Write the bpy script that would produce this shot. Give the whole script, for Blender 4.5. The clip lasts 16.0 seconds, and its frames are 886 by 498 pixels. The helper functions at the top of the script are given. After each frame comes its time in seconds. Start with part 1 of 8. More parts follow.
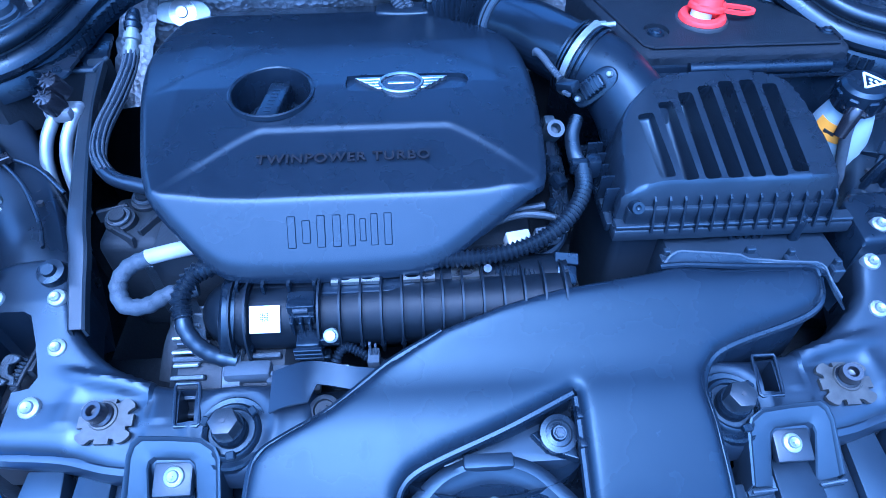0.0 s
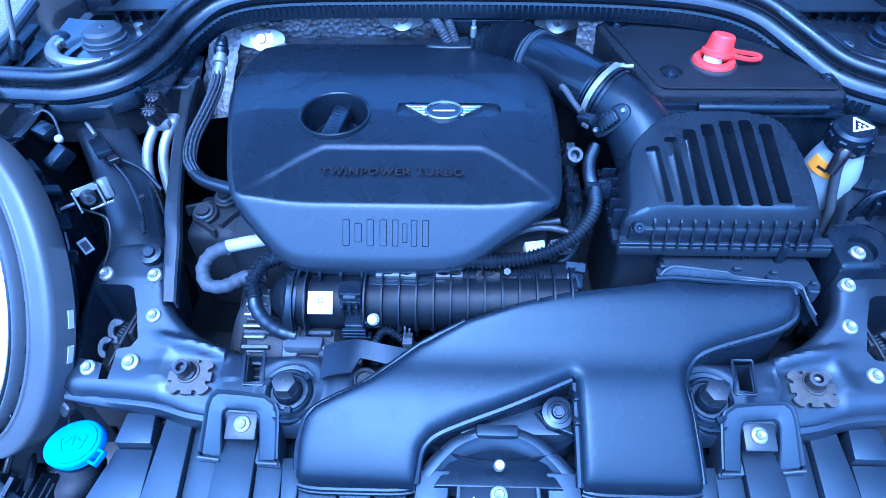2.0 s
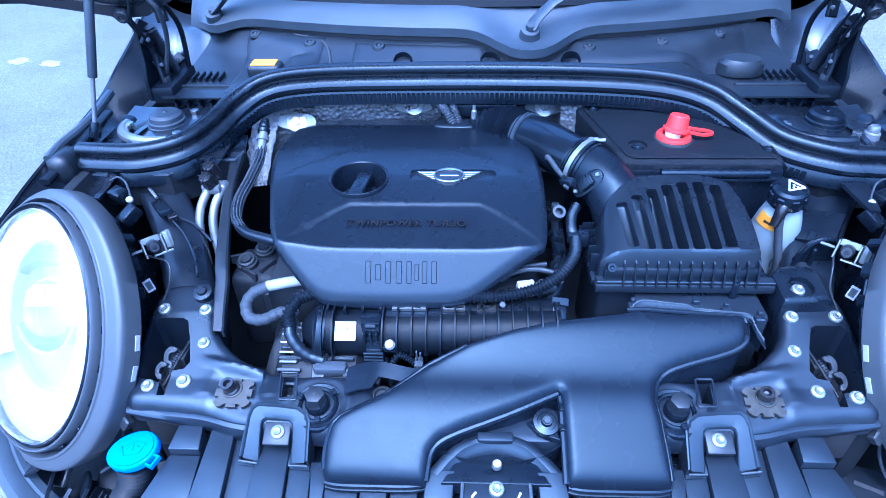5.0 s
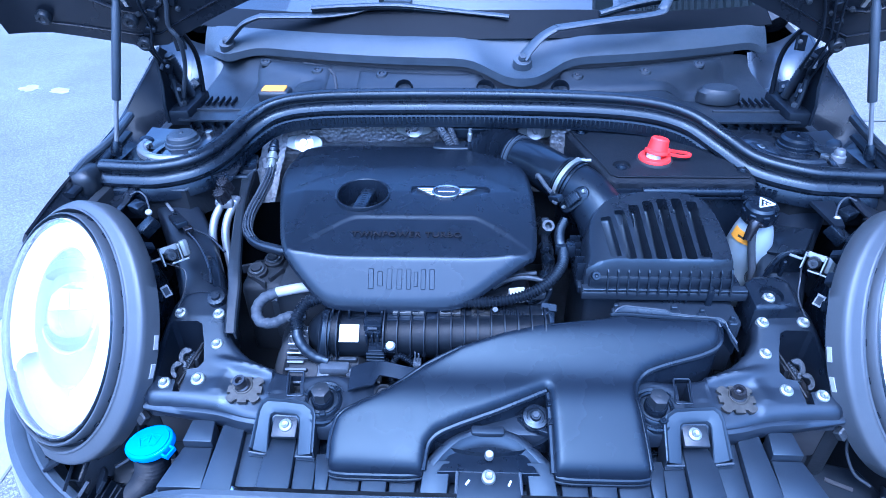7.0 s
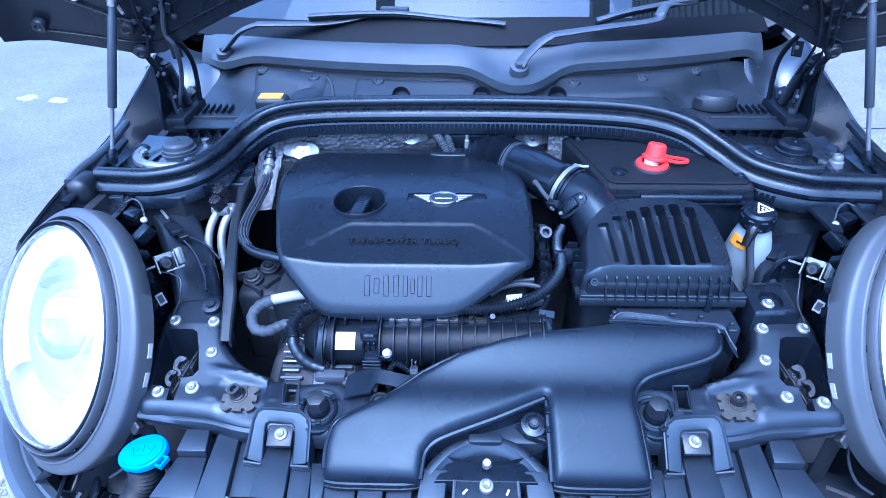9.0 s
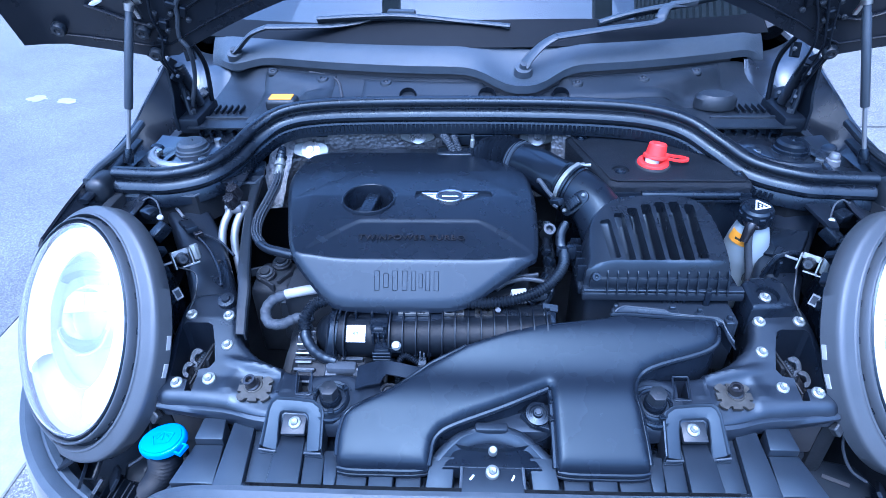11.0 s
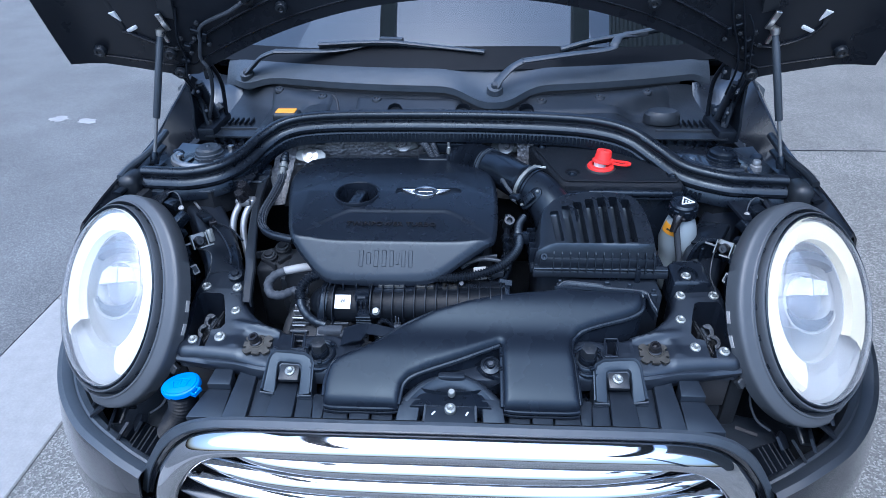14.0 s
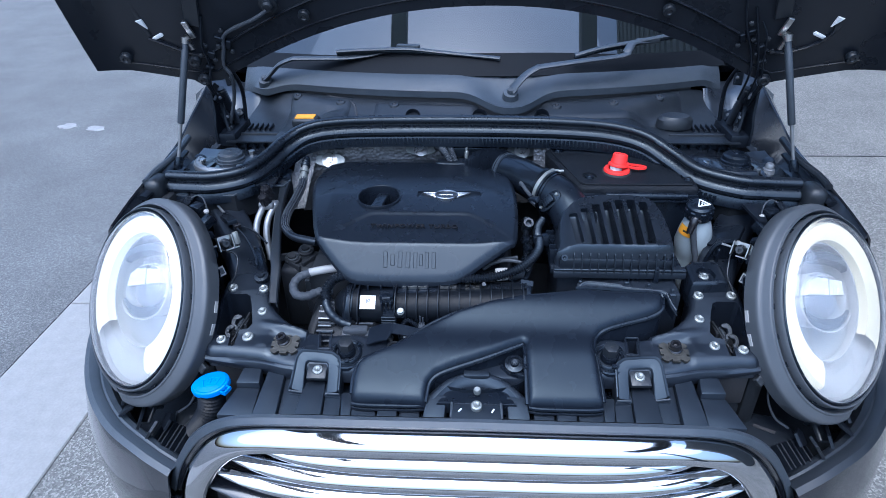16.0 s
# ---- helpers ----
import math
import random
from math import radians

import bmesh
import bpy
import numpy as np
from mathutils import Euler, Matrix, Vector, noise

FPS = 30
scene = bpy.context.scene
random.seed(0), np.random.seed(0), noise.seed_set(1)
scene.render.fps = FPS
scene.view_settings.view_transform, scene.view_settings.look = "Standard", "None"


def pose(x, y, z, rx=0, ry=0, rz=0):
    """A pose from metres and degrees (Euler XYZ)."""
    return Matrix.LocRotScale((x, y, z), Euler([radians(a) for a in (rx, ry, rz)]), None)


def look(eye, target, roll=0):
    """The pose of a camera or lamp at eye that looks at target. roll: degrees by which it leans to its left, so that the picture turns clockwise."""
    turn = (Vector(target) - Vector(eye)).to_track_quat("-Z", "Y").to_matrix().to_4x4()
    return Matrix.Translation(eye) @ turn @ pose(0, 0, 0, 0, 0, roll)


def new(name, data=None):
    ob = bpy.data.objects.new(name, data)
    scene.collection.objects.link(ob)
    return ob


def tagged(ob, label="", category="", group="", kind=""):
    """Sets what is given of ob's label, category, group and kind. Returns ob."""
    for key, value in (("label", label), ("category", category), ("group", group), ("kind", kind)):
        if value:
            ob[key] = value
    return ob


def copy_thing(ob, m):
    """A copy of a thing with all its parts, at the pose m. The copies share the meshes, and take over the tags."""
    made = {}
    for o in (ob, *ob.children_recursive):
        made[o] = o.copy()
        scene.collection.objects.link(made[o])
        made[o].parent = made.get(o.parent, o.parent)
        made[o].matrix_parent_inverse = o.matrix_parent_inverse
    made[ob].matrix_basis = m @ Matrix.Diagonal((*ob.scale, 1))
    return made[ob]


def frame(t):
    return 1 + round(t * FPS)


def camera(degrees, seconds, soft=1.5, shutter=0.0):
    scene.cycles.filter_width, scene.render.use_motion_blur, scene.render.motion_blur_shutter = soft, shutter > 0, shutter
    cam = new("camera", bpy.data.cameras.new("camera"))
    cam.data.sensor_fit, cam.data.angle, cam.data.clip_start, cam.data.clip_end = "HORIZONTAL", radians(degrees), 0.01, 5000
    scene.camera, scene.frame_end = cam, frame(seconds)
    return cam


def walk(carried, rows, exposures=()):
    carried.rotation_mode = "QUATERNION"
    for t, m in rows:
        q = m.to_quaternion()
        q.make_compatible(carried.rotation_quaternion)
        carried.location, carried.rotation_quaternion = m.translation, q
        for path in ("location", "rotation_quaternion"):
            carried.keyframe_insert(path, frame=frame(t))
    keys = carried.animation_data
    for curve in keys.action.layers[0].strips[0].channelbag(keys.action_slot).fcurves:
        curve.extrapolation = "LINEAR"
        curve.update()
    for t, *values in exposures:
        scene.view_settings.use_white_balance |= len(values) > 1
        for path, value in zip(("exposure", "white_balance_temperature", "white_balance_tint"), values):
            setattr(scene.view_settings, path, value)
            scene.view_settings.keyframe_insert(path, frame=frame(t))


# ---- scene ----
cam = camera(71.7, 16.0, 0.6)
METRES, EYE, TILT, LEAN, TURN = 0.77, 1.19, -44.0, -1.0, -2.5
PATH = [
    (0, (-0.05, -0.226, 1.205), (0.021, 1.146, -0.248), -0.3),
    (0.5, (-0.034, -0.214, 1.198), (-0.081, 1.161, -0.253), -0.7),
    (1, (-0.04, -0.203, 1.206), (-0.076, 1.165, -0.253), -0.2),
    (1.5, (-0.025, -0.237, 1.246), (-0.082, 1.133, -0.21), -1.0),
    (2, (-0.04, -0.305, 1.284), (-0.099, 1.083, -0.155), -1.0),
    (2.5, (-0.045, -0.344, 1.31), (-0.117, 1.103, -0.069), -1.2),
    (3, (-0.044, -0.348, 1.322), (-0.117, 1.149, -0.003), -1.1),
    (3.5, (-0.044, -0.363, 1.327), (-0.111, 1.178, 0.054), -0.9),
    (4, (-0.042, -0.404, 1.324), (-0.111, 1.16, 0.08), -0.9),
    (4.2, (-0.042, -0.415, 1.327), (-0.112, 1.148, 0.08), -1.1),
    (6.3, (-0.02, -0.499, 1.342), (-0.107, 1.119, 0.171), -1.3),
    (6.5, (-0.026, -0.509, 1.347), (-0.099, 1.114, 0.181), -0.9),
    (7, (-0.032, -0.518, 1.352), (-0.105, 1.116, 0.2), -0.8),
    (7.5, (-0.038, -0.526, 1.357), (-0.111, 1.115, 0.217), -0.9),
    (8, (-0.031, -0.517, 1.354), (-0.102, 1.129, 0.22), -0.9),
    (8.5, (-0.027, -0.513, 1.344), (-0.094, 1.135, 0.213), -0.8),
    (9, (-0.029, -0.515, 1.346), (-0.099, 1.135, 0.218), -0.9),
    (11.3, (-0.033, -0.558, 1.36), (-0.115, 1.09, 0.23), -1.2),
    (11.5, (-0.024, -0.589, 1.36), (-0.097, 1.062, 0.233), -1.0),
    (12, (0.013, -0.654, 1.37), (-0.059, 0.995, 0.241), -1.0),
    (12.5, (0.03, -0.684, 1.377), (-0.045, 0.964, 0.246), -0.9),
    (13, (0.037, -0.702, 1.388), (-0.046, 0.946, 0.258), -0.9),
    (13.5, (0.034, -0.721, 1.394), (-0.059, 0.93, 0.27), -1.0),
    (14, (0.032, -0.735, 1.398), (-0.067, 0.961, 0.341), -0.9),
    (14.5, (0.03, -0.748, 1.402), (-0.069, 0.955, 0.358), -1.0),
    (15, (0.031, -0.757, 1.405), (-0.065, 0.949, 0.364), -0.9),
    (15.5, (0.019, -0.761, 1.411), (-0.079, 0.946, 0.373), -1.0),
    (16, (-0.008, -0.762, 1.402), (-0.107, 0.946, 0.365), -1.0),
]
EXPOSURES = [(0.0, 2.28, 3410, 15), (1.6, 2.28, 3410, 15), (2.2, 2.36, 3460, 15), (3.5, 2.40, 3640, 16), (6.5, 2.23, 3780, 17), (9.2, 2.22, 3920, 16), (11.4, 2.02, 4090, 14),
             (12.1, 1.45, 4390, 11), (12.6, 1.24, 4520, 10), (14.5, 1.30, 4600, 10), (16.0, 1.28, 4630, 10)]
walk(cam, [(t, look(eye, target, roll)) for t, eye, target, roll in PATH], EXPOSURES)

# ---- daylight: soft, hazy sky and a wide weak sun ----
world = bpy.data.worlds.new("sky")
scene.world = world
world.use_nodes = True
wn = world.node_tree
wn.nodes.clear()
sky = wn.nodes.new("ShaderNodeTexSky")
sky.sky_type = "NISHITA"
sky.sun_disc = False
sky.sun_elevation = radians(68)
sky.sun_rotation = radians(202)
sky.air_density, sky.dust_density, sky.ozone_density = 1.6, 9.0, 1.0
wbg = wn.nodes.new("ShaderNodeBackground")
wbg.inputs["Strength"].default_value = 0.148
wout = wn.nodes.new("ShaderNodeOutputWorld")
wn.links.new(sky.outputs[0], wbg.inputs[0])
wn.links.new(wbg.outputs[0], wout.inputs[0])
sun_data = bpy.data.lights.new("sun", "SUN")
sun_data.energy, sun_data.angle, sun_data.color = 0.70, radians(100), (0.95, 0.97, 1.0)
sun = new("sun", sun_data)
sun.matrix_world = look((-0.65, -1.6, 4.5), (0, 0, 0))


# ---- materials ----
def material(name, colour, rough=0.5, metal=0.0, grain=0.0, scale=40.0, bump=0.0, bump_scale=300.0, rough_var=0.0,
             emit=0.0, coat=0.0, alpha=1.0, transmission=0.0, spec=0.5, by_object=0.0, dust=0.0, tint=(1, 1, 1)):
    """Principled material with two scales of variation in colour and roughness, and fine relief."""
    m = bpy.data.materials.new(name)
    m.use_nodes = True
    nt = m.node_tree
    p = nt.nodes["Principled BSDF"]
    p.inputs["Base Color"].default_value = (*colour, 1)
    p.inputs["Roughness"].default_value = rough
    p.inputs["Metallic"].default_value = metal
    p.inputs["Specular IOR Level"].default_value = spec
    p.inputs["Specular Tint"].default_value = (*tint, 1)
    p.inputs["Coat Weight"].default_value = coat
    p.inputs["Coat Roughness"].default_value = 0.06
    p.inputs["Transmission Weight"].default_value = transmission
    tc = nt.nodes.new("ShaderNodeTexCoord")
    if grain or rough_var or by_object or dust:
        big = nt.nodes.new("ShaderNodeTexNoise")
        big.inputs["Scale"].default_value, big.inputs["Detail"].default_value = scale * 0.18, 6
        fine = nt.nodes.new("ShaderNodeTexNoise")
        fine.inputs["Scale"].default_value, fine.inputs["Detail"].default_value = scale, 8
        nt.links.new(tc.outputs["Object"], big.inputs["Vector"])
        nt.links.new(tc.outputs["Object"], fine.inputs["Vector"])
        mix = nt.nodes.new("ShaderNodeMath")
        mix.operation = "ADD"
        nt.links.new(big.outputs[0], mix.inputs[0])
        nt.links.new(fine.outputs[0], mix.inputs[1])
        if grain or by_object:
            ramp = nt.nodes.new("ShaderNodeMapRange")
            ramp.inputs["From Min"].default_value, ramp.inputs["From Max"].default_value = 0.65, 1.35
            ramp.inputs["To Min"].default_value, ramp.inputs["To Max"].default_value = 1 - grain, 1 + grain
            nt.links.new(mix.outputs[0], ramp.inputs["Value"])
            last = ramp.outputs[0]
            if by_object:
                info = nt.nodes.new("ShaderNodeObjectInfo")
                r2 = nt.nodes.new("ShaderNodeMapRange")
                r2.inputs["To Min"].default_value, r2.inputs["To Max"].default_value = 1 - by_object, 1 + by_object
                nt.links.new(info.outputs["Random"], r2.inputs["Value"])
                mul = nt.nodes.new("ShaderNodeMath")
                mul.operation = "MULTIPLY"
                nt.links.new(last, mul.inputs[0])
                nt.links.new(r2.outputs[0], mul.inputs[1])
                last = mul.outputs[0]
            vm = nt.nodes.new("ShaderNodeVectorMath")
            vm.operation = "SCALE"
            vm.inputs[0].default_value = colour
            nt.links.new(last, vm.inputs["Scale"])
            out = vm.outputs[0]
            if dust:
                # thin pale dust in soft patches
                dn = nt.nodes.new("ShaderNodeTexNoise")
                dn.inputs["Scale"].default_value, dn.inputs["Detail"].default_value = 9.0, 10
                dn.inputs["Roughness"].default_value = 0.7
                nt.links.new(tc.outputs["Object"], dn.inputs["Vector"])
                dr = nt.nodes.new("ShaderNodeMapRange")
                dr.inputs["From Min"].default_value, dr.inputs["From Max"].default_value = 0.45, 0.75
                dr.inputs["To Min"].default_value, dr.inputs["To Max"].default_value = 0.0, dust
                nt.links.new(dn.outputs[0], dr.inputs["Value"])
                dm = nt.nodes.new("ShaderNodeMix")
                dm.data_type = "RGBA"
                nt.links.new(dr.outputs[0], dm.inputs["Factor"])
                nt.links.new(out, dm.inputs["A"])
                dm.inputs["B"].default_value = (0.35, 0.34, 0.32, 1)
                out = dm.outputs["Result"]
            nt.links.new(out, p.inputs["Base Color"])
        if rough_var:
            rr = nt.nodes.new("ShaderNodeMapRange")
            rr.inputs["From Min"].default_value, rr.inputs["From Max"].default_value = 0.65, 1.35
            rr.inputs["To Min"].default_value, rr.inputs["To Max"].default_value = max(0.02, rough - rough_var), min(1, rough + rough_var)
            nt.links.new(mix.outputs[0], rr.inputs["Value"])
            nt.links.new(rr.outputs[0], p.inputs["Roughness"])
    if bump:
        bn = nt.nodes.new("ShaderNodeTexNoise")
        bn.inputs["Scale"].default_value, bn.inputs["Detail"].default_value = bump_scale, 4
        nt.links.new(tc.outputs["Object"], bn.inputs["Vector"])
        b = nt.nodes.new("ShaderNodeBump")
        b.inputs["Strength"].default_value, b.inputs["Distance"].default_value = bump, 0.002
        nt.links.new(bn.outputs[0], b.inputs["Height"])
        nt.links.new(b.outputs[0], p.inputs["Normal"])
    if emit:
        p.inputs["Emission Color"].default_value = (*colour, 1)
        p.inputs["Emission Strength"].default_value = emit
    return m


M = {}
# blue in the blacks and their specular tint stands for reflected blue sky
M["cover"] = material("satin_black_plastic", (0.0075, 0.0098, 0.0150), 0.27, spec=0.34, grain=0.10, scale=30, bump=0.08, bump_scale=1400, rough_var=0.05, tint=(0.80, 0.91, 1.0))
M["duct"] = material("smooth_black_plastic", (0.0075, 0.0098, 0.0150), 0.27, spec=0.22, grain=0.08, scale=25, bump=0.06, bump_scale=1600, rough_var=0.05, tint=(0.72, 0.88, 1.0))
M["plastic"] = material("moulded_black_plastic", (0.0055, 0.0075, 0.0120), 0.28, spec=0.34, grain=0.18, scale=50, bump=0.06, bump_scale=900, rough_var=0.08, dust=0.008, tint=(0.74, 0.88, 1.0))
M["rough"] = material("grained_black_plastic", (0.0070, 0.0088, 0.0122), 0.58, spec=0.15, grain=0.22, scale=90, bump=0.45, bump_scale=1100, rough_var=0.1, dust=0.008)
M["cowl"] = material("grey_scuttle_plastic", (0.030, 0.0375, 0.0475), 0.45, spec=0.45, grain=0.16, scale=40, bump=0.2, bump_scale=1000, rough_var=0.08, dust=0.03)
M["rubber"] = material("black_rubber", (0.0065, 0.0082, 0.0120), 0.30, spec=0.4, grain=0.15, scale=50, bump=0.05, bump_scale=700, rough_var=0.10, dust=0.008, tint=(0.78, 0.9, 1.0))
M["dark"] = material("dark_engine_metal", (0.0085, 0.010, 0.0125), 0.6, spec=0.3, grain=0.35, scale=35, bump=0.3, bump_scale=200, rough_var=0.1)
M["paint"] = material("black_car_paint", (0.006, 0.007, 0.010), 0.22, grain=0.1, scale=20, coat=0.85, spec=0.45, rough_var=0.05)
M["bay"] = material("black_painted_steel", (0.0080, 0.0102, 0.0155), 0.34, spec=0.50, grain=0.3, scale=18, bump=0.03, bump_scale=90, rough_var=0.10, dust=0.010, tint=(0.78, 0.9, 1.0))
M["bonnet"] = material("bonnet_inner_paint", (0.0095, 0.0112, 0.0150), 0.30, spec=0.36, grain=0.2, scale=20, rough_var=0.08, bump=0.03, bump_scale=60)
M["shield"] = material("satin_shield_plastic", (0.0095, 0.0118, 0.0170), 0.46, spec=0.5, grain=0.14, scale=40, bump=0.05, bump_scale=900, rough_var=0.06, dust=0.012, tint=(0.7, 0.86, 1.0))
M["lid"] = material("satin_filter_plastic", (0.0080, 0.0100, 0.0145), 0.30, spec=0.50, grain=0.16, scale=45, bump=0.08, bump_scale=1000, rough_var=0.07, dust=0.006, tint=(0.72, 0.87, 1.0))
M["matt"] = material("matt_black_moulding", (0.0050, 0.0064, 0.0095), 0.42, spec=0.22, grain=0.2, scale=60, bump=0.08, bump_scale=900, rough_var=0.08, dust=0.006, tint=(0.8, 0.9, 1.0))
# darker than cowl; on mirrored parts it paints the right side's shade
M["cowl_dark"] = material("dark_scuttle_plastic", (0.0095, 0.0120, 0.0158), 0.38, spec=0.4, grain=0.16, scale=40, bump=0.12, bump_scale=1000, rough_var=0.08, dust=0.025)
M["wing_inner"] = material("gloss_painted_steel", (0.0095, 0.0115, 0.0160), 0.30, spec=0.5, coat=0.35, grain=0.25, scale=14, bump=0.03, bump_scale=40, rough_var=0.10, dust=0.02, tint=(0.85, 0.93, 1.0))
M["frit"] = material("black_ceramic_print", (0.006, 0.007, 0.009), 0.5, spec=0.08, grain=0.1, scale=60)
M["chrome"] = material("bright_chrome", (0.55, 0.56, 0.58), 0.05, metal=1.0, rough_var=0.02, scale=30)
M["steel"] = material("zinc_steel", (0.40, 0.40, 0.39), 0.32, metal=1.0, grain=0.15, scale=120, rough_var=0.12)
M["bolt"] = material("zinc_bolt", (0.20, 0.212, 0.205), 0.45, metal=0.5, grain=0.15, scale=300, rough_var=0.12)
M["alu"] = material("cast_aluminium", (0.048, 0.053, 0.060), 0.48, metal=0.7, grain=0.25, scale=90, bump=0.35, bump_scale=600, rough_var=0.12)
M["pipe"] = material("aluminium_pipe", (0.21, 0.215, 0.22), 0.38, metal=0.6, grain=0.12, scale=80, rough_var=0.1)
M["foil"] = material("crumpled_foil", (0.125, 0.127, 0.132), 0.45, metal=0.6, grain=0.35, scale=90, rough_var=0.12)
M["red"] = material("red_plastic", (0.78, 0.030, 0.022), 0.42, grain=0.08, scale=80, rough_var=0.06)
M["blue"] = material("blue_plastic", (0.010, 0.145, 0.50), 0.45, grain=0.08, scale=60, rough_var=0.06)
M["yellow"] = material("yellow_sticker", (0.62, 0.27, 0.008), 0.5, grain=0.05, scale=60)
M["white"] = material("white_label", (0.62, 0.63, 0.62), 0.5, grain=0.04, scale=60)
M["ink"] = material("black_ink", (0.02, 0.02, 0.022), 0.6)
M["tank"] = material("milky_plastic", (0.29, 0.33, 0.35), 0.42, grain=0.08, scale=25, transmission=0.15, rough_var=0.05)
M["beige"] = material("beige_tape", (0.26, 0.26, 0.255), 0.6, grain=0.15, scale=60, bump=0.1)
M["tape"] = material("grey_fabric_tape", (0.027, 0.032, 0.040), 0.7, grain=0.25, scale=200, bump=0.3, bump_scale=900)
M["interior"] = material("dark_cabin_trim", (0.012, 0.012, 0.014), 0.7, grain=0.2, scale=30, bump=0.2)
M["rust"] = material("brown_stained_clip", (0.050, 0.048, 0.042), 0.5, metal=0.4, grain=0.4, scale=160, rough_var=0.1)
M["gloss"] = material("glossy_black_plastic", (0.0055, 0.0072, 0.0110), 0.24, spec=0.36, grain=0.15, scale=40, rough_var=0.07, dust=0.004, tint=(0.74, 0.88, 1.0))
# darkened copy of the black plastic: shade deep in the bay put into colour
M["manifold"] = material("shaded_black_plastic", (0.0042, 0.0055, 0.0080), 0.42, spec=0.14, grain=0.2, scale=60, bump=0.06, bump_scale=900, rough_var=0.08)
M["emblem"] = material("silver_emblem", (0.24, 0.25, 0.265), 0.22, metal=0.9, rough_var=0.05, scale=60)
M["ring_dark"] = material("grey_rubber_bezel", (0.043, 0.048, 0.055), 0.45, spec=0.5, grain=0.1, scale=25, rough_var=0.06, bump=0.06, dust=0.02)
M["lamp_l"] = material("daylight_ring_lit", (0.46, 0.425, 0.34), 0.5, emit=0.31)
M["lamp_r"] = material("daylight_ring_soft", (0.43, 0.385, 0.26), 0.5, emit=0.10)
M["reflector"] = material("satin_reflector", (0.245, 0.245, 0.235), 0.30, metal=0.0, grain=0.1, scale=20, rough_var=0.06)
# white that paints the reflection in the projector's upper half
M["step"] = material("white_glint", (0.42, 0.42, 0.41), 0.25, grain=0.06, scale=30, rough_var=0.06)
M["hazed"] = material("hazed_lens_liner", (0.27, 0.265, 0.25), 0.45, metal=0.0, grain=0.1, scale=20)
M["letters"] = material("gloss_black_letters", (0.010, 0.010, 0.012), 0.22)
M["splash"] = material("dried_paint", (0.215, 0.212, 0.205), 0.8, grain=0.2, scale=60)
M["concrete"] = material("pale_concrete", (0.205, 0.20, 0.19), 0.85, grain=0.12, scale=130, bump=0.35, bump_scale=120)
M["board"] = material("dark_wall_cladding", (0.05, 0.055, 0.06), 0.6, grain=0.2, scale=10)

# crumpled foil gets a dimpled relief
nt = M["foil"].node_tree
vor = nt.nodes.new("ShaderNodeTexVoronoi")
vor.inputs["Scale"].default_value = 140
vor.inputs["Randomness"].default_value = 0.75
tcf = nt.nodes.new("ShaderNodeTexCoord")
nt.links.new(tcf.outputs["Object"], vor.inputs["Vector"])
fb = nt.nodes.new("ShaderNodeBump")
fb.inputs["Strength"].default_value, fb.inputs["Distance"].default_value = 0.55, 0.003
nt.links.new(vor.outputs["Distance"], fb.inputs["Height"])
nt.links.new(fb.outputs[0], nt.nodes["Principled BSDF"].inputs["Normal"])


def glass(name, tint=(1, 1, 1), rough=0.0):
    m = bpy.data.materials.new(name)
    m.use_nodes = True
    p = m.node_tree.nodes["Principled BSDF"]
    p.inputs["Base Color"].default_value = (*tint, 1)
    p.inputs["Roughness"].default_value = rough
    p.inputs["Transmission Weight"].default_value = 1.0
    p.inputs["IOR"].default_value = 1.5
    return m


M["lens"] = glass("clear_lens", (0.97, 0.98, 1.0), 0.02)
M["screen"] = glass("windscreen_glass", (0.030, 0.038, 0.042))
M["screen"].node_tree.nodes["Principled BSDF"].inputs["IOR"].default_value = 1.70
M["screen"].node_tree.nodes["Principled BSDF"].inputs["Transmission Weight"].default_value = 0.7
M["lens"].node_tree.nodes["Principled BSDF"].inputs["Transmission Weight"].default_value = 0.965


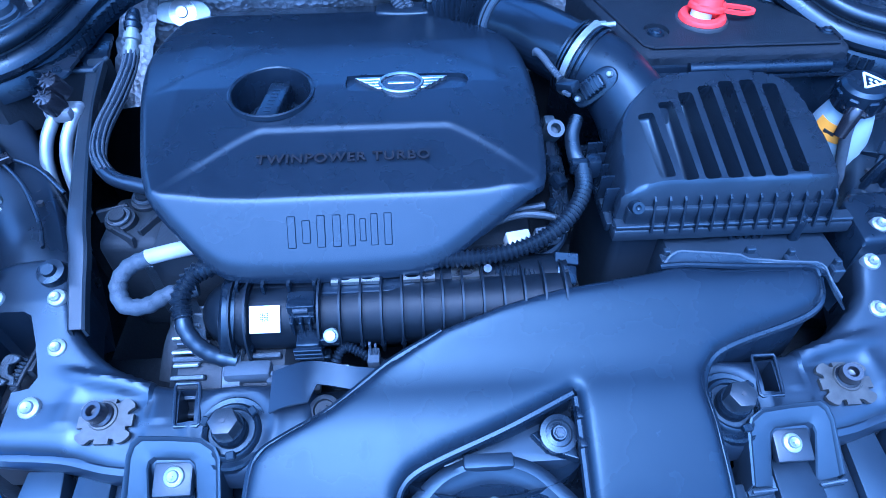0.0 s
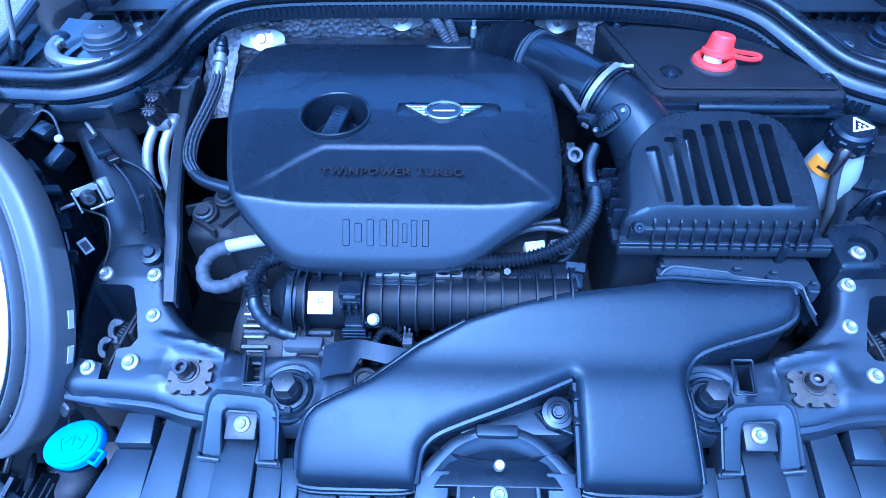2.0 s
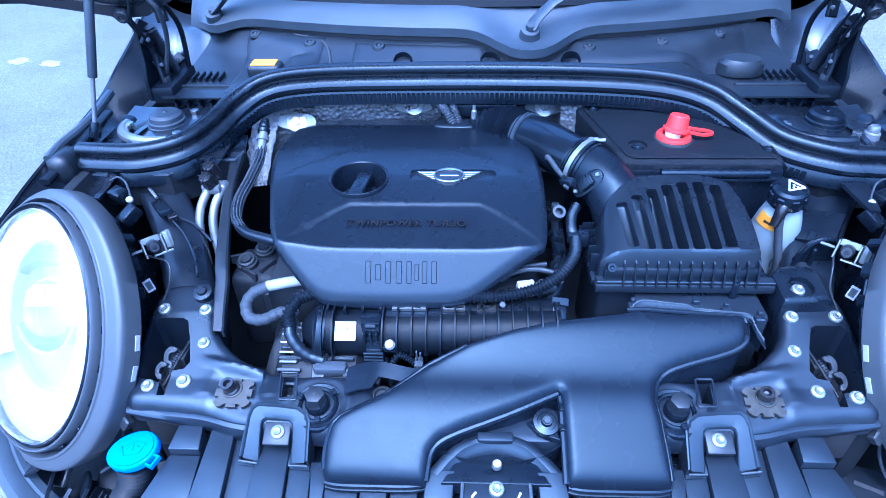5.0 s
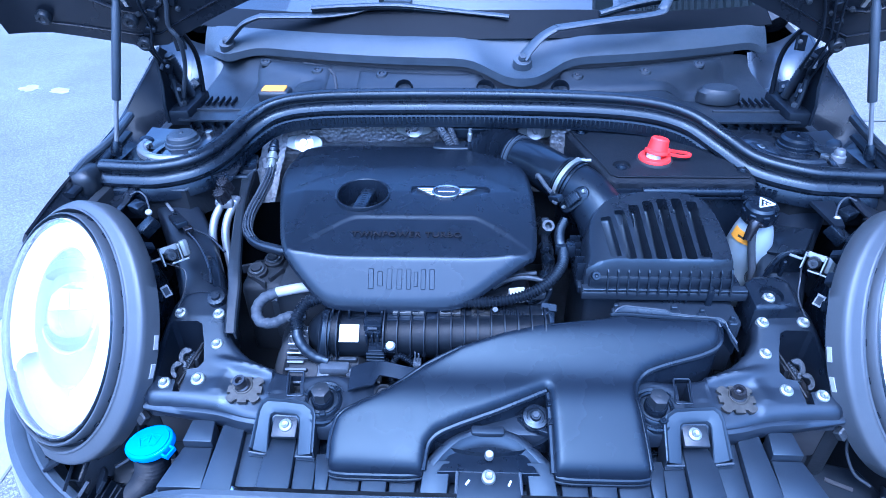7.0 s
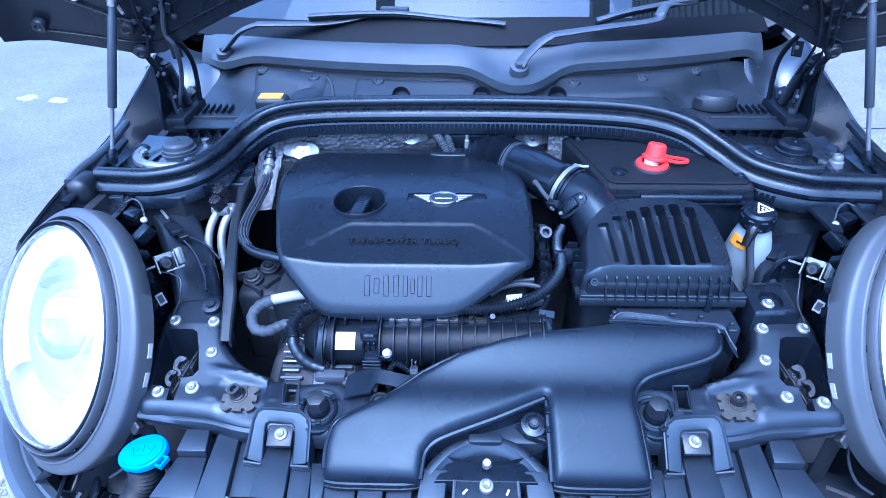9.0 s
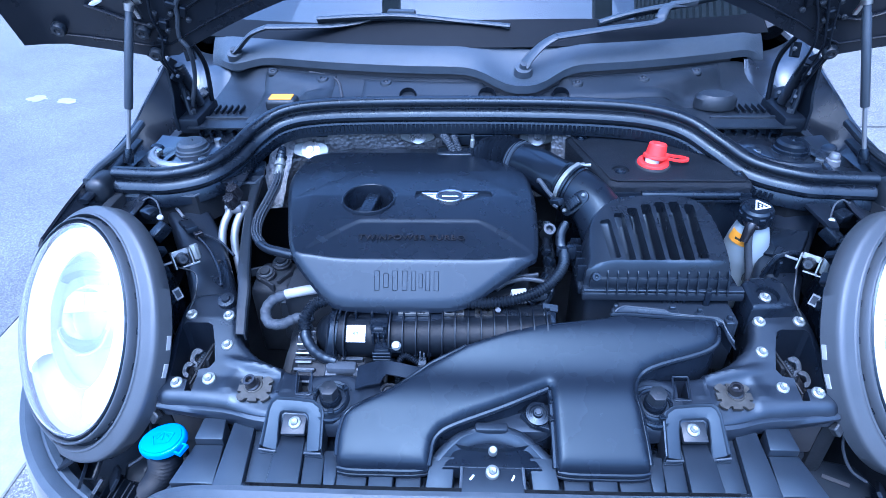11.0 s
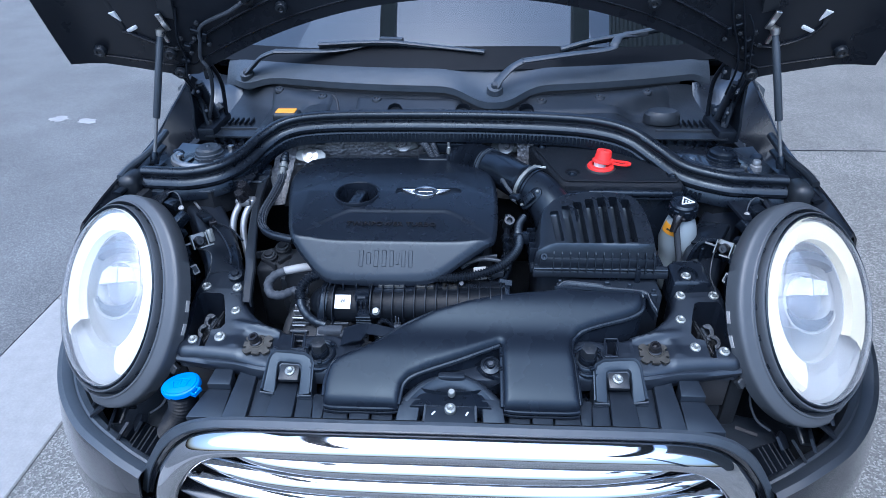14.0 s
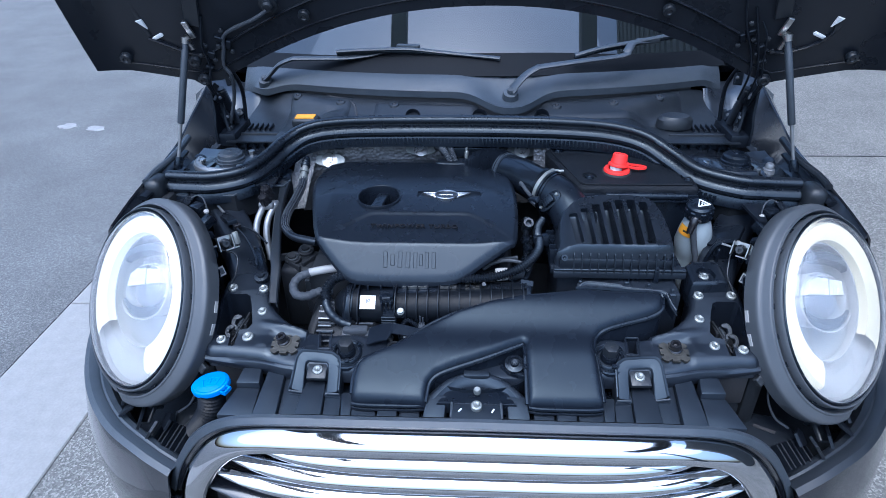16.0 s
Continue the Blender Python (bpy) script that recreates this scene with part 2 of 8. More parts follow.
def ground_material(name, base, speck, contrast, scale=260):
    m = bpy.data.materials.new(name)
    m.use_nodes = True
    nt = m.node_tree
    p = nt.nodes["Principled BSDF"]
    tc = nt.nodes.new("ShaderNodeTexCoord")
    vo = nt.nodes.new("ShaderNodeTexVoronoi")
    vo.inputs["Scale"].default_value = scale
    no = nt.nodes.new("ShaderNodeTexNoise")
    no.inputs["Scale"].default_value, no.inputs["Detail"].default_value = 2.3, 8
    for n in (vo, no):
        nt.links.new(tc.outputs["Object"], n.inputs["Vector"])
    sep = nt.nodes.new("ShaderNodeSeparateColor")
    nt.links.new(vo.outputs["Color"], sep.inputs[0])
    ramp = nt.nodes.new("ShaderNodeValToRGB")
    e = ramp.color_ramp.elements
    e[0].position, e[0].color = 0.0, (*[c * (1 - contrast) for c in base], 1)
    e[1].position, e[1].color = 1.0, (*speck, 1)
    mid = ramp.color_ramp.elements.new(0.6)
    mid.color = (*base, 1)
    nt.links.new(sep.outputs[0], ramp.inputs[0])
    mr = nt.nodes.new("ShaderNodeMapRange")
    mr.inputs["From Min"].default_value, mr.inputs["From Max"].default_value = 0.3, 0.7
    mr.inputs["To Min"].default_value, mr.inputs["To Max"].default_value = 0.82, 1.18
    nt.links.new(no.outputs[0], mr.inputs["Value"])
    vm = nt.nodes.new("ShaderNodeVectorMath")
    vm.operation = "SCALE"
    nt.links.new(ramp.outputs[0], vm.inputs[0])
    nt.links.new(mr.outputs[0], vm.inputs["Scale"])
    nt.links.new(vm.outputs[0], p.inputs["Base Color"])
    p.inputs["Roughness"].default_value = 0.85
    b = nt.nodes.new("ShaderNodeBump")
    b.inputs["Strength"].default_value, b.inputs["Distance"].default_value = 0.35, 0.003
    nt.links.new(vo.outputs["Distance"], b.inputs["Height"])
    nt.links.new(b.outputs[0], p.inputs["Normal"])
    return m


M["asphalt"] = ground_material("road_asphalt", (0.089, 0.0895, 0.0865), (0.150, 0.150, 0.145), 0.38, 250)
M["lot"] = ground_material("coarse_lot_asphalt", (0.121, 0.1185, 0.108), (0.235, 0.230, 0.213), 0.40, 215)


# ---- mesh tools ----
def finish(bm, mat, angle=35, name="mesh"):
    bmesh.ops.recalc_face_normals(bm, faces=bm.faces[:])
    me = bpy.data.meshes.new(name)
    bm.to_mesh(me)
    bm.free()
    me.polygons.foreach_set("use_smooth", [True] * len(me.polygons))
    me.set_sharp_from_angle(angle=radians(angle))
    me.materials.append(mat)
    return me


def part(name, bm, mat, parent, label="", angle=35):
    ob = new(name, finish(bm, mat, angle, name) if isinstance(bm, bmesh.types.BMesh) else bm)
    ob.parent = parent
    ob.matrix_parent_inverse = parent.matrix_world.inverted()
    if label:
        ob["label"] = label
    return ob


def thing(name, label, category, at=(0, 0, 0), group="", kind=""):
    ob = new(name)
    ob.location = at
    ob.empty_display_size = 0.02
    bpy.context.view_layer.update()
    return tagged(ob, label, category, group, kind)


def mesh_thing(name, bm, mat, label, category, kind="", group="", angle=35):
    ob = new(name, finish(bm, mat, angle, name))
    return tagged(ob, label, category, group, kind)


def box(x0, x1, y0, y1, z0, z1, bevel=0.003, seg=2, mat=None, m=None):
    bm = bmesh.new()
    bmesh.ops.create_cube(bm, size=1, matrix=Matrix.Translation(((x0 + x1) / 2, (y0 + y1) / 2, (z0 + z1) / 2)) @ Matrix.Diagonal((x1 - x0, y1 - y0, z1 - z0, 1)))
    if bevel:
        bmesh.ops.bevel(bm, geom=bm.edges[:], offset=bevel, segments=seg, affect="EDGES", profile=0.5)
    if m is not None:
        bmesh.ops.transform(bm, matrix=m, verts=bm.verts[:])
    return bm


def join(*bms):
    out = bmesh.new()
    for b in bms:
        me = bpy.data.meshes.new("tmp")
        b.to_mesh(me)
        b.free()
        out.from_mesh(me)
        bpy.data.meshes.remove(me)
    return out


def spline(pts, k=8, closed=False):
    """Catmull-Rom points through pts."""
    p = [np.array(q, float) for q in pts]
    n = len(p)
    out = []
    for i in range(n if closed else n - 1):
        a = p[(i - 1) % n] if closed or i > 0 else 2 * p[0] - p[1]
        b, c = p[i], p[(i + 1) % n]
        d = p[(i + 2) % n] if closed or i + 2 < n else 2 * p[-1] - p[-2]
        for j in range(k):
            t = j / k
            out.append(0.5 * (2 * b + (c - a) * t + (2 * a - 5 * b + 4 * c - d) * t * t + (3 * b - a - 3 * c + d) * t ** 3))
    if not closed:
        out.append(p[-1])
    return out


def sweep(path, radius, n=14, cap=True, flat=1.0):
    """A round tube along path; radius may be a function of the length run in metres. flat squeezes it upright."""
    bm = bmesh.new()
    path = [Vector(q) for q in path]
    run, ring_prev = 0.0, None
    up = Vector((0, 0, 1))
    first = None
    for i, q in enumerate(path):
        t = (path[min(i + 1, len(path) - 1)] - path[max(i - 1, 0)]).normalized()
        if i:
            run += (q - path[i - 1]).length
        a = t.cross(up)
        if a.length < 0.05:
            a = t.cross(Vector((0, 1, 0)))
        a.normalize()
        if i and a.dot(last_a) < 0:
            a = -a
        last_a = a
        b = t.cross(a)
        r = radius(run) if callable(radius) else radius
        ring = [bm.verts.new(q + a * math.cos(2 * math.pi * j / n) * r + b * math.sin(2 * math.pi * j / n) * r * flat) for j in range(n)]
        if ring_prev:
            for j in range(n):
                bm.faces.new((ring_prev[j], ring_prev[(j + 1) % n], ring[(j + 1) % n], ring[j]))
        ring_prev = ring
        first = first or ring
    if cap:
        bm.faces.new(first)
        bm.faces.new(ring_prev)
    return bm


def resample(path, step):
    out = [Vector(path[0])]
    rest = 0.0
    for a, b in zip(path, path[1:]):
        a, b = Vector(a), Vector(b)
        l = (b - a).length
        d = step - rest
        while d < l:
            out.append(a + (b - a) * (d / l))
            d += step
        rest = l - (d - step)
    out.append(Vector(path[-1]))
    return out


def corrugated(pts, r, pitch=0.006, depth=0.0015, n=14, k=10):
    path = resample(spline(pts, k), pitch / 4)
    return sweep(path, lambda s: r + depth * math.cos(2 * math.pi * s / pitch), n)


def profile_sweep(path, profile, closed_profile=True):
    """Sweep a profile of (side, up) offsets along a path; side points to the path's right, level."""
    bm = bmesh.new()
    path = [Vector(q) for q in path]
    prev = first = None
    n = len(profile)
    for i, q in enumerate(path):
        t = path[min(i + 1, len(path) - 1)] - path[max(i - 1, 0)]
        t.z = 0
        t.normalize()
        side = Vector((t.y, -t.x, 0))
        ring = [bm.verts.new(q + side * s + Vector((0, 0, u))) for s, u in profile]
        if prev:
            for j in range(n if closed_profile else n - 1):
                bm.faces.new((prev[j], prev[(j + 1) % n], ring[(j + 1) % n], ring[j]))
        prev = ring
        first = first or ring
    if closed_profile:
        bm.faces.new(first)
        bm.faces.new(prev)
    return bm


def lathe(profile, n=32, m=None):
    """Revolve (radius, height) pairs about z."""
    bm = bmesh.new()
    prev = None
    for r, z in profile:
        if r < 1e-6:
            ring = [bm.verts.new((0, 0, z))]
        else:
            ring = [bm.verts.new((r * math.cos(2 * math.pi * j / n), r * math.sin(2 * math.pi * j / n), z)) for j in range(n)]
        if prev:
            for j in range(n):
                k = (j + 1) % n
                if len(prev) == 1 and len(ring) > 1:
                    bm.faces.new((prev[0], ring[j], ring[k]))
                elif len(ring) == 1 and len(prev) > 1:
                    bm.faces.new((prev[j], prev[k], ring[0]))
                elif len(ring) > 1:
                    bm.faces.new((prev[j], prev[k], ring[k], ring[j]))
        prev = ring
    if m is not None:
        bmesh.ops.transform(bm, matrix=m, verts=bm.verts[:])
    return bm


def prism(poly, z0, z1, bevel=0.0, seg=2, m=None):
    bm = bmesh.new()
    lo = [bm.verts.new((p[0], p[1], z0)) for p in poly]
    hi = [bm.verts.new((p[0], p[1], z1)) for p in poly]
    n = len(poly)
    bm.faces.new(lo[::-1])
    top = bm.faces.new(hi)
    for i in range(n):
        bm.faces.new((lo[i], lo[(i + 1) % n], hi[(i + 1) % n], hi[i]))
    bmesh.ops.recalc_face_normals(bm, faces=bm.faces[:])
    if bevel:
        bmesh.ops.bevel(bm, geom=list(top.edges), offset=bevel, segments=seg, affect="EDGES", profile=0.5)
    if m is not None:
        bmesh.ops.transform(bm, matrix=m, verts=bm.verts[:])
    return bm


def surface(rows, thick=0.003, closed=False):
    """A sheet of real thickness through rows of points."""
    bm = bmesh.new()
    top = [[bm.verts.new(p) for p in r] for r in rows]
    nr, nc = len(rows), len(rows[0])
    for i in range(nr - 1):
        for j in range(nc - 1 + closed):
            bm.faces.new((top[i][j], top[i][(j + 1) % nc], top[i + 1][(j + 1) % nc], top[i + 1][j]))
    if thick:
        bmesh.ops.recalc_face_normals(bm, faces=bm.faces[:])
        bmesh.ops.solidify(bm, geom=bm.faces[:], thickness=thick)
    return bm


def evaluated(ob):
    deps = bpy.context.evaluated_depsgraph_get()
    me = bpy.data.meshes.new_from_object(ob.evaluated_get(deps))
    return me


def boolean(me, cutter, operation):
    """Mesh me cut by (or kept inside) the bmesh cutter."""
    a = new("tmp_a", me)
    cm = bpy.data.meshes.new("tmp_c")
    bmesh.ops.recalc_face_normals(cutter, faces=cutter.faces[:])
    cutter.to_mesh(cm)
    cutter.free()
    b = new("tmp_b", cm)
    mod = a.modifiers.new("cut", "BOOLEAN")
    mod.operation, mod.object, mod.solver = operation, b, "EXACT"
    bpy.context.view_layer.update()
    out = evaluated(a)
    bpy.data.objects.remove(a)
    bpy.data.objects.remove(b)
    bpy.data.meshes.remove(cm)
    return out


def relief(outline, height, base, mat, step=0.003, cuts=(), angle=35, blur=0, skirt=0.0):
    """A solid with a plan outline whose top follows height(x, y, distance to the outline), cut by further solids."""
    o = np.array([(p[0], p[1]) for p in outline], float)
    dense = np.array(resample([(x, y, 0) for x, y in np.vstack([o, o[:1]])], 0.003))[:, :2]
    x0, y0 = o.min(0) - 2 * step
    x1, y1 = o.max(0) + 2 * step
    nx, ny = int((x1 - x0) / step) + 2, int((y1 - y0) / step) + 2
    xs, ys = np.linspace(x0, x1, nx), np.linspace(y0, y1, ny)
    gx, gy = np.meshgrid(xs, ys)
    flat = np.stack([gx.ravel(), gy.ravel()], 1)
    dist = np.empty(len(flat))
    for i in range(0, len(flat), 4000):
        d = flat[i:i + 4000, None, :] - dense[None]
        dist[i:i + 4000] = np.sqrt((d ** 2).sum(2).min(1))
    inside = np.zeros(len(flat), bool)
    n = len(o)
    for i in range(n):
        (ax, ay), (bx, by) = o[i], o[(i + 1) % n]
        c = (ay > flat[:, 1]) != (by > flat[:, 1])
        if ay != by:
            inside ^= c & (flat[:, 0] < (bx - ax) * (flat[:, 1] - ay) / (by - ay) + ax)
    dist = np.where(inside, dist, -np.minimum(dist, 1.5 * step))
    z = height(flat[:, 0], flat[:, 1], dist)
    if blur:
        g = z.reshape(ny, nx)
        for _ in range(blur):
            e = np.pad(g, 1, mode="edge")
            g = (e[:-2, 1:-1] + e[2:, 1:-1] + e[1:-1, :-2] + e[1:-1, 2:] + 4 * e[1:-1, 1:-1]) / 8
        z = g.ravel()
    z = np.maximum(z, base + 0.002)
    low = np.full(len(z), base)
    if skirt:  # a thin edge, the underside slanting inwards
        low = np.minimum(np.maximum(base, z - skirt - 3 * np.maximum(0, dist - 0.01)), z - 0.002)
    verts = [(x, y, h) for (x, y), h in zip(flat, z)] + [(x, y, h) for (x, y), h in zip(flat, low)]
    faces = []
    idx = lambda i, j, k=0: i * nx + j + k * nx * ny
    for i in range(ny - 1):
        for j in range(nx - 1):
            faces.append((idx(i, j), idx(i, j + 1), idx(i + 1, j + 1), idx(i + 1, j)))
            faces.append((idx(i, j, 1), idx(i + 1, j, 1), idx(i + 1, j + 1, 1), idx(i, j + 1, 1)))
    for i in range(ny - 1):
        faces.append((idx(i, 0), idx(i + 1, 0), idx(i + 1, 0, 1), idx(i, 0, 1)))
        faces.append((idx(i, nx - 1), idx(i, nx - 1, 1), idx(i + 1, nx - 1, 1), idx(i + 1, nx - 1)))
    for j in range(nx - 1):
        faces.append((idx(0, j), idx(0, j, 1), idx(0, j + 1, 1), idx(0, j + 1)))
        faces.append((idx(ny - 1, j), idx(ny - 1, j + 1), idx(ny - 1, j + 1, 1), idx(ny - 1, j, 1)))
    me = bpy.data.meshes.new("relief")
    me.from_pydata(verts, [], faces)
    me = boolean(me, prism(o, base - 0.05, float(z.max()) + 0.05), "INTERSECT")
    for c in cuts:
        me = boolean(me, c, "DIFFERENCE")
    me.polygons.foreach_set("use_smooth", [True] * len(me.polygons))
    me.set_sharp_from_angle(angle=radians(angle))
    me.materials.clear()
    me.materials.append(mat)
    return me


def smin(a, b, k):
    """Rounded minimum."""
    h = np.clip(0.5 + 0.5 * (b - a) / k, 0, 1)
    return b * (1 - h) + a * h - k * h * (1 - h)


def hexagon(r, z0, z1, m=None, bevel=0.0015):
    return prism([(r * math.cos(math.pi / 3 * i), r * math.sin(math.pi / 3 * i)) for i in range(6)], z0, z1, bevel, 2, m)


def aim(at, normal):
    """A frame at a place whose z axis points along normal."""
    return Matrix.Translation(at) @ Vector(normal).to_track_quat("Z", "Y").to_matrix().to_4x4()


# ---- ground ----
bm = bmesh.new()
bmesh.ops.create_grid(bm, x_segments=2, y_segments=2, size=400)
ground = mesh_thing("ground", bm, M["lot"], "coarse grey asphalt lot with pale stone chips", "ground", "structure")
road = mesh_thing("road", box(-60, -1.575, -60, 60, -0.05, 0.004, 0), M["asphalt"], "smooth dark grey asphalt road surface", "road", "structure")
for i in range(14):
    y0 = -3.46 + i * 1.52
    slab = mesh_thing("gutter_slab", box(-1.571, -1.188, y0, y0 + 1.514, -0.06, 0.007, 0.004, 1), M["concrete"],
                      "pale smooth concrete gutter slab beside the road", "gutter", "structure", "gutter slabs")
random.seed(4)
for cx, cy in ((-2.53, 3.03), (-2.75, 3.07)):
    poly = []
    for j in range(18):
        a = 2 * math.pi * j / 18
        r = random.uniform(0.6, 1.1)
        poly.append((cx + 0.075 * r * math.cos(a), cy + 0.06 * r * math.sin(a)))
    mesh_thing("paint_splash", prism(poly, 0.0042, 0.0065), M["splash"], "dried white paint splash on the road", "stain", "stuff", "paint splashes")
mesh_thing("asphalt_joint", box(0.9, 4.0, 2.622, 2.634, -0.02, 0.0010, 0), M["dark"], "thin dark joint in the asphalt lot", "joint", "structure")

# ribbed building front beside the lot with overhead beams, seen only in the windscreen
hall = thing("ribbed_building", "dark building front with ribbed metal cladding and beams", "building", (4.6, 2.0, 0), kind="structure")
part("wall", box(4.64, 4.9, -1.2, 11.0, 0.0, 7.3, 0.02), M["board"], hall)
part("post", box(4.64, 4.9, -6.1, -5.7, 0.0, 7.3, 0.02), M["board"], hall)
for i in range(36):
    z = 0.1 + i * 0.20
    part("cladding_board", box(4.54, 4.645, -0.6, 11.0, z, z + 0.11, 0.0), M["board"], hall)
for x0, x1 in ((3.25, 3.80), (-2.74, -2.24)):
    part("eave_beam", box(x0, x1, -6.0, 11.0, 7.2, 7.42, 0.02), M["board"], hall)
for y in (-5.9, 10.8):
    part("eave_bracket", box(-2.74, 4.66, y - 0.06, y + 0.06, 7.22, 7.38, 0.0), M["board"], hall)

# ---- car body ----
car = thing("car", "black compact car with raised bonnet and lit headlamps, parked", "car")


def wing_ridge(s):
    return [(s * 0.704, 0.235, 0.840), (s * 0.704, 0.32, 0.855), (s * 0.702, 0.40, 0.866), (s * 0.702, 0.49, 0.872), (s * 0.714, 0.60, 0.877), (s * 0.734, 0.72, 0.890), (s * 0.746, 0.82, 0.905), (s * 0.752, 0.98, 0.95)]


def fender(s):
    top = spline(wing_ridge(s), 6)
    rows = [top]
    low = []
    for f, out, drop in ((0.25, 0.012, 0.012), (0.5, 0.024, 0.045), (0.75, 0.036, 0.11), (1.0, 0.046, 0.20), (1.0, 0.05, 0.30)):
        rows.append([(p[0] + s * out * (0.7 + 0.5 * min(1, max(0, (p[1] - 0.45) / 0.4))), p[1], p[2] - drop) for p in top])
    part("fender", surface(rows, 0.004), M["paint"], car, "gloss black front wing")
    # inner wing: painted steel trough beside the strut tower
    def inside(p, f):
        """A place on the trough at share f inwards: shallow beside the tower, a steep wall behind it."""
        k = min(1.0, max(0.0, (p[1] - 0.55) / 0.12), max(0.0, (0.90 - p[1]) / 0.10))
        dip = -0.030 * math.sin(math.pi * min(1, f * 1.1)) - 0.02 * f - 0.085 * k * k * (3 - 2 * k) * min(1.0, f / 0.40) ** 0.8
        return (p[0] + (s * 0.60 - p[0]) * f, p[1], p[2] - 0.004 + dip + 0.008 * math.sin(p[1] * 30) * f * (1 - k))

    part("inner_wing", surface([[inside(p, f) for p in top] for f in np.linspace(0, 1, 14)], 0.004), M["wing_inner"], car, "black painted inner wing panel")
    for x, y, z in ((0.655, 0.56, 0.842),):
        part("plug", lathe([(0, 0.004), (0.009, 0.004), (0.013, 0.002), (0.014, -0.006), (0, -0.006)], 20, aim((s * x, y, z), (-s * 0.4, -0.2, 0.9))), M["plastic"], car)
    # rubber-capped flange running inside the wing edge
    # paler on the left, darker on the right: side light put into the colour
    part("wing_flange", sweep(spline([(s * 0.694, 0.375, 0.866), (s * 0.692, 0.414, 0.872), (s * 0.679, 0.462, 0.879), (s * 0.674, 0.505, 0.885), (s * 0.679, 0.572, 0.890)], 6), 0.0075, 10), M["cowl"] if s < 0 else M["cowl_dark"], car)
    part("wing_gutter", sweep(spline([(s * 0.690, 0.34, 0.846), (s * 0.684, 0.42, 0.852), (s * 0.684, 0.50, 0.858), (s * 0.690, 0.56, 0.858)], 6), 0.011, 10, flat=0.5), M["matt"], car)
    q = Vector(inside((s * 0.735, 0.725, 0.891), 0.30))
    part("wing_lug", join(box(-0.004, 0.004, -0.012, 0.012, -0.007, 0.007, 0.002, 1, m=Matrix.Translation(q) @ pose(0, 0, 0, 10, 0, s * -12)), box(-0.003, 0.006, -0.006, 0.006, 0.004, 0.022, 0.002, 1, m=Matrix.Translation(q) @ pose(0, 0, 0, 10, 0, s * -12))), M["alu"], car, "small bare metal lug")
    # bumper corner below the lamp
    edge = spline([(s * 0.535, -0.085, 0.525), (s * 0.60, -0.058, 0.545), (s * 0.69, 0.0, 0.555), (s * 0.765, 0.085, 0.567), (s * 0.815, 0.19, 0.585), (s * 0.838, 0.31, 0.62), (s * 0.840, 0.42, 0.68), (s * 0.835, 0.55, 0.73)], 6)
    rows = []
    for inn, drop in ((0.060, 0.050), (0.052, 0.020), (0.046, 0.007), (0.036, 0.003), (0.032, 0.0055), (0.028, 0.0025), (0.014, 0.0), (0.004, 0.006), (0.0, 0.022), (-0.012, 0.08), (-0.018, 0.18), (-0.004, 0.30), (0.03, 0.40)):
        row = []
        for i, p in enumerate(edge):
            q0, q1 = edge[max(0, i - 1)], edge[min(len(edge) - 1, i + 1)]
            t = Vector((q1[0] - q0[0], q1[1] - q0[1], 0)).normalized()
            nrm = Vector((-t.y, t.x, 0)) * (1 if s > 0 else -1)
            row.append((p[0] + nrm.x * inn, p[1] + nrm.y * inn, p[2] - drop))
        rows.append(row)
    part("bumper_corner", surface(rows[7:], 0.004), M["paint"], car, "gloss black bumper corner")
    # right lip gets the darker grey, painting the dimmer light there
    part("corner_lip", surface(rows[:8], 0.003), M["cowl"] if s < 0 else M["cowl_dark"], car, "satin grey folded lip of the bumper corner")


fender(-1)
fender(1)
for s in (-1, 1):
    part("wheel_arch_liner", box(min(s * 0.645, s * 0.665), max(s * 0.645, s * 0.665), 0.30, 0.85, 0.44, 0.836, 0.004), M["dark"], car, "dark plastic wheel arch liner")
    part("arch_floor", box(min(s * 0.36, s * 0.83), max(s * 0.36, s * 0.83), 0.20, 0.85, 0.42, 0.445, 0.004), M["dark"], car)

# closed cabin behind the windscreen
def screen_base(x):
    return 0.752 + 0.20 * (x / 0.62) ** 2, 0.978 - 0.030 * (x / 0.62) ** 2


xs = np.linspace(-0.70, 0.70, 29)
rows = []
for f in np.linspace(0, 1, 9):
    row = []
    for x in xs:
        y, z = screen_base(x)
        k = 1 - 0.16 * f
        row.append((x * k, y + 0.66 * f, z + 0.40 * f + 0.025 * math.sin(math.pi * f) - 0.02 * (x / 0.7) ** 2 * f))
    rows.append(row)
ws = part("windscreen", surface(rows, 0.005), M["screen"], car, "raked laminated glass windscreen")
frit = []
for g in (0.0, 0.035, 0.07):
    row = []
    for x in np.linspace(-0.68, 0.68, 41):
        f = g * (1.0 + 0.25 * math.exp(-((x - 0.02) / 0.30) ** 4))
        y, z = screen_base(x)
        k = 1 - 0.16 * f
        row.append((x * k, y + 0.66 * f - 0.004, z + 0.40 * f + 0.025 * math.sin(math.pi * f) - 0.02 * (x / 0.7) ** 2 * f + 0.005))
    frit.append(row)
part("frit_band", surface(frit, 0.0015), M["frit"], ws, "black ceramic band along the glass")
top_row, base_row = rows[-1], rows[0]
roof = [[(p[0], p[1] + d * 1.5, p[2] + 0.015 * math.sin(math.pi * d)) for p in top_row] for d in np.linspace(0, 1, 6)]
part("roof", surface(roof, 0.01), M["paint"], car, "black roof panel")
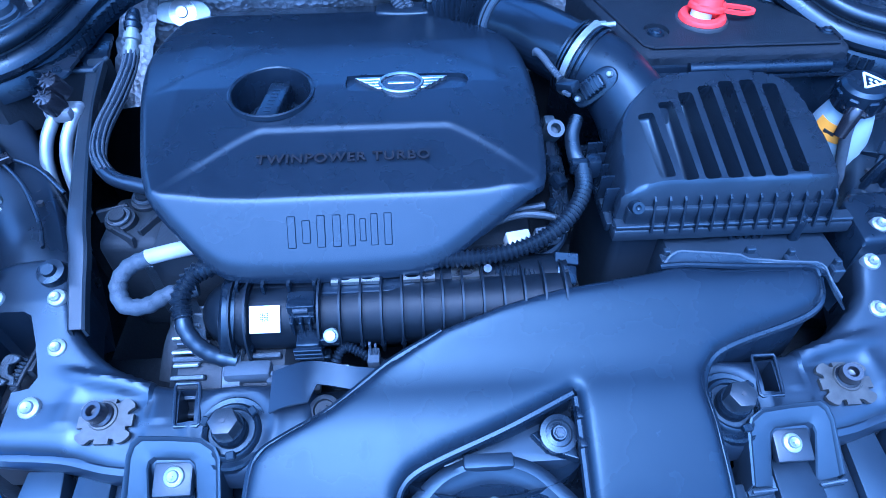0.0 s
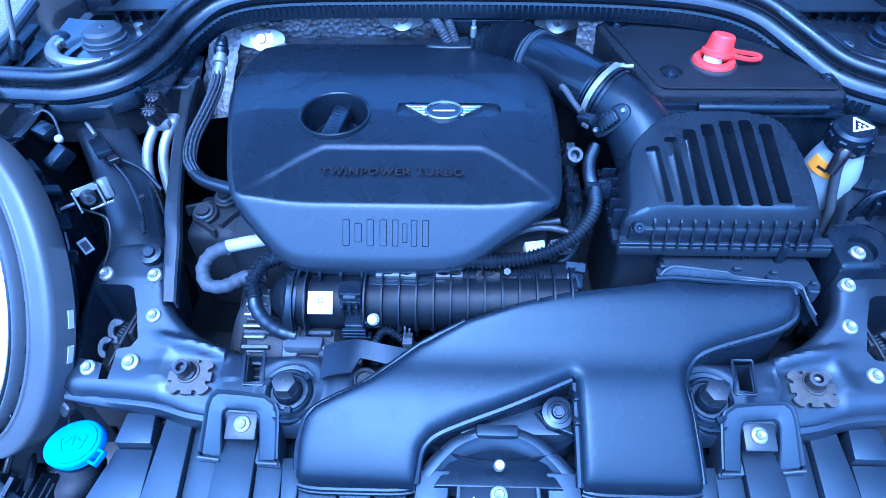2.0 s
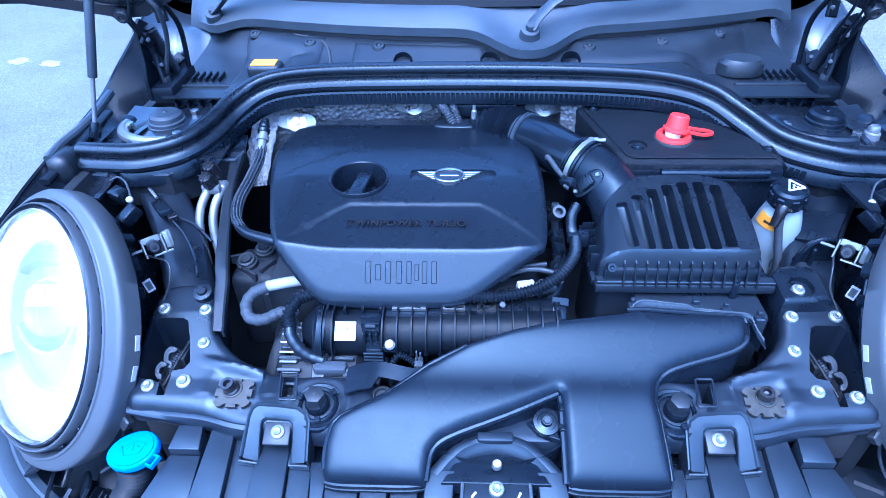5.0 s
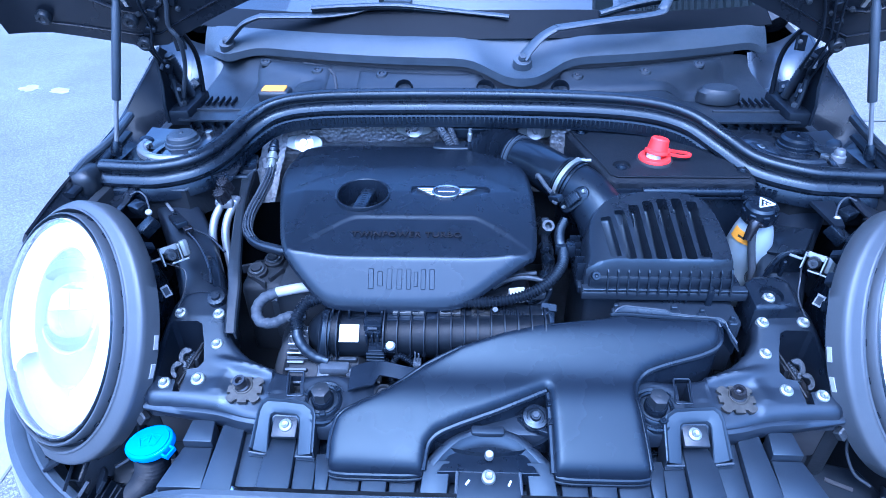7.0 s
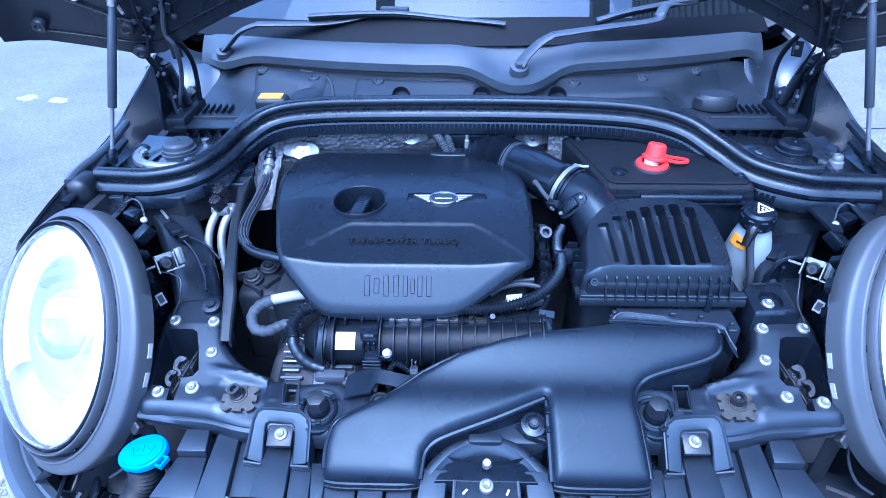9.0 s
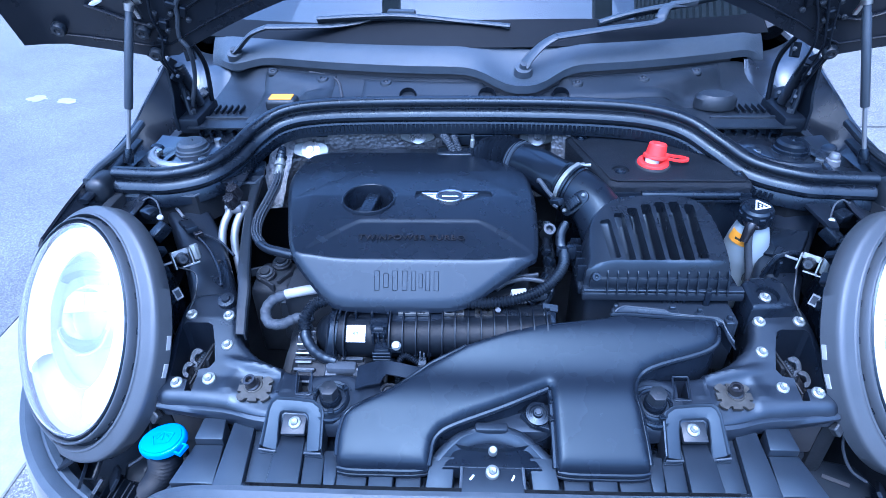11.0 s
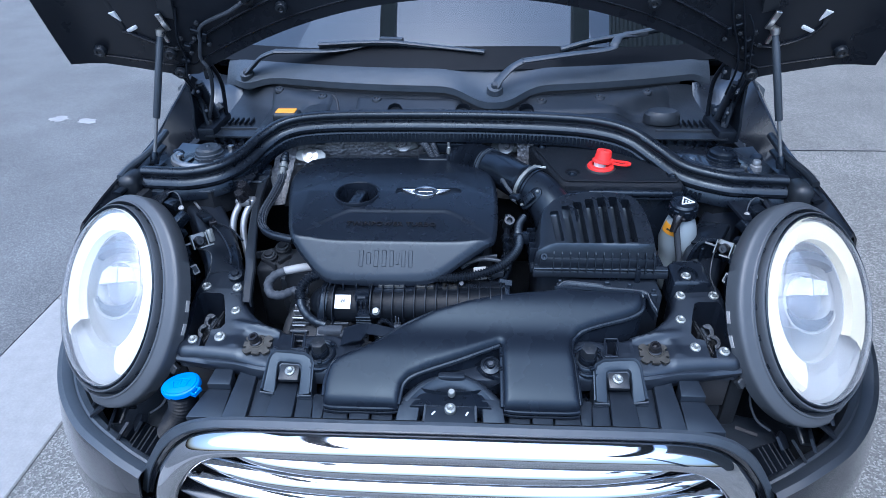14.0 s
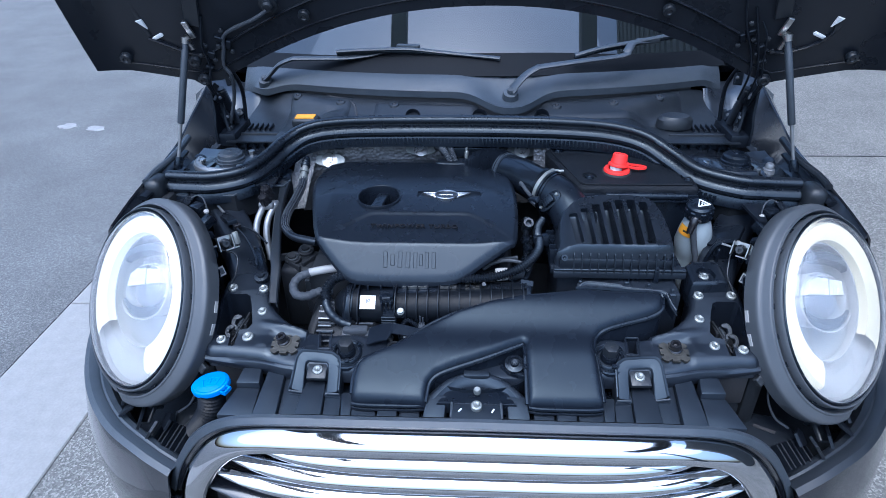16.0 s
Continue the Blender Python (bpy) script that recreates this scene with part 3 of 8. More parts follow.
for s in (-1, 1):
    side = [rows[i][0 if s < 0 else -1] for i in range(9)]
    part("pillar", sweep([Vector(p) for p in side], 0.028, 10), M["paint"], car, "black windscreen pillar")
    body = []
    for d in np.linspace(0, 1, 5):
        body.append([(s * 0.60, 0.96 + 0.5 * 0 + d * 2.0 + 0.45, 1.37), (s * 0.70, 1.08 + d * 2.27, 0.97), (s * 0.84, 1.0 + d * 2.35, 0.86), (s * 0.85, 0.95 + d * 2.4, 0.55), (s * 0.80, 0.95 + d * 2.4, 0.22)])
    part("side_panel", surface(body, 0.01), M["paint"], car, "black door and side panel")
part("tail_panel", box(-0.82, 0.82, 3.3, 3.36, 0.22, 1.36, 0.03), M["paint"], car)
part("floor_pan", box(-0.78, 0.78, 0.30, 3.34, 0.20, 0.24, 0.01), M["dark"], car)
dash = []
for y, z in ((0.80, 0.955), (0.92, 0.985), (1.10, 1.0), (1.30, 0.99), (1.42, 0.94), (1.45, 0.70), (1.45, 0.3)):
    dash.append([(x, y + 0.03 + 0.20 * (x / 0.62) ** 2, z - 0.022 - 0.030 * (x / 0.62) ** 2) for x in np.linspace(-0.60, 0.60, 15)])
part("dashboard", surface(dash, 0.01), M["interior"], car, "dark cabin dashboard behind the glass")
for s in (-1, 1):
    part("seat_back", box(s * 0.36 - 0.2, s * 0.36 + 0.2, 1.9, 2.02, 0.5, 1.15, 0.05, 3), M["interior"], car)
part("rear_seat", box(-0.62, 0.62, 2.45, 2.60, 0.30, 1.30, 0.05, 3), M["interior"], car)
part("headliner", box(-0.56, 0.56, 1.50, 2.60, 1.335, 1.350, 0.004, 1), M["interior"], car)

# front wheels
for s in (-1, 1):
    m = Matrix.Translation((s * 0.72, 0.52, 0.315)) @ Matrix.Rotation(radians(90), 4, "Y")
    tyre = part("wheel", lathe([(0.215, -0.085), (0.29, -0.092), (0.312, -0.075), (0.315, 0), (0.312, 0.075), (0.29, 0.092), (0.215, 0.085), (0.215, -0.085)], 40, m), M["rubber"], car, "black front tyre")
    part("rim", lathe([(0.0, 0.03 * s), (0.06, 0.035 * s), (0.07, 0.01 * s), (0.18, 0.03 * s), (0.214, 0.075 * s), (0.214, -0.08 * s), (0.0, -0.08 * s)], 30, m), M["alu"], tyre)
for s in (-1, 1):
    m = Matrix.Translation((s * 0.72, 3.0, 0.315)) @ Matrix.Rotation(radians(90), 4, "Y")
    part("wheel", lathe([(0.0, -0.08), (0.215, -0.085), (0.29, -0.092), (0.312, -0.075), (0.315, 0), (0.312, 0.075), (0.29, 0.092), (0.215, 0.085), (0.0, 0.08)], 40, m), M["rubber"], car, "black rear tyre")

# bonnet, raised
BON_UP = Vector((0, -math.cos(radians(66)), math.sin(radians(66))))
BON_N = Vector((0, -math.sin(radians(66)), -math.cos(radians(66))))


def bonnet_edge(x):
    a = abs(x - 0.02 * (1 - abs(x)))
    arch = 1.162 - 0.46 * a ** 2.15
    flat = 1.006 + 0.055 * max(0, a - 0.6) / 0.22
    return max(arch, flat) if a < 0.62 else flat


us = np.concatenate([np.linspace(-0.826, -0.62, 8), np.linspace(-0.58, 0.58, 31), np.linspace(0.62, 0.826, 8)])
rows = []
for f in np.linspace(0, 1, 16):
    row = []
    for x in us:
        edge = bonnet_edge(x)
        k = 1 - 0.10 * f ** 2
        y0 = 0.595 - 0.05 * (abs(x) / 0.84) ** 6
        p = Vector((x * k, y0, edge)) + BON_UP * (0.93 * f * (1 - 0.10 * (x / 0.84) ** 2) + (0.0))
        p -= BON_N * (0.05 * (1 - (x / 0.845) ** 2) * math.sin(math.pi * min(1, 0.15 + f * 0.9)))
        if abs(x) > 0.775:
            p += BON_N * 0.04 * (abs(x) - 0.775) / 0.05 * (0.4 + 0.6 * f)
        row.append(p)
    rows.append(row)
part("bonnet", surface(rows, 0.006), M["bonnet"], car, "raised black bonnet seen from below")
# pressed inner frame of the bonnet
def on_bonnet(x, f, lift):
    p = Vector((x * (1 - 0.1 * f * f), 0.595 - 0.05 * (abs(x) / 0.84) ** 6, bonnet_edge(x))) + BON_UP * 0.93 * f
    p -= BON_N * (0.05 * (1 - (x / 0.845) ** 2) * math.sin(math.pi * min(1, 0.15 + f * 0.9)))
    return p + BON_N * lift


for pts, r in (([(-0.79, 0.022), (-0.62, 0.026), (-0.42, 0.026), (-0.2, 0.026), (0.0, 0.026), (0.2, 0.026), (0.42, 0.026), (0.62, 0.026), (0.79, 0.022)], 0.008),
               ([(-0.785, 0.03), (-0.78, 0.3), (-0.74, 0.6), (-0.62, 0.85)], 0.012), ([(0.785, 0.03), (0.78, 0.3), (0.74, 0.6), (0.62, 0.85)], 0.012),
               ([(-0.70, 0.10), (-0.60, 0.075), (-0.40, 0.08), (-0.2, 0.085), (0.0, 0.085), (0.2, 0.085), (0.40, 0.08), (0.60, 0.075), (0.70, 0.10), (0.71, 0.2), (0.70, 0.5)], 0.012), ([(-0.70, 0.10), (-0.71, 0.2), (-0.70, 0.5)], 0.012),
               ([(-0.812, 0.006), (-0.812, 0.3), (-0.79, 0.6), (-0.70, 0.9)], 0.004), ([(0.812, 0.006), (0.812, 0.3), (0.79, 0.6), (0.70, 0.9)], 0.004)):
    part("bonnet_rib", sweep([on_bonnet(p[0], p[1], 0.002) for p in spline(pts, 5)], r, 12, flat=0.32), M["bonnet"], car)
for x, f in ((-0.37, 0.060), (0.384, 0.063), (-0.612, 0.018), (0.607, 0.016), (0.754, 0.045), (-0.757, 0.045), (-0.617, 0.068), (0.02, 0.06)):
    stop = part("rubber_stop", lathe([(0, 0.004), (0.004, 0.004), (0.006, 0.006), (0.011, 0.005), (0.013, 0.001), (0.013, -0.006), (0.0, -0.006)], 20, aim(on_bonnet(x, f, 0.018), BON_N)), M["cowl_dark"], car, "grey rubber stop")
    part("stop_dimple", lathe([(0, 0.0046), (0.0035, 0.0046), (0.0035, 0.002), (0, 0.002)], 12, aim(on_bonnet(x, f, 0.018), BON_N)), M["ink"], stop)


def bonnet_frame(x, f, lift, turn):
    """A frame on the bonnet's underside, x across, y up the panel."""
    m = Matrix((Vector((1, 0, 0)), BON_UP, Vector((1, 0, 0)).cross(BON_UP))).transposed().to_4x4()
    return Matrix.Translation(on_bonnet(x, f, lift)) @ m @ Matrix.Rotation(radians(turn), 4, "Z")


# nozzle with its hose
part("nozzle", lathe([(0, 0.014), (0.008, 0.014), (0.012, 0.010), (0.013, 0.004), (0.019, 0.003), (0.020, -0.006), (0, -0.006)], 24, aim(on_bonnet(-0.438, 0.116, 0.014), BON_N)), M["cowl_dark"], car, "grey washer nozzle")
part("washer_hose", sweep(spline([on_bonnet(-0.440, 0.112, 0.028), on_bonnet(-0.47, 0.108, 0.030), on_bonnet(-0.537, 0.104, 0.016), on_bonnet(-0.552, 0.070, 0.014), on_bonnet(-0.562, 0.035, 0.014), on_bonnet(-0.552, 0.004, 0.020), Vector((-0.570, 0.62, 0.97)), Vector((-0.60, 0.64, 0.90))], 6), 0.0042, 8), M["tape"], car, "thin grey washer hose")
for s in (-1, 1):
    # cable run and clips beside the hinge
    for j, (x0, x1) in enumerate(((0.52, 0.575), (0.545, 0.590), (0.565, 0.600)) if s > 0 else ((0.575, 0.600),)):
        part("hinge_cable", sweep(spline([on_bonnet(s * x0, 0.17 - 0.02 * j, 0.010), on_bonnet(s * (x0 + 0.014), 0.11, 0.018), on_bonnet(s * (x1 - 0.010), 0.055, 0.014 + 0.004 * j), on_bonnet(s * x1, 0.012, 0.020), Vector((s * (x1 + 0.008), 0.625, 0.965 - 0.01 * j))], 6), 0.0026 - 0.0004 * j, 8), M["matt"], car)
    for x, f in ((0.545, 0.115), (0.560, 0.085), (0.585, 0.105), (0.575, 0.060), (0.600, 0.085), (0.535, 0.055)):
        part("hinge_screw", hexagon(0.0050, 0.0, 0.006, aim(on_bonnet(s * x, f, 0.012), BON_N)), M["alu"], car)
    for x, f, w, h in ((0.555, 0.100, 0.020, 0.012), (0.580, 0.075, 0.016, 0.018), (0.540, 0.075, 0.012, 0.022), (0.592, 0.050, 0.018, 0.010)):
        part("hinge_clip", box(-w / 2, w / 2, -h / 2, h / 2, -0.006, 0.006, 0.002, 1, m=bonnet_frame(s * x, f, 0.010, 20 * s)), M["matt"], car)
    # openings in the inner frame, drawn as plain white inserts
    part("bright_opening", prism([(-0.008, -0.012), (0.010, 0.007), (-0.004, 0.011)] if s > 0 else [(0.008, -0.012), (0.004, 0.011), (-0.010, 0.007)], -0.004, 0.004, 0.001, 1, bonnet_frame(s * 0.700, 0.139, 0.006, 0)), M["white"], car, "bright triangular opening")
    part("bright_opening", box(-0.016, 0.016, -0.004, 0.004, -0.004, 0.004, 0.003, 2, m=bonnet_frame(s * 0.681, 0.109, 0.006, -24 * s)), M["white"], car, "bright slot in the inner frame")
    # upper bracket of the strut
    part("strut_bracket", box(-0.006, 0.006, -0.020, 0.020, -0.003, 0.003, 0.001, 1, m=bonnet_frame(s * 0.606, 0.150, 0.014, -12 * s)), M["steel"], car, "bright steel strut bracket")
    part("strut_bracket", box(-0.004, 0.004, -0.012, 0.012, -0.003, 0.003, 0.001, 1, m=bonnet_frame(s * 0.612, 0.112, 0.016, -6 * s)), M["steel"], car)
    part("bracket_arm", box(-0.016, 0.016, -0.060, 0.060, -0.003, 0.003, 0.002, 1, m=bonnet_frame(s * 0.585, 0.215, 0.012, 14 * s)), M["cowl_dark"], car, "grey pressed bracket arm")
    # hinge: two bent links and a base bracket
    part("hinge_link", sweep(spline([(s * 0.600, 0.625, 0.885), (s * 0.612, 0.635, 0.95), (s * 0.622, 0.60, 1.02), (s * 0.625, 0.59, 1.06)], 6), 0.0058, 8), M["matt"], car)
    part("hinge_link", sweep(spline([(s * 0.585, 0.705, 0.885), (s * 0.580, 0.70, 0.97), (s * 0.585, 0.65, 1.04)], 6), 0.005, 8), M["matt"], car)
    part("hinge_base", box(s * 0.60 - 0.022, s * 0.60 + 0.022, 0.60, 0.72, 0.855, 0.888, 0.008, 2), M["matt"], car)
    part("hinge_bolt", hexagon(0.009, 0.888, 0.897, Matrix.Translation((s * 0.60, 0.63, 0))), M["alu"], car)

    # black hinge hardware: plate, spring, brackets and bolts
    part("hinge_plate", prism([(0.600, 0.862), (0.700, 0.858), (0.695, 0.90), (0.668, 0.935), (0.664, 0.985), (0.640, 1.000), (0.618, 0.990), (0.612, 0.93), (0.600, 0.90)], -0.003, 0.003, 0.001, 1, Matrix.Translation((s * 0.622, 0, 0)) @ Matrix(((0, 0, 1, 0), (1, 0, 0, 0), (0, 1, 0, 0), (0, 0, 0, 1)))), M["matt"], car)
    part("hinge_spring", corrugated([(s * 0.597, 0.668, 0.895), (s * 0.600, 0.655, 0.935), (s * 0.607, 0.640, 0.985)], 0.008, 0.006, 0.003, 12), M["matt"], car)
    for bx, by, bz, ang in ((0.606, 0.640, 0.915, 20), (0.598, 0.690, 0.905, -30), (0.610, 0.628, 0.965, 50), (0.590, 0.664, 1.000, 10), (0.632, 0.610, 1.020, -20)):
        part("hinge_bracket", box(-0.010, 0.010, -0.014, 0.014, -0.004, 0.004, 0.0015, 1, m=pose(s * bx, by, bz, 60 + ang, s * ang, ang)), M["matt"], car)
        part("hinge_bolt", hexagon(0.0045, 0.0, 0.006, aim((s * bx - s * 0.006, by - 0.010, bz + 0.004), (-s * 0.5, -0.7, 0.4))), M["alu"], car)

# gas struts
strut = thing("gas_strut", "grey gas strut holding up the bonnet", "gas strut", (-0.657, 0.460, 0.866), "gas struts")


def strut_at(ob, a, b):
    a, b = Vector(a), Vector(b)
    l = (b - a).length
    m = aim(a, b - a)
    part("rod", lathe([(0, 0), (0.0036, 0), (0.0036, l * 0.36), (0, l * 0.36)], 14, m), M["pipe"], ob, "thin grey steel rod")
    part("tube", lathe([(0, l * 0.345), (0.0066, l * 0.345), (0.0074, l * 0.35), (0.0074, l * 0.92), (0.0062, l * 0.93), (0.0062, l), (0, l)], 18, m), M["cowl"], ob)
    part("socket", lathe([(0, -0.008), (0.009, -0.008), (0.010, 0.004), (0.006, 0.018), (0, 0.018)], 14, m), M["plastic"], ob)
    part("socket", lathe([(0, l - 0.006), (0.008, l - 0.006), (0.010, l + 0.006), (0.0, l + 0.014)], 14, m), M["steel"], ob)


strut_at(strut, (-0.664, 0.468, 0.866), (-0.614, 0.531, 1.118))
strut2 = thing("gas_strut", "grey gas strut holding up the bonnet", "gas strut", (0.658, 0.460, 0.866), "gas struts")
strut_at(strut2, (0.666, 0.470, 0.866), (0.612, 0.531, 1.118))

# ---- grille and bumper front ----
def arch_line(pts, y_mid, y_end, rise=0.012):
    """A symmetric arch through (half width, height) points from the middle outwards, bent back towards its ends."""
    half = [(x * 0.977, y_mid + (y_end - y_mid) * (x / 0.57) ** 3, z + rise) for x, z in pts]
    return spline([(-x, y, z) for x, y, z in half[:0:-1]] + half, 8)


TRIM_TOP = [(0, 0.688), (0.16, 0.686), (0.30, 0.680), (0.385, 0.668), (0.440, 0.645), (0.485, 0.606), (0.520, 0.556), (0.548, 0.505), (0.570, 0.45)]
FRAME_TOP = [(0, 0.668), (0.16, 0.666), (0.29, 0.660), (0.365, 0.650), (0.415, 0.632), (0.458, 0.598), (0.494, 0.552), (0.522, 0.502), (0.545, 0.445)]
FRAME_LOW = [(0, 0.631), (0.16, 0.630), (0.27, 0.627), (0.335, 0.621), (0.378, 0.608), (0.417, 0.576), (0.448, 0.534), (0.472, 0.490), (0.492, 0.435)]


def between(u, back):
    """A row of the frame at share u from its outer to its inner edge, standing proud by -back."""
    top, low = arch_line(FRAME_TOP, -0.110, -0.060), arch_line(FRAME_LOW, -0.128, -0.075)
    return [tuple(p * (1 - u) + q * u + np.array((0, back, 0))) for p, q in zip(top, low)]


def shifted(line, dy, dz):
    return [(p[0], p[1] + dy, p[2] + dz) for p in line]


grille = thing("radiator_grille", "chrome-framed radiator grille with polished slats", "grille", (0, -0.09, 0.5))
part("grille_frame", surface([between(0, 0.03), between(0, 0.006), between(0.02, 0.0), between(0.05, -0.0055), between(0.10, -0.0105), between(0.18, -0.0145), between(0.30, -0.0175), between(0.45, -0.0185), between(0.62, -0.0175), between(0.78, -0.014), between(0.92, -0.007), between(1, 0.0), between(1, 0.03)], 0.002), M["chrome"], grille, "bright chrome surround")
trim = arch_line(TRIM_TOP, -0.098, -0.051, 0.006)
edge = arch_line(FRAME_TOP, -0.110, -0.060)
mid = [p * 0.45 + q * 0.55 for p, q in zip(trim, edge)]
part("bumper_top", surface([shifted(trim, 0.010, -0.014), shifted(trim, 0.004, -0.001), shifted(trim, -0.003, -0.001), shifted(mid, -0.004, 0.001), shifted(mid, -0.003, -0.003), shifted(mid, 0.008, -0.004)], 0.003), M["cowl"], car, "satin black trim over the grille")
part("gloss_strip", surface([shifted(mid, 0.004, -0.001), shifted(mid, 0.001, -0.003), shifted(edge, 0.004, 0.0005), shifted(edge, 0.010, -0.003)], 0.002), M["paint"], grille, "glossy black strip above the chrome")
for i, (zu, zl, ze, w) in enumerate(((0.6235, 0.588, 0.6125, 0.382), (0.579, 0.546, 0.586, 0.432), (0.538, 0.506, 0.548, 0.462), (0.497, 0.468, 0.506, 0.478))):
    rows = []
    for v, fw in ((0.0, -0.026), (0.0, -0.002), (0.04, 0.003), (0.16, 0.009), (0.34, 0.0125), (0.52, 0.013), (0.70, 0.0105), (0.86, 0.0055), (0.97, 0.0), (1.0, -0.004), (1.0, -0.026)):
        row = []
        for x in np.linspace(-w, w, 61):
            e = abs(x) / w
            up = zu + (ze + 0.003 - zu) * e ** 3
            lo = zl + (ze - 0.002 - zl) * e ** 3.5
            thin = math.sqrt(max(0.0, 1 - e ** 4)) * 0.96 + 0.04
            row.append((x * 0.977, -0.112 - 0.020 * v + 0.040 * e ** 5 - fw * thin, up + (lo - up) * v + 0.013))
        rows.append(row)
    part("grille_slat", surface(rows, 0.0015), M["chrome"] if i < 3 else M["paint"], grille)
part("grille_back", box(-0.46, 0.46, -0.074, -0.064, 0.38, 0.620, 0.003), M["ink"], grille)
# lower bumper skin
rows = []
for z, dy in ((0.46, 0.0), (0.40, -0.02), (0.30, -0.025), (0.22, 0.0)):
    rows.append([(x, -0.095 + dy + 0.55 * max(0, abs(x) - 0.42) ** 1.6, z) for x in np.linspace(-0.58, 0.58, 31)])
part("bumper_beam", box(-0.60, 0.60, -0.045, -0.020, 0.20, 0.500, 0.01), M["ink"], car, "dark beam behind the bumper skin")
part("lower_bumper", surface(rows, 0.005), M["paint"], car)

# ---- scuttle panel under the windscreen ----
scuttle = thing("windscreen_scuttle", "grey plastic scuttle trim below the windscreen", "scuttle", (0, 0.68, 0.9))
xs = np.linspace(-0.60, 0.60, 61)


def lower_cowl(x, v):
    y = 0.592 + v * 0.115 + 0.19 * (x / 0.6) ** 2 * v
    side = 1 / (1 + math.exp(-(abs(x) - 0.385) / 0.010)) if v < 0.62 else 1 / (1 + math.exp(-(abs(x) - (0.385 + (v - 0.62) * 0.6)) / 0.02))
    z = 0.902 + 0.012 * v + 0.018 * max(0, (v - 0.45) / 0.55) ** 1.2 - 0.020 * (x / 0.6) ** 2 * v
    return (x, y, z - 0.030 * side)


part("lower_panel", surface([[lower_cowl(x, v) for x in xs] for v in np.linspace(0, 1, 14)], 0.003), M["cowl_dark"], scuttle)
rows = []
for v, fold in ((0, -0.016), (0.0, 0.0), (0.2, 0), (0.4, 0), (0.6, 0), (0.8, 0), (1, 0)):
    row = []
    for x in np.linspace(-0.66, 0.66, 67):
        ys, zs = screen_base(x)
        dipc = math.exp(-abs((x - 0.075) / 0.075) ** 2.6)
        dip2 = math.exp(-((x + 0.575) / 0.055) ** 2)
        y0 = 0.702 + 0.19 * (x / 0.6) ** 2 - 0.062 * dipc - 0.045 * dip2
        z0 = 0.952 - 0.020 * dipc - 0.024 * (x / 0.6) ** 2 - 0.010 * dip2 - 0.03 * max(0, (abs(x) - 0.58) / 0.08) ** 2
        row.append((x, y0 + (ys - y0 + 0.012) * v, z0 + (zs + 0.004 - z0) * v + (0.006 - 0.026 * dipc) * math.sin(math.pi * v) + 0.006 + fold))
    rows.append(row)
part("upper_strip", surface(rows, 0.004), M["cowl"], scuttle, "smooth pale grey strip at the glass")
for x0, x1, v0, v1, slant in ((-0.490, -0.318, 0.10, 0.97, 0.0), (0.150, 0.520, 0.42, 0.97, 0.10), (-0.255, 0.00, 0.40, 0.90, -0.08)):
    rows = []
    for v in np.linspace(v0, v1, 16):
        row = []
        for x in np.linspace(x0, x1, 30):
            k = (x - x0) / (x1 - x0)
            e = min(x - x0, x1 - x, (v - v0) * 0.14, (v1 - v) * 0.14)
            px, py, pz = lower_cowl(x, v + slant * k * (v1 - v))
            row.append((px, py, pz + 0.0005 + 0.0065 * (1 - math.exp(-max(0, e) / 0.006))))
        rows.append(row)
    part("raised_panel", surface(rows, 0.002), M["cowl_dark"], scuttle, "raised moulded panel")
for x in (-0.157, 0.003, 0.15):
    part("drain_notch", lathe([(0, -0.016), (0.0130, -0.015), (0.0145, 0.008), (0.0160, 0.010), (0.0180, 0.006), (0.018, -0.03), (0, -0.03)], 24, aim((x, 0.655, 0.912), (0, -0.5, 0.85))), M["matt"], scuttle)
for x, v in ((-0.345, 0.78), (-0.470, 0.86), (-0.206, 0.78), (0.188, 0.76), (0.330, 0.78), (0.455, 0.84)):
    q = Vector(lower_cowl(x, v)) + Vector((0, 0, 0.007))
    clip = part("clip", lathe([(0, 0.0015), (0.004, 0.0015), (0.0055, 0.004), (0.010, 0.0035), (0.0125, 0.0), (0.0125, -0.012), (0, -0.012)], 20, aim(q, (0, -0.28, 0.95))), M["cowl_dark"], scuttle)
    part("clip_pin", lathe([(0, 0.003), (0.0028, 0.003), (0.0028, 0.0), (0, 0.0)], 10, aim(q, (0, -0.28, 0.95))), M["ink"], clip)
for s in (-1, 1):
    # side wells with louvres
    part("well_wall", box(s * 0.605 - 0.004, s * 0.605 + 0.004, 0.640, 0.74, 0.850, 0.905, 0.002), M["cowl_dark"], scuttle)
    part("well_wall", box(min(s * 0.45, s * 0.61), max(s * 0.45, s * 0.61), 0.638, 0.645, 0.846, 0.876, 0.002), M["cowl_dark"], scuttle)
    for i in range(6):
        part("louvre", box(s * (0.515 + i * 0.013) - 0.0022, s * (0.515 + i * 0.013) + 0.0022, 0.664, 0.70, 0.872, 0.880, 0.001), M["matt"], scuttle)
    for i in range(6):
        part("grid_bar", box(s * (0.47 + i * 0.022) - 0.002, s * (0.47 + i * 0.022) + 0.002, 0.600, 0.636, 0.846, 0.858, 0), M["plastic"], scuttle)
    part("grid_bar", box(min(s * 0.46, s * 0.59), max(s * 0.46, s * 0.59), 0.615, 0.620, 0.848, 0.859, 0), M["plastic"], scuttle)
part("bump_cap", lathe([(0, 0.020), (0.030, 0.018), (0.038, 0.010), (0.040, -0.01), (0, -0.01)], 24, Matrix.Translation((0.475, 0.695, 0.885)) @ Matrix.Diagonal((1.1, 0.75, 1, 1))), M["cowl_dark"], scuttle)
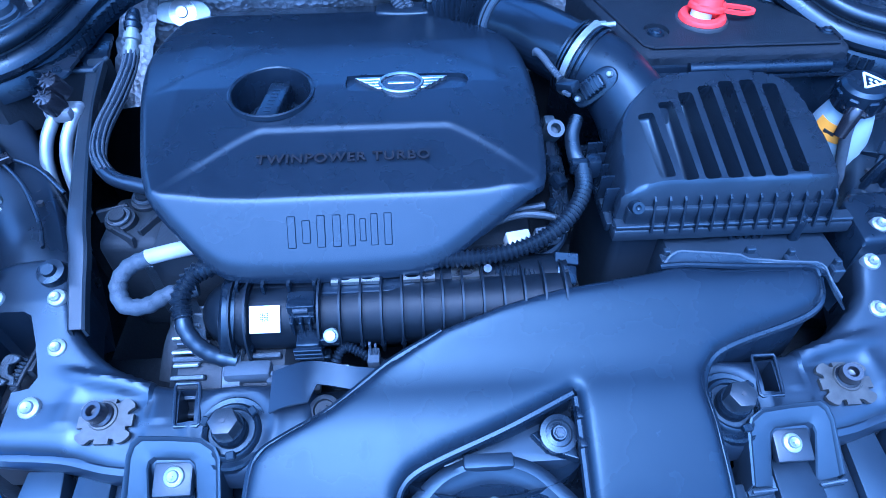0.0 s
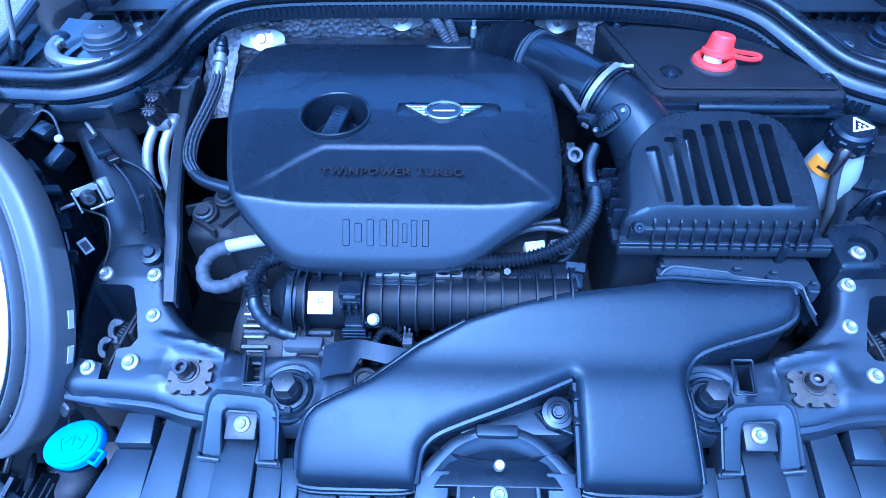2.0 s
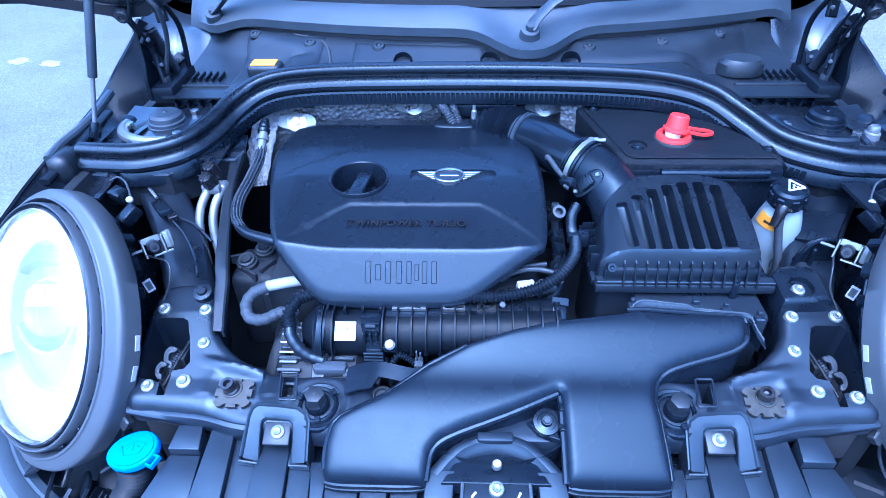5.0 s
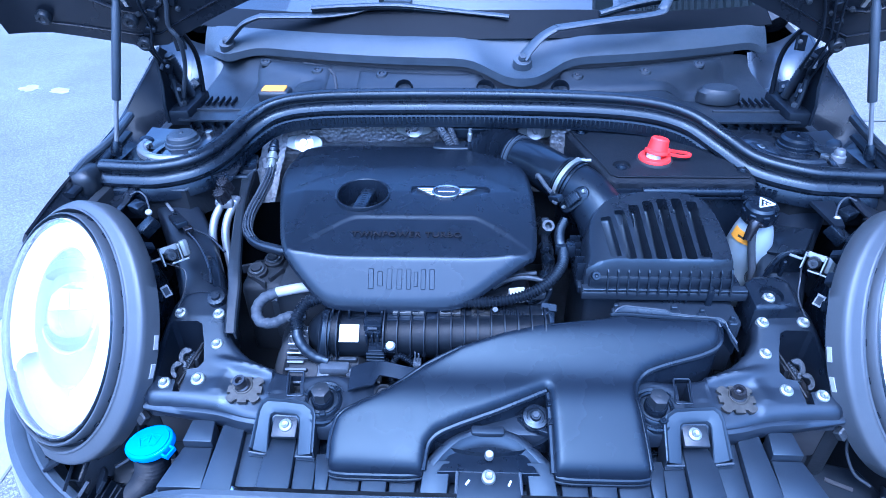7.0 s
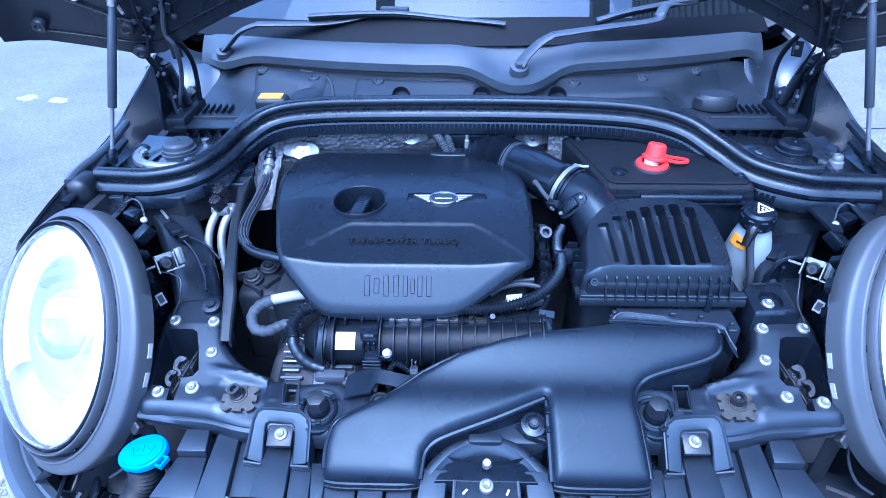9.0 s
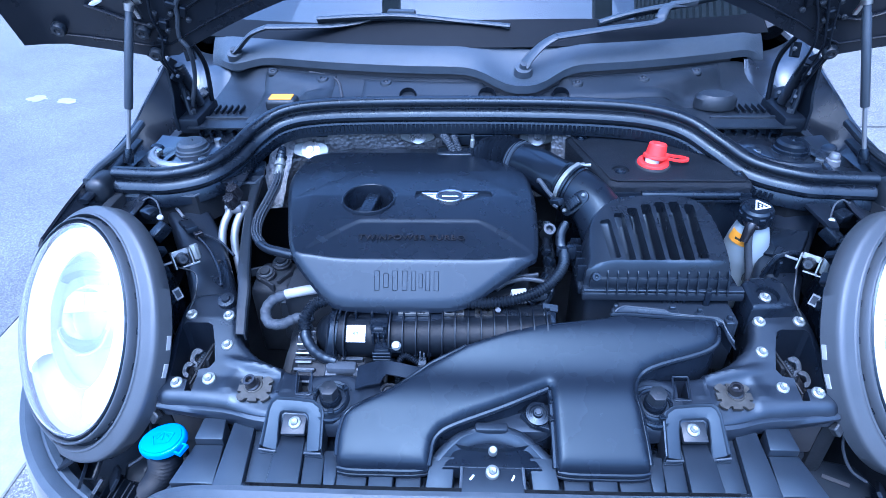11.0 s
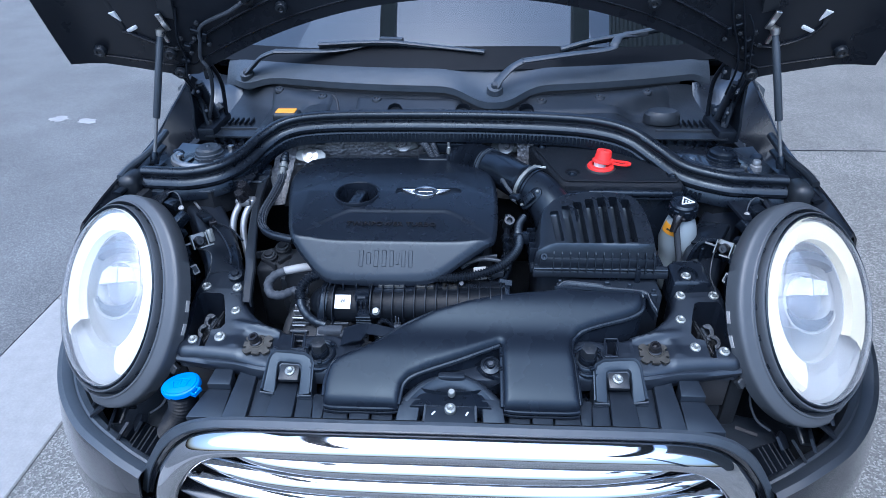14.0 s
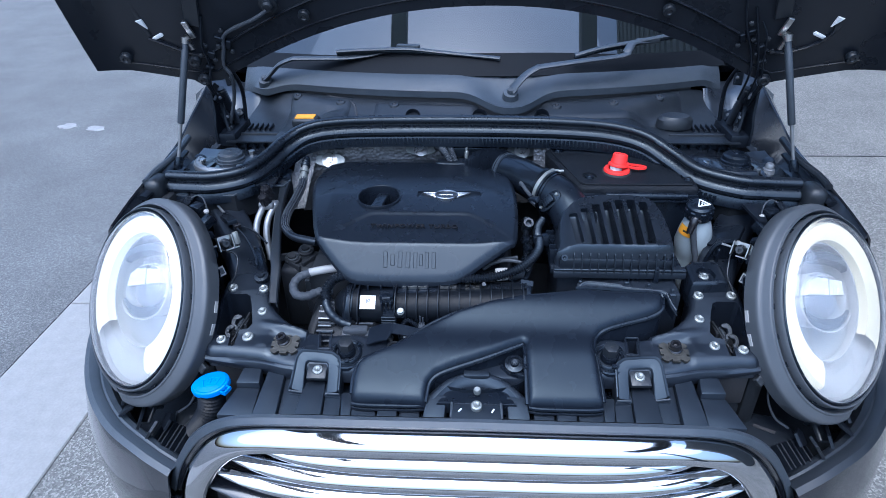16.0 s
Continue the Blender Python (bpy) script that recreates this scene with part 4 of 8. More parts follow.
part("seam", sweep([Vector(lower_cowl(x, v)) + Vector((0, 0, 0.001)) for x, v in spline([(-0.384, 0.96), (-0.340, 0.92), (-0.313, 0.82), (-0.300, 0.6), (-0.292, 0.35), (-0.288, 0.08)], 6)], 0.0032, 8), M["ink"], scuttle)
part("rear_web", surface([[(x, 0.712 + 0.19 * (x / 0.6) ** 2 - 0.060 * math.exp(-abs((x - 0.075) / 0.075) ** 2.6) + dy, 0.934 - 0.020 * math.exp(-abs((x - 0.075) / 0.075) ** 2.6) - 0.024 * (x / 0.6) ** 2 + dz) for x in np.linspace(-0.56, 0.56, 61)] for dy, dz in ((0.0, -0.02), (0.0, 0.010))], 0.002), M["ink"], scuttle)
sticker_block = mesh_thing("sticker_block", box(-0.460, -0.395, 0.668, 0.708, 0.872, 0.900, 0.008, 3), M["cowl_dark"], "grey plastic pad with a yellow label", "pad")
part("sticker", box(-0.452, -0.404, 0.674, 0.702, 0.8985, 0.902, 0.001, 1), M["yellow"], sticker_block, "yellow sticker")

# wipers
def wiper(px, py, pz, pts, blade, name):
    w = thing("wiper", "grey windscreen wiper with a steel-capped pivot", "wiper", (px, py, pz), "wipers")
    part("pivot", lathe([(0, 0.016), (0.008, 0.016), (0.009, 0.010), (0.017, 0.009), (0.019, 0.0), (0.022, -0.03), (0, -0.03)], 24, aim((px, py, pz), (0, -0.4, 0.9))), M["cowl"], w)
    part("pivot_nut", hexagon(0.0085, 0.008, 0.019, aim((px, py, pz), (0, -0.4, 0.9))), M["tape"], w)
    path = spline([(px, py, pz + 0.008)] + pts, 8)
    part("arm", sweep(path, lambda r: 0.0165 - 0.016 * min(r, 0.5), 12, flat=0.36), M["cowl"], w, "grey painted wiper arm")
    part("blade", sweep(spline(blade, 8), 0.005, 8, flat=1.3), M["rubber"], w, "black rubber wiper blade")
    part("spoiler", sweep([Vector(q) + Vector((0, -0.003, 0.006)) for q in spline(blade, 8)], 0.0088, 8, flat=0.5), M["cowl"], w, "grey spoiler on the blade")
    q0, q1 = Vector(blade[len(blade) // 2 - 1]), Vector(blade[len(blade) // 2])
    part("adapter", box(-0.030, 0.030, -0.009, 0.009, -0.004, 0.009, 0.003, 2, m=Matrix.Translation(Vector(pts[-1]) + Vector((0, 0, 0.001))) @ Matrix.Rotation(math.atan2(q1.y - q0.y, q1.x - q0.x), 4, "Z")), M["cowl"], w)


wiper(-0.569, 0.850, 0.940, [(-0.552, 0.850, 0.962), (-0.522, 0.848, 0.988), (-0.486, 0.846, 1.002), (-0.478, 0.846, 1.003), (-0.40, 0.842, 1.004), (-0.333, 0.838, 1.006), (-0.270, 0.838, 1.014), (-0.225, 0.838, 1.026), (-0.18, 0.834, 1.030)],
      [(-0.368, 0.850, 1.014), (-0.27, 0.835, 1.022), (-0.172, 0.820, 1.026), (-0.06, 0.806, 1.018), (0.052, 0.792, 1.010)], "left")
wiper(0.077, 0.700, 0.950, [(0.090, 0.706, 0.975), (0.115, 0.714, 0.998), (0.142, 0.720, 1.012), (0.150, 0.721, 1.013), (0.248, 0.742, 1.021), (0.345, 0.770, 1.026), (0.362, 0.785, 1.036), (0.378, 0.810, 1.046), (0.42, 0.838, 1.042)],
      [(0.235, 0.790, 1.017), (0.299, 0.800, 1.032), (0.40, 0.832, 1.042), (0.52, 0.88, 1.052)], "right")


# ---- headlamps ----
def headlamp(s):
    c = Vector((s * 0.623 - 0.0024, 0.1238, 0.7530))
    yaw, tilt, spin = radians(28.8), radians(35.2), radians(-18.3)
    n = Vector((s * math.sin(yaw) * math.cos(tilt), -math.cos(yaw) * math.cos(tilt), math.sin(tilt))).normalized()
    flat = Vector((0, 0, 1)).cross(n).normalized()
    if flat.x * s < 0:
        flat = -flat            # points outward from the car's middle
    rise = n.cross(flat)
    if rise.z < 0:
        rise = -rise
    right = flat * math.cos(spin) + rise * math.sin(spin)
    up = rise * math.cos(spin) - flat * math.sin(spin)
    axes = Matrix((right * s, up, n)).transposed().to_4x4()
    lamp = thing("headlamp", "round clear headlamp with a lit daylight ring and grey bezel", "headlamp", tuple(c - n * 0.12), "headlamps")
    RX, RY = 0.1188, 0.1602

    def pt(cx, cy, rx, ry, d, a):
        return c + right * (cx + rx * math.cos(a)) + up * (cy + ry * math.sin(a)) + n * d

    def mesh_rings(vs, closed, cap=False):
        bm = bmesh.new()
        rings = [[bm.verts.new(p) for p in r] for r in vs]
        na = len(rings[0])
        for i in range(len(rings) - 1):
            for j in range(na if closed else na - 1):
                bm.faces.new((rings[i][j], rings[i][(j + 1) % na], rings[i + 1][(j + 1) % na], rings[i + 1][j]))
        if cap:
            bm.faces.new(rings[-1])
        return bm

    def loft(rings, na=64, a0=0.0, a1=2 * math.pi):
        """Elliptic rings (centre, radii as shares of the lens, depth)."""
        closed = abs(a1 - a0 - 2 * math.pi) < 1e-6
        ang = [a0 + (a1 - a0) * i / (na if closed else na - 1) for i in range(na)]
        return mesh_rings([[pt(cx * RX, cy * RY, rx * RX, ry * RY, d, a) for a in ang] for cx, cy, rx, ry, d in rings], closed, closed and rings[-1][2] < 0.06)

    def share(a):
        """Breadth of the bezel round the lens: full towards the car's middle, narrow outside, with a notch below."""
        deg = math.degrees(a) % 360
        k = 0.5 - 0.5 * math.cos(radians(deg))
        w = 0.12 + 0.88 * min(1.0, 2.0 * k)
        if 180 < deg < 291:
            w = 1.0
        if 286 < deg < 291:
            w = 0.55
        return w

    def bezel(profile, na=180):
        rows = []
        for t, d in profile:
            row = []
            for i in range(na):
                a = 2 * math.pi * i / na
                k = t * (share(a) if t > 0.2 else 1.0)
                row.append(pt(-0.0147 * k, -0.0055 * k, 0.1215 + 0.0303 * k, 0.163 + 0.0292 * k, d - 0.010 * k, a))
            rows.append(row)
        return mesh_rings(rows, True)

    part("bezel", bezel([(0.30, -0.014), (0.385, -0.009), (0.40, -0.001), (0.43, 0.0010), (0.50, 0.0012), (0.515, -0.0005), (0.56, -0.0008), (0.80, -0.0005), (0.94, -0.0015), (0.985, -0.004), (1.0, -0.009), (0.99, -0.030), (0.90, -0.034)]), M["ring_dark"], lamp, "matt grey rubber bezel", 50)
    part("inner_lip", bezel([(0.05, -0.012), (0.06, 0.001), (0.10, 0.004), (0.15, 0.0045), (0.195, 0.002), (0.198, -0.014)]), M["ring_dark"], lamp, "raised grey lip round the lens", 50)
    part("groove", bezel([(0.0, -0.012), (0.19, -0.012), (0.40, -0.014)]), M["matt"], lamp)
    part("lens_rim", loft([(0, 0, 1.030, 1.022, -0.012), (0, 0, 1.028, 1.020, 0.0005), (0, 0, 1.012, 1.008, 0.0025), (0, 0, 0.985, 0.990, -0.002)]), M["gloss"], lamp)
    for i in range(9):
        a = radians(112 + i * 17)
        k = 0.25
        q = pt(-0.0147 * k, -0.0055 * k, 0.1215 + 0.0303 * k, 0.163 + 0.0292 * k, -0.012, a)
        part("rim_tooth", box(-0.0016, 0.0016, -0.005, 0.005, -0.004, 0.004, 0.0006, 1, m=Matrix.Translation(q) @ axes @ Matrix.Rotation(s * a, 4, "Z")), M["gloss"], lamp)
    # clear outer lens
    dome = [(0, 0, math.cos(q), math.cos(q), -0.001 + 0.034 * math.sin(q)) for q in np.linspace(0, math.pi / 2 - 0.02, 10)]
    lens = part("lens", loft(dome), M["lens"], lamp, "clear domed lens")
    mod = lens.modifiers.new("thickness", "SOLIDIFY")
    mod.thickness = 0.003
    lens.visible_shadow = False
    # daylight ring, open at the bottom
    ring = [(0, 0.02, 0.955, 0.935, -0.008), (0, 0.03, 0.92, 0.90, -0.001), (0, 0.06, 0.82, 0.78, -0.001), (0, 0.075, 0.735, 0.68, -0.007), (0, 0.08, 0.715, 0.66, -0.022)]
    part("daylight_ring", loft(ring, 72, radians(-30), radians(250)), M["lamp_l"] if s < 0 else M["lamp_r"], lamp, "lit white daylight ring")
    part("ring_edge", loft([(0, 0.08, 0.72, 0.664, -0.0215), (0, 0.08, 0.70, 0.645, -0.022), (0, 0.08, 0.69, 0.635, -0.036)], 60), M["reflector"], lamp)
    # inner reflector bowl and lower liner
    part("reflector", loft([(0, 0.08, 0.71 * math.cos(q), 0.655 * math.cos(q), -0.030 - 0.05 * math.sin(q)) for q in np.linspace(0, math.pi / 2 - 0.02, 9)]), M["reflector"], lamp, "satin silver reflector bowl")
    part("liner", loft([(0, 0, 0.985, 0.985, -0.010), (0, 0, 0.95, 0.95, -0.018), (0, 0.05, 0.82, 0.78, -0.026), (0, 0.08, 0.70, 0.645, -0.034)]), M["hazed"], lamp, "pale lens liner")
    # projector: lens ball with a shroud, a white block painting its bright reflection, and a grey cross strip
    pc = c + up * 0.016 - n * 0.050
    fr = Matrix.Translation(pc) @ axes
    part("projector_shroud", lathe([(0.056, 0.026), (0.053, 0.029), (0.048, 0.022), (0.046, 0.0), (0.056, -0.01), (0.058, 0.02), (0.056, 0.026)], 40, fr @ Matrix.Diagonal((1, 0.86, 1, 1))), M["reflector"], lamp)
    part("projector_lens", lathe([(0.046, 0.012), (0.040, 0.021), (0.030, 0.028), (0.016, 0.032), (0.0, 0.033), (0.0, -0.005), (0.046, -0.005)], 40, fr @ Matrix.Diagonal((1, 0.82, 1, 1))), M["lens"], lamp, "clear projector lens")
    step = prism([(-0.047, 0.006), (0.044, 0.010), (0.040, 0.036), (-0.022, 0.040), (-0.040, 0.030)], 0.014, 0.034, 0.004, 2, fr)
    part("reflector_step", step, M["step"], lamp, "white block painting the reflection in the projector")
    # grey line dividing the painted reflection
    part("step_edge", box(0.004, 0.006, 0.008, 0.038, 0.034, 0.0352, 0, m=fr), M["reflector"], lamp)
    part("cross_strip", loft([(0, 0.50, 0.46, 0.16, -0.026), (0, 0.49, 0.47, 0.14, -0.018), (0, 0.44, 0.47, 0.11, -0.018), (0, 0.42, 0.46, 0.08, -0.03)], 30, radians(0), radians(180)), M["cowl"], lamp, "grey strip above the projector")
    part("crescent", loft([(0, 0.02, 0.40, 0.13, -0.020), (0, 0.02, 0.44, 0.19, -0.016), (0, 0.02, 0.47, 0.25, -0.020)], 36, radians(186), radians(354)), M["cowl"], lamp, "dark crescent under the projector")
    part("bright_arc", loft([(0, 0.02, 0.475, 0.262, -0.018), (0, 0.02, 0.485, 0.272, -0.016), (0, 0.02, 0.495, 0.282, -0.018)], 36, radians(190), radians(350)), M["hazed"], lamp)
    # housing behind the bezel
    part("housing", loft([(-0.06, -0.02, 1.19, 1.13, -0.034), (0.02, 0, 1.10, 1.06, -0.055), (0.10, 0, 1.02, 0.98, -0.085), (0.18, 0, 0.90, 0.86, -0.12), (0.2, 0, 0.70, 0.66, -0.16), (0.2, 0, 0.05, 0.05, -0.17)]), M["plastic"], lamp, "black plastic lamp housing")
    for a, w, h in ((96, 0.030, 0.020), (112, 0.016, 0.026), (126, 0.024, 0.016), (140, 0.014, 0.030), (152, 0.020, 0.018), (166, 0.016, 0.024), (180, 0.024, 0.018), (196, 0.016, 0.026), (210, 0.026, 0.016), (226, 0.018, 0.022), (242, 0.022, 0.016)):
        q = pt(0.0, 0, 1.13 * RX, 1.08 * RY, -0.050 - 0.008 * math.sin(a), radians(a))
        part("housing_lug", box(-h / 2, h / 2, -w / 2, w / 2, -0.012, 0.012, 0.0025, 1, m=Matrix.Translation(q) @ axes @ Matrix.Rotation(s * radians(a), 4, "Z")), M["gloss"] if h > 0.02 else M["plastic"], lamp)
    for d, a0, a1 in ((-0.044, 95, 215), (-0.066, 120, 240)):
        part("housing_rib", sweep([pt(0.0, 0, 1.155 * RX + (0.0 if d > -0.05 else -0.008), 1.10 * RY, d, radians(a)) for a in np.linspace(a0, a1, 30)], 0.0028, 8), M["plastic"], lamp)
    # wing edge that wraps the lamp's outer side
    rows = []
    for k, d in ((1.045, -0.016), (1.055, -0.008), (1.075, -0.005), (1.10, -0.010), (1.12, -0.024), (1.14, -0.055), (1.15, -0.11)):
        rows.append([pt(0, 0, k * RX, k * RY, d, radians(a)) for a in np.linspace(-62, 84, 48)])
    part("wing_edge", surface(rows, 0.003), M["paint"], car, "gloss black wing edge round the lamp")
    # zinc adjuster: folded bracket, worm screw and rod
    adj = Vector((s * 0.486, 0.235, 0.803))
    am = aim(adj, (-s * 0.6, -0.75, 0.35))
    ap = part("adjuster", join(box(-0.014, 0.014, 0.004, 0.014, -0.012, -0.010, 0.001, 1, m=am), box(-0.015, -0.012, -0.013, 0.014, -0.012, 0.004, 0.0006, 1, m=am), box(0.012, 0.015, -0.013, 0.014, -0.012, 0.004, 0.0006, 1, m=am),
                               box(-0.004, 0.024, -0.014, -0.011, -0.010, 0.003, 0.0006, 1, m=am)), M["steel"], lamp, "zinc adjuster bracket")
    part("adjuster_screw", lathe([(0.003, 0.006), (0.0065, 0.006), (0.009, 0.002), (0.0095, -0.012), (0, -0.012), (0, 0.002), (0.003, 0.002), (0.003, 0.006)], 18, am), M["alu"], ap)
    part("adjuster_gear", lathe([(0, 0.012), (0.006, 0.012), (0.007, 0.010), (0.007, -0.010), (0.006, -0.012), (0, -0.012)], 8, am @ Matrix.Translation((0.022, 0.004, -0.004)) @ Matrix.Rotation(radians(90), 4, "X")), M["bolt"], ap)
    part("adjuster_rod", sweep([am @ Vector((-0.016, 0.0, -0.003)), am @ Vector((-0.034, 0.0, -0.003))], 0.0022, 8), M["pipe"], ap)
    part("wire", sweep(spline([tuple(am @ Vector((-0.014, -0.008, -0.004))), (s * 0.462, 0.215, 0.790), (s * 0.457, 0.195, 0.770), (s * 0.465, 0.175, 0.750)], 6), 0.0014, 6), M["alu"], lamp)
    # plug with a pale cable at the lamp's upper edge
    part("wire", sweep(spline([(s * 0.592, 0.352, 0.842), (s * 0.580, 0.356, 0.846), (s * 0.566, 0.348, 0.842), (s * 0.558, 0.336, 0.832), (s * 0.553, 0.326, 0.826)], 6), 0.0016, 8), M["tape"], lamp, "thin grey cable")
    part("wire_end", lathe([(0, 0.002), (0.0042, 0.0018), (0.0055, 0), (0.005, -0.004), (0, -0.004)], 16, aim((s * 0.553, 0.322, 0.827), (-s * 0.2, -0.5, 0.8))), M["beige"], lamp, "round pale clip")
    part("plug", box(-0.014, 0.014, -0.010, 0.010, -0.008, 0.008, 0.002, 2, m=pose(s * 0.575, 0.335, 0.828, 10, 0, s * 30)), M["gloss"], lamp)
    part("plug", box(-0.010, 0.010, -0.016, 0.016, -0.010, 0.010, 0.003, 2, m=pose(s * 0.548, 0.300, 0.812, 25, 0, s * 35)), M["plastic"], lamp)
    part("tag", box(-0.006, 0.006, -0.009, 0.009, 0, 0.001, 0, m=aim((s * 0.484, 0.188, 0.770), (-s, -0.7, 0.6))), M["beige"], lamp, "small pale data tag")
    part("tag_print", box(-0.004, 0.004, -0.006, 0.006, 0.001, 0.0014, 0, m=aim((s * 0.484, 0.188, 0.770), (-s, -0.7, 0.6))), M["tape"], lamp)
    for a in (184, 196):
        q = pt(-0.0147, -0.0055, 0.1518, 0.1924, -0.034, radians(a))
        part("side_label", box(-0.0012, 0.0012, -0.010, 0.010, -0.003, 0.003, 0, m=Matrix.Translation(q) @ axes @ Matrix.Rotation(s * radians(a), 4, "Z")), M["beige"], lamp, "pale paper label")
    part("bulb_clip", join(box(-0.012, 0.012, -0.008, 0.008, -0.006, 0.006, 0.002, 1, m=Matrix.Translation(pt(-0.0147, -0.0055, 0.1500, 0.1906, -0.042, radians(218))) @ axes @ Matrix.Rotation(radians(40 * s), 4, "Z"))), M["alu"], lamp)
    return lamp


headlamp(-1)
headlamp(1)

# ---- painted crossmember with its bolted ends ----
PLATE_N = (0, -0.33, 0.94)
beam = thing("front_crossmember", "black painted steel crossmember with stamped ends", "crossmember", (0, 0.05, 0.66))


def beam_end(s):
    out = spline([(s * x, y) for x, y in ((0.474, 0.040), (0.480, 0.10), (0.478, 0.150), (0.466, 0.203), (0.400, 0.207), (0.386, 0.165), (0.372, 0.130), (0.332, 0.099), (0.275, 0.084),
                                          (0.20, 0.083), (0.155, 0.078), (0.150, 0.035), (0.165, 0.004), (0.22, 0.0), (0.314, 0.010), (0.372, 0.026), (0.43, 0.032))], 4, True)

    def h(x, y, d):
        ax = np.abs(x)
        z = np.interp(y, [0, 0.02, 0.045, 0.07, 0.10, 0.16, 0.21], [0.693, 0.700, 0.709, 0.713, 0.724, 0.748, 0.760])
        z = np.where(ax < 0.30, 0.5 * z + 0.5 * 0.708, z)
        r = np.hypot(ax - 0.332, (y - 0.052) * 1.15)
        z = z - 0.0022 * np.exp(-(np.maximum(np.abs(ax - 0.332), np.abs(y - 0.052)) / 0.031) ** 8)
        z = z + 0.0012 * np.exp(-((r - 0.043) / 0.009) ** 2) * (y > 0.05)
        # pressed ridge behind the clip
        ridge = np.exp(-((y - 0.0775 - 0.20 * (ax - 0.30)) / 0.0062) ** 4)
        z = z + 0.0042 * ridge / ((1 + np.exp((0.302 - ax) / 0.004)) * (1 + np.exp((ax - 0.376) / 0.006)))
        r2 = np.hypot(ax - 0.222, y - 0.040)
        z = z + 0.0025 * np.exp(-((r2 - 0.038) / 0.006) ** 2)
        return z - 0.012 * np.exp(-d / 0.004) - 0.010 * np.exp(-np.maximum(0, y - 0.0) / 0.006)

    cuts = [prism([(s * x, y) for x, y in ((0.463, 0.070), (0.467, 0.146), (0.461, 0.151), (0.428, 0.151), (0.420, 0.147), (0.411, 0.122), (0.403, 0.092), (0.409, 0.083), (0.424, 0.080), (0.424, 0.046), (0.434, 0.046), (0.436, 0.064))], 0.5, 0.9),
            prism([(s * x, y) for x, y in ((0.271, 0.046), (0.256, 0.046), (0.261, 0.078), (0.275, 0.078))], 0.5, 0.9)]
    ob = new("end_plate", relief(out, h, 0.672, M["bay"], 0.003, cuts))
    ob.parent = beam
    ob.matrix_parent_inverse = beam.matrix_world.inverted()
    frame_line = [Vector((s * x, y, 0.7088 + (y - 0.042) * 0.11)) for x, y in ((0.273, 0.0425), (0.251, 0.0420), (0.2575, 0.0825), (0.2795, 0.0825), (0.273, 0.0425), (0.262, 0.0422))]
    part("slot_frame", sweep(resample(frame_line, 0.004), 0.0016, 8), M["bay"], beam).matrix_parent_inverse = beam.matrix_world.inverted()
    # rolled front lip towards the lamp
    line = spline([(s * x, y, 0.694) for x, y in ((0.474, 0.038), (0.43, 0.031), (0.372, 0.025), (0.330, 0.014), (0.29, 0.008))], 6)
    tube = part("front_lip", surface([[(p[0], p[1] + dy, p[2] + dz * (0.55 + 0.9 * (0.48 - abs(p[0])) / 0.19)) for p in line] for dy, dz in ((0.010, -0.001), (0.002, 0.0), (-0.003, -0.002), (-0.006, -0.007), (-0.006, -0.014), (-0.002, -0.024), (0.002, -0.030))], 0.003), M["bay"], beam)
    tube.matrix_parent_inverse = beam.matrix_world.inverted()


beam_end(-1)
beam_end(1)
mid = part("middle_beam", box(-0.20, 0.20, 0.0, 0.085, 0.60, 0.690, 0.01), M["bay"], beam)
low = part("lower_beam", box(-0.475, 0.475, 0.05, 0.20, 0.50, 0.60, 0.02), M["dark"], beam)
for o in (mid, low):
    o.matrix_parent_inverse = beam.matrix_world.inverted()


def keep(ob):
    """Parts are built in world places: undo the offset of the thing's origin."""
    for o in ob.children_recursive:
        if o.parent == ob:
            o.matrix_parent_inverse = ob.matrix_world.inverted()
    return ob


# flange bolts
bolt = thing("flange_bolt", "bright zinc flange bolt with a star recess", "bolt", (0, 0, 0), "crossmember bolts")
part("washer", lathe([(0, 0.0035), (0.0075, 0.0035), (0.0105, 0.002), (0.0115, 0.0), (0.0115, -0.008), (0, -0.008)], 24), M["bolt"], bolt)
hd = part("head", lathe([(0.0028, 0.0052), (0.0056, 0.0062), (0.0066, 0.0050), (0.0068, 0.0025), (0, 0.0025), (0.0, 0.0038), (0.0028, 0.0052)], 18), M["bolt"], bolt)
part("recess", lathe([(0, 0.0042), (0.0020, 0.0042), (0.0020, 0.002), (0, 0.002)], 6), M["dark"], hd)
spots = []
for s in (-1, 1):
    spots += [(s * 0.404, 0.0655, 0.7135), (s * 0.449, 0.058, 0.7125), (s * 0.399, 0.162, 0.7495), (s * 0.457, 0.163, 0.750), (s * 0.3905, 0.117, 0.731)]
SMALL = Matrix.Diagonal((0.88, 0.88, 0.9, 1))
bolt.matrix_world = aim(spots[0], PLATE_N) @ SMALL
for p in spots[1:]:
    copy_thing(bolt, aim(p, PLATE_N) @ SMALL)
for p, nrm in (((-0.2665, 0.002, 0.698), (0, -0.36, 0.93)), ((0.2665, 0.002, 0.698), (0, -0.36, 0.93)), ((0, -0.062, 0.689), (0, -0.3, 0.95)), ((0.413, 0.192, 0.771), (0, -0.25, 0.95))):
    copy_thing(bolt, aim(p, nrm) @ SMALL)

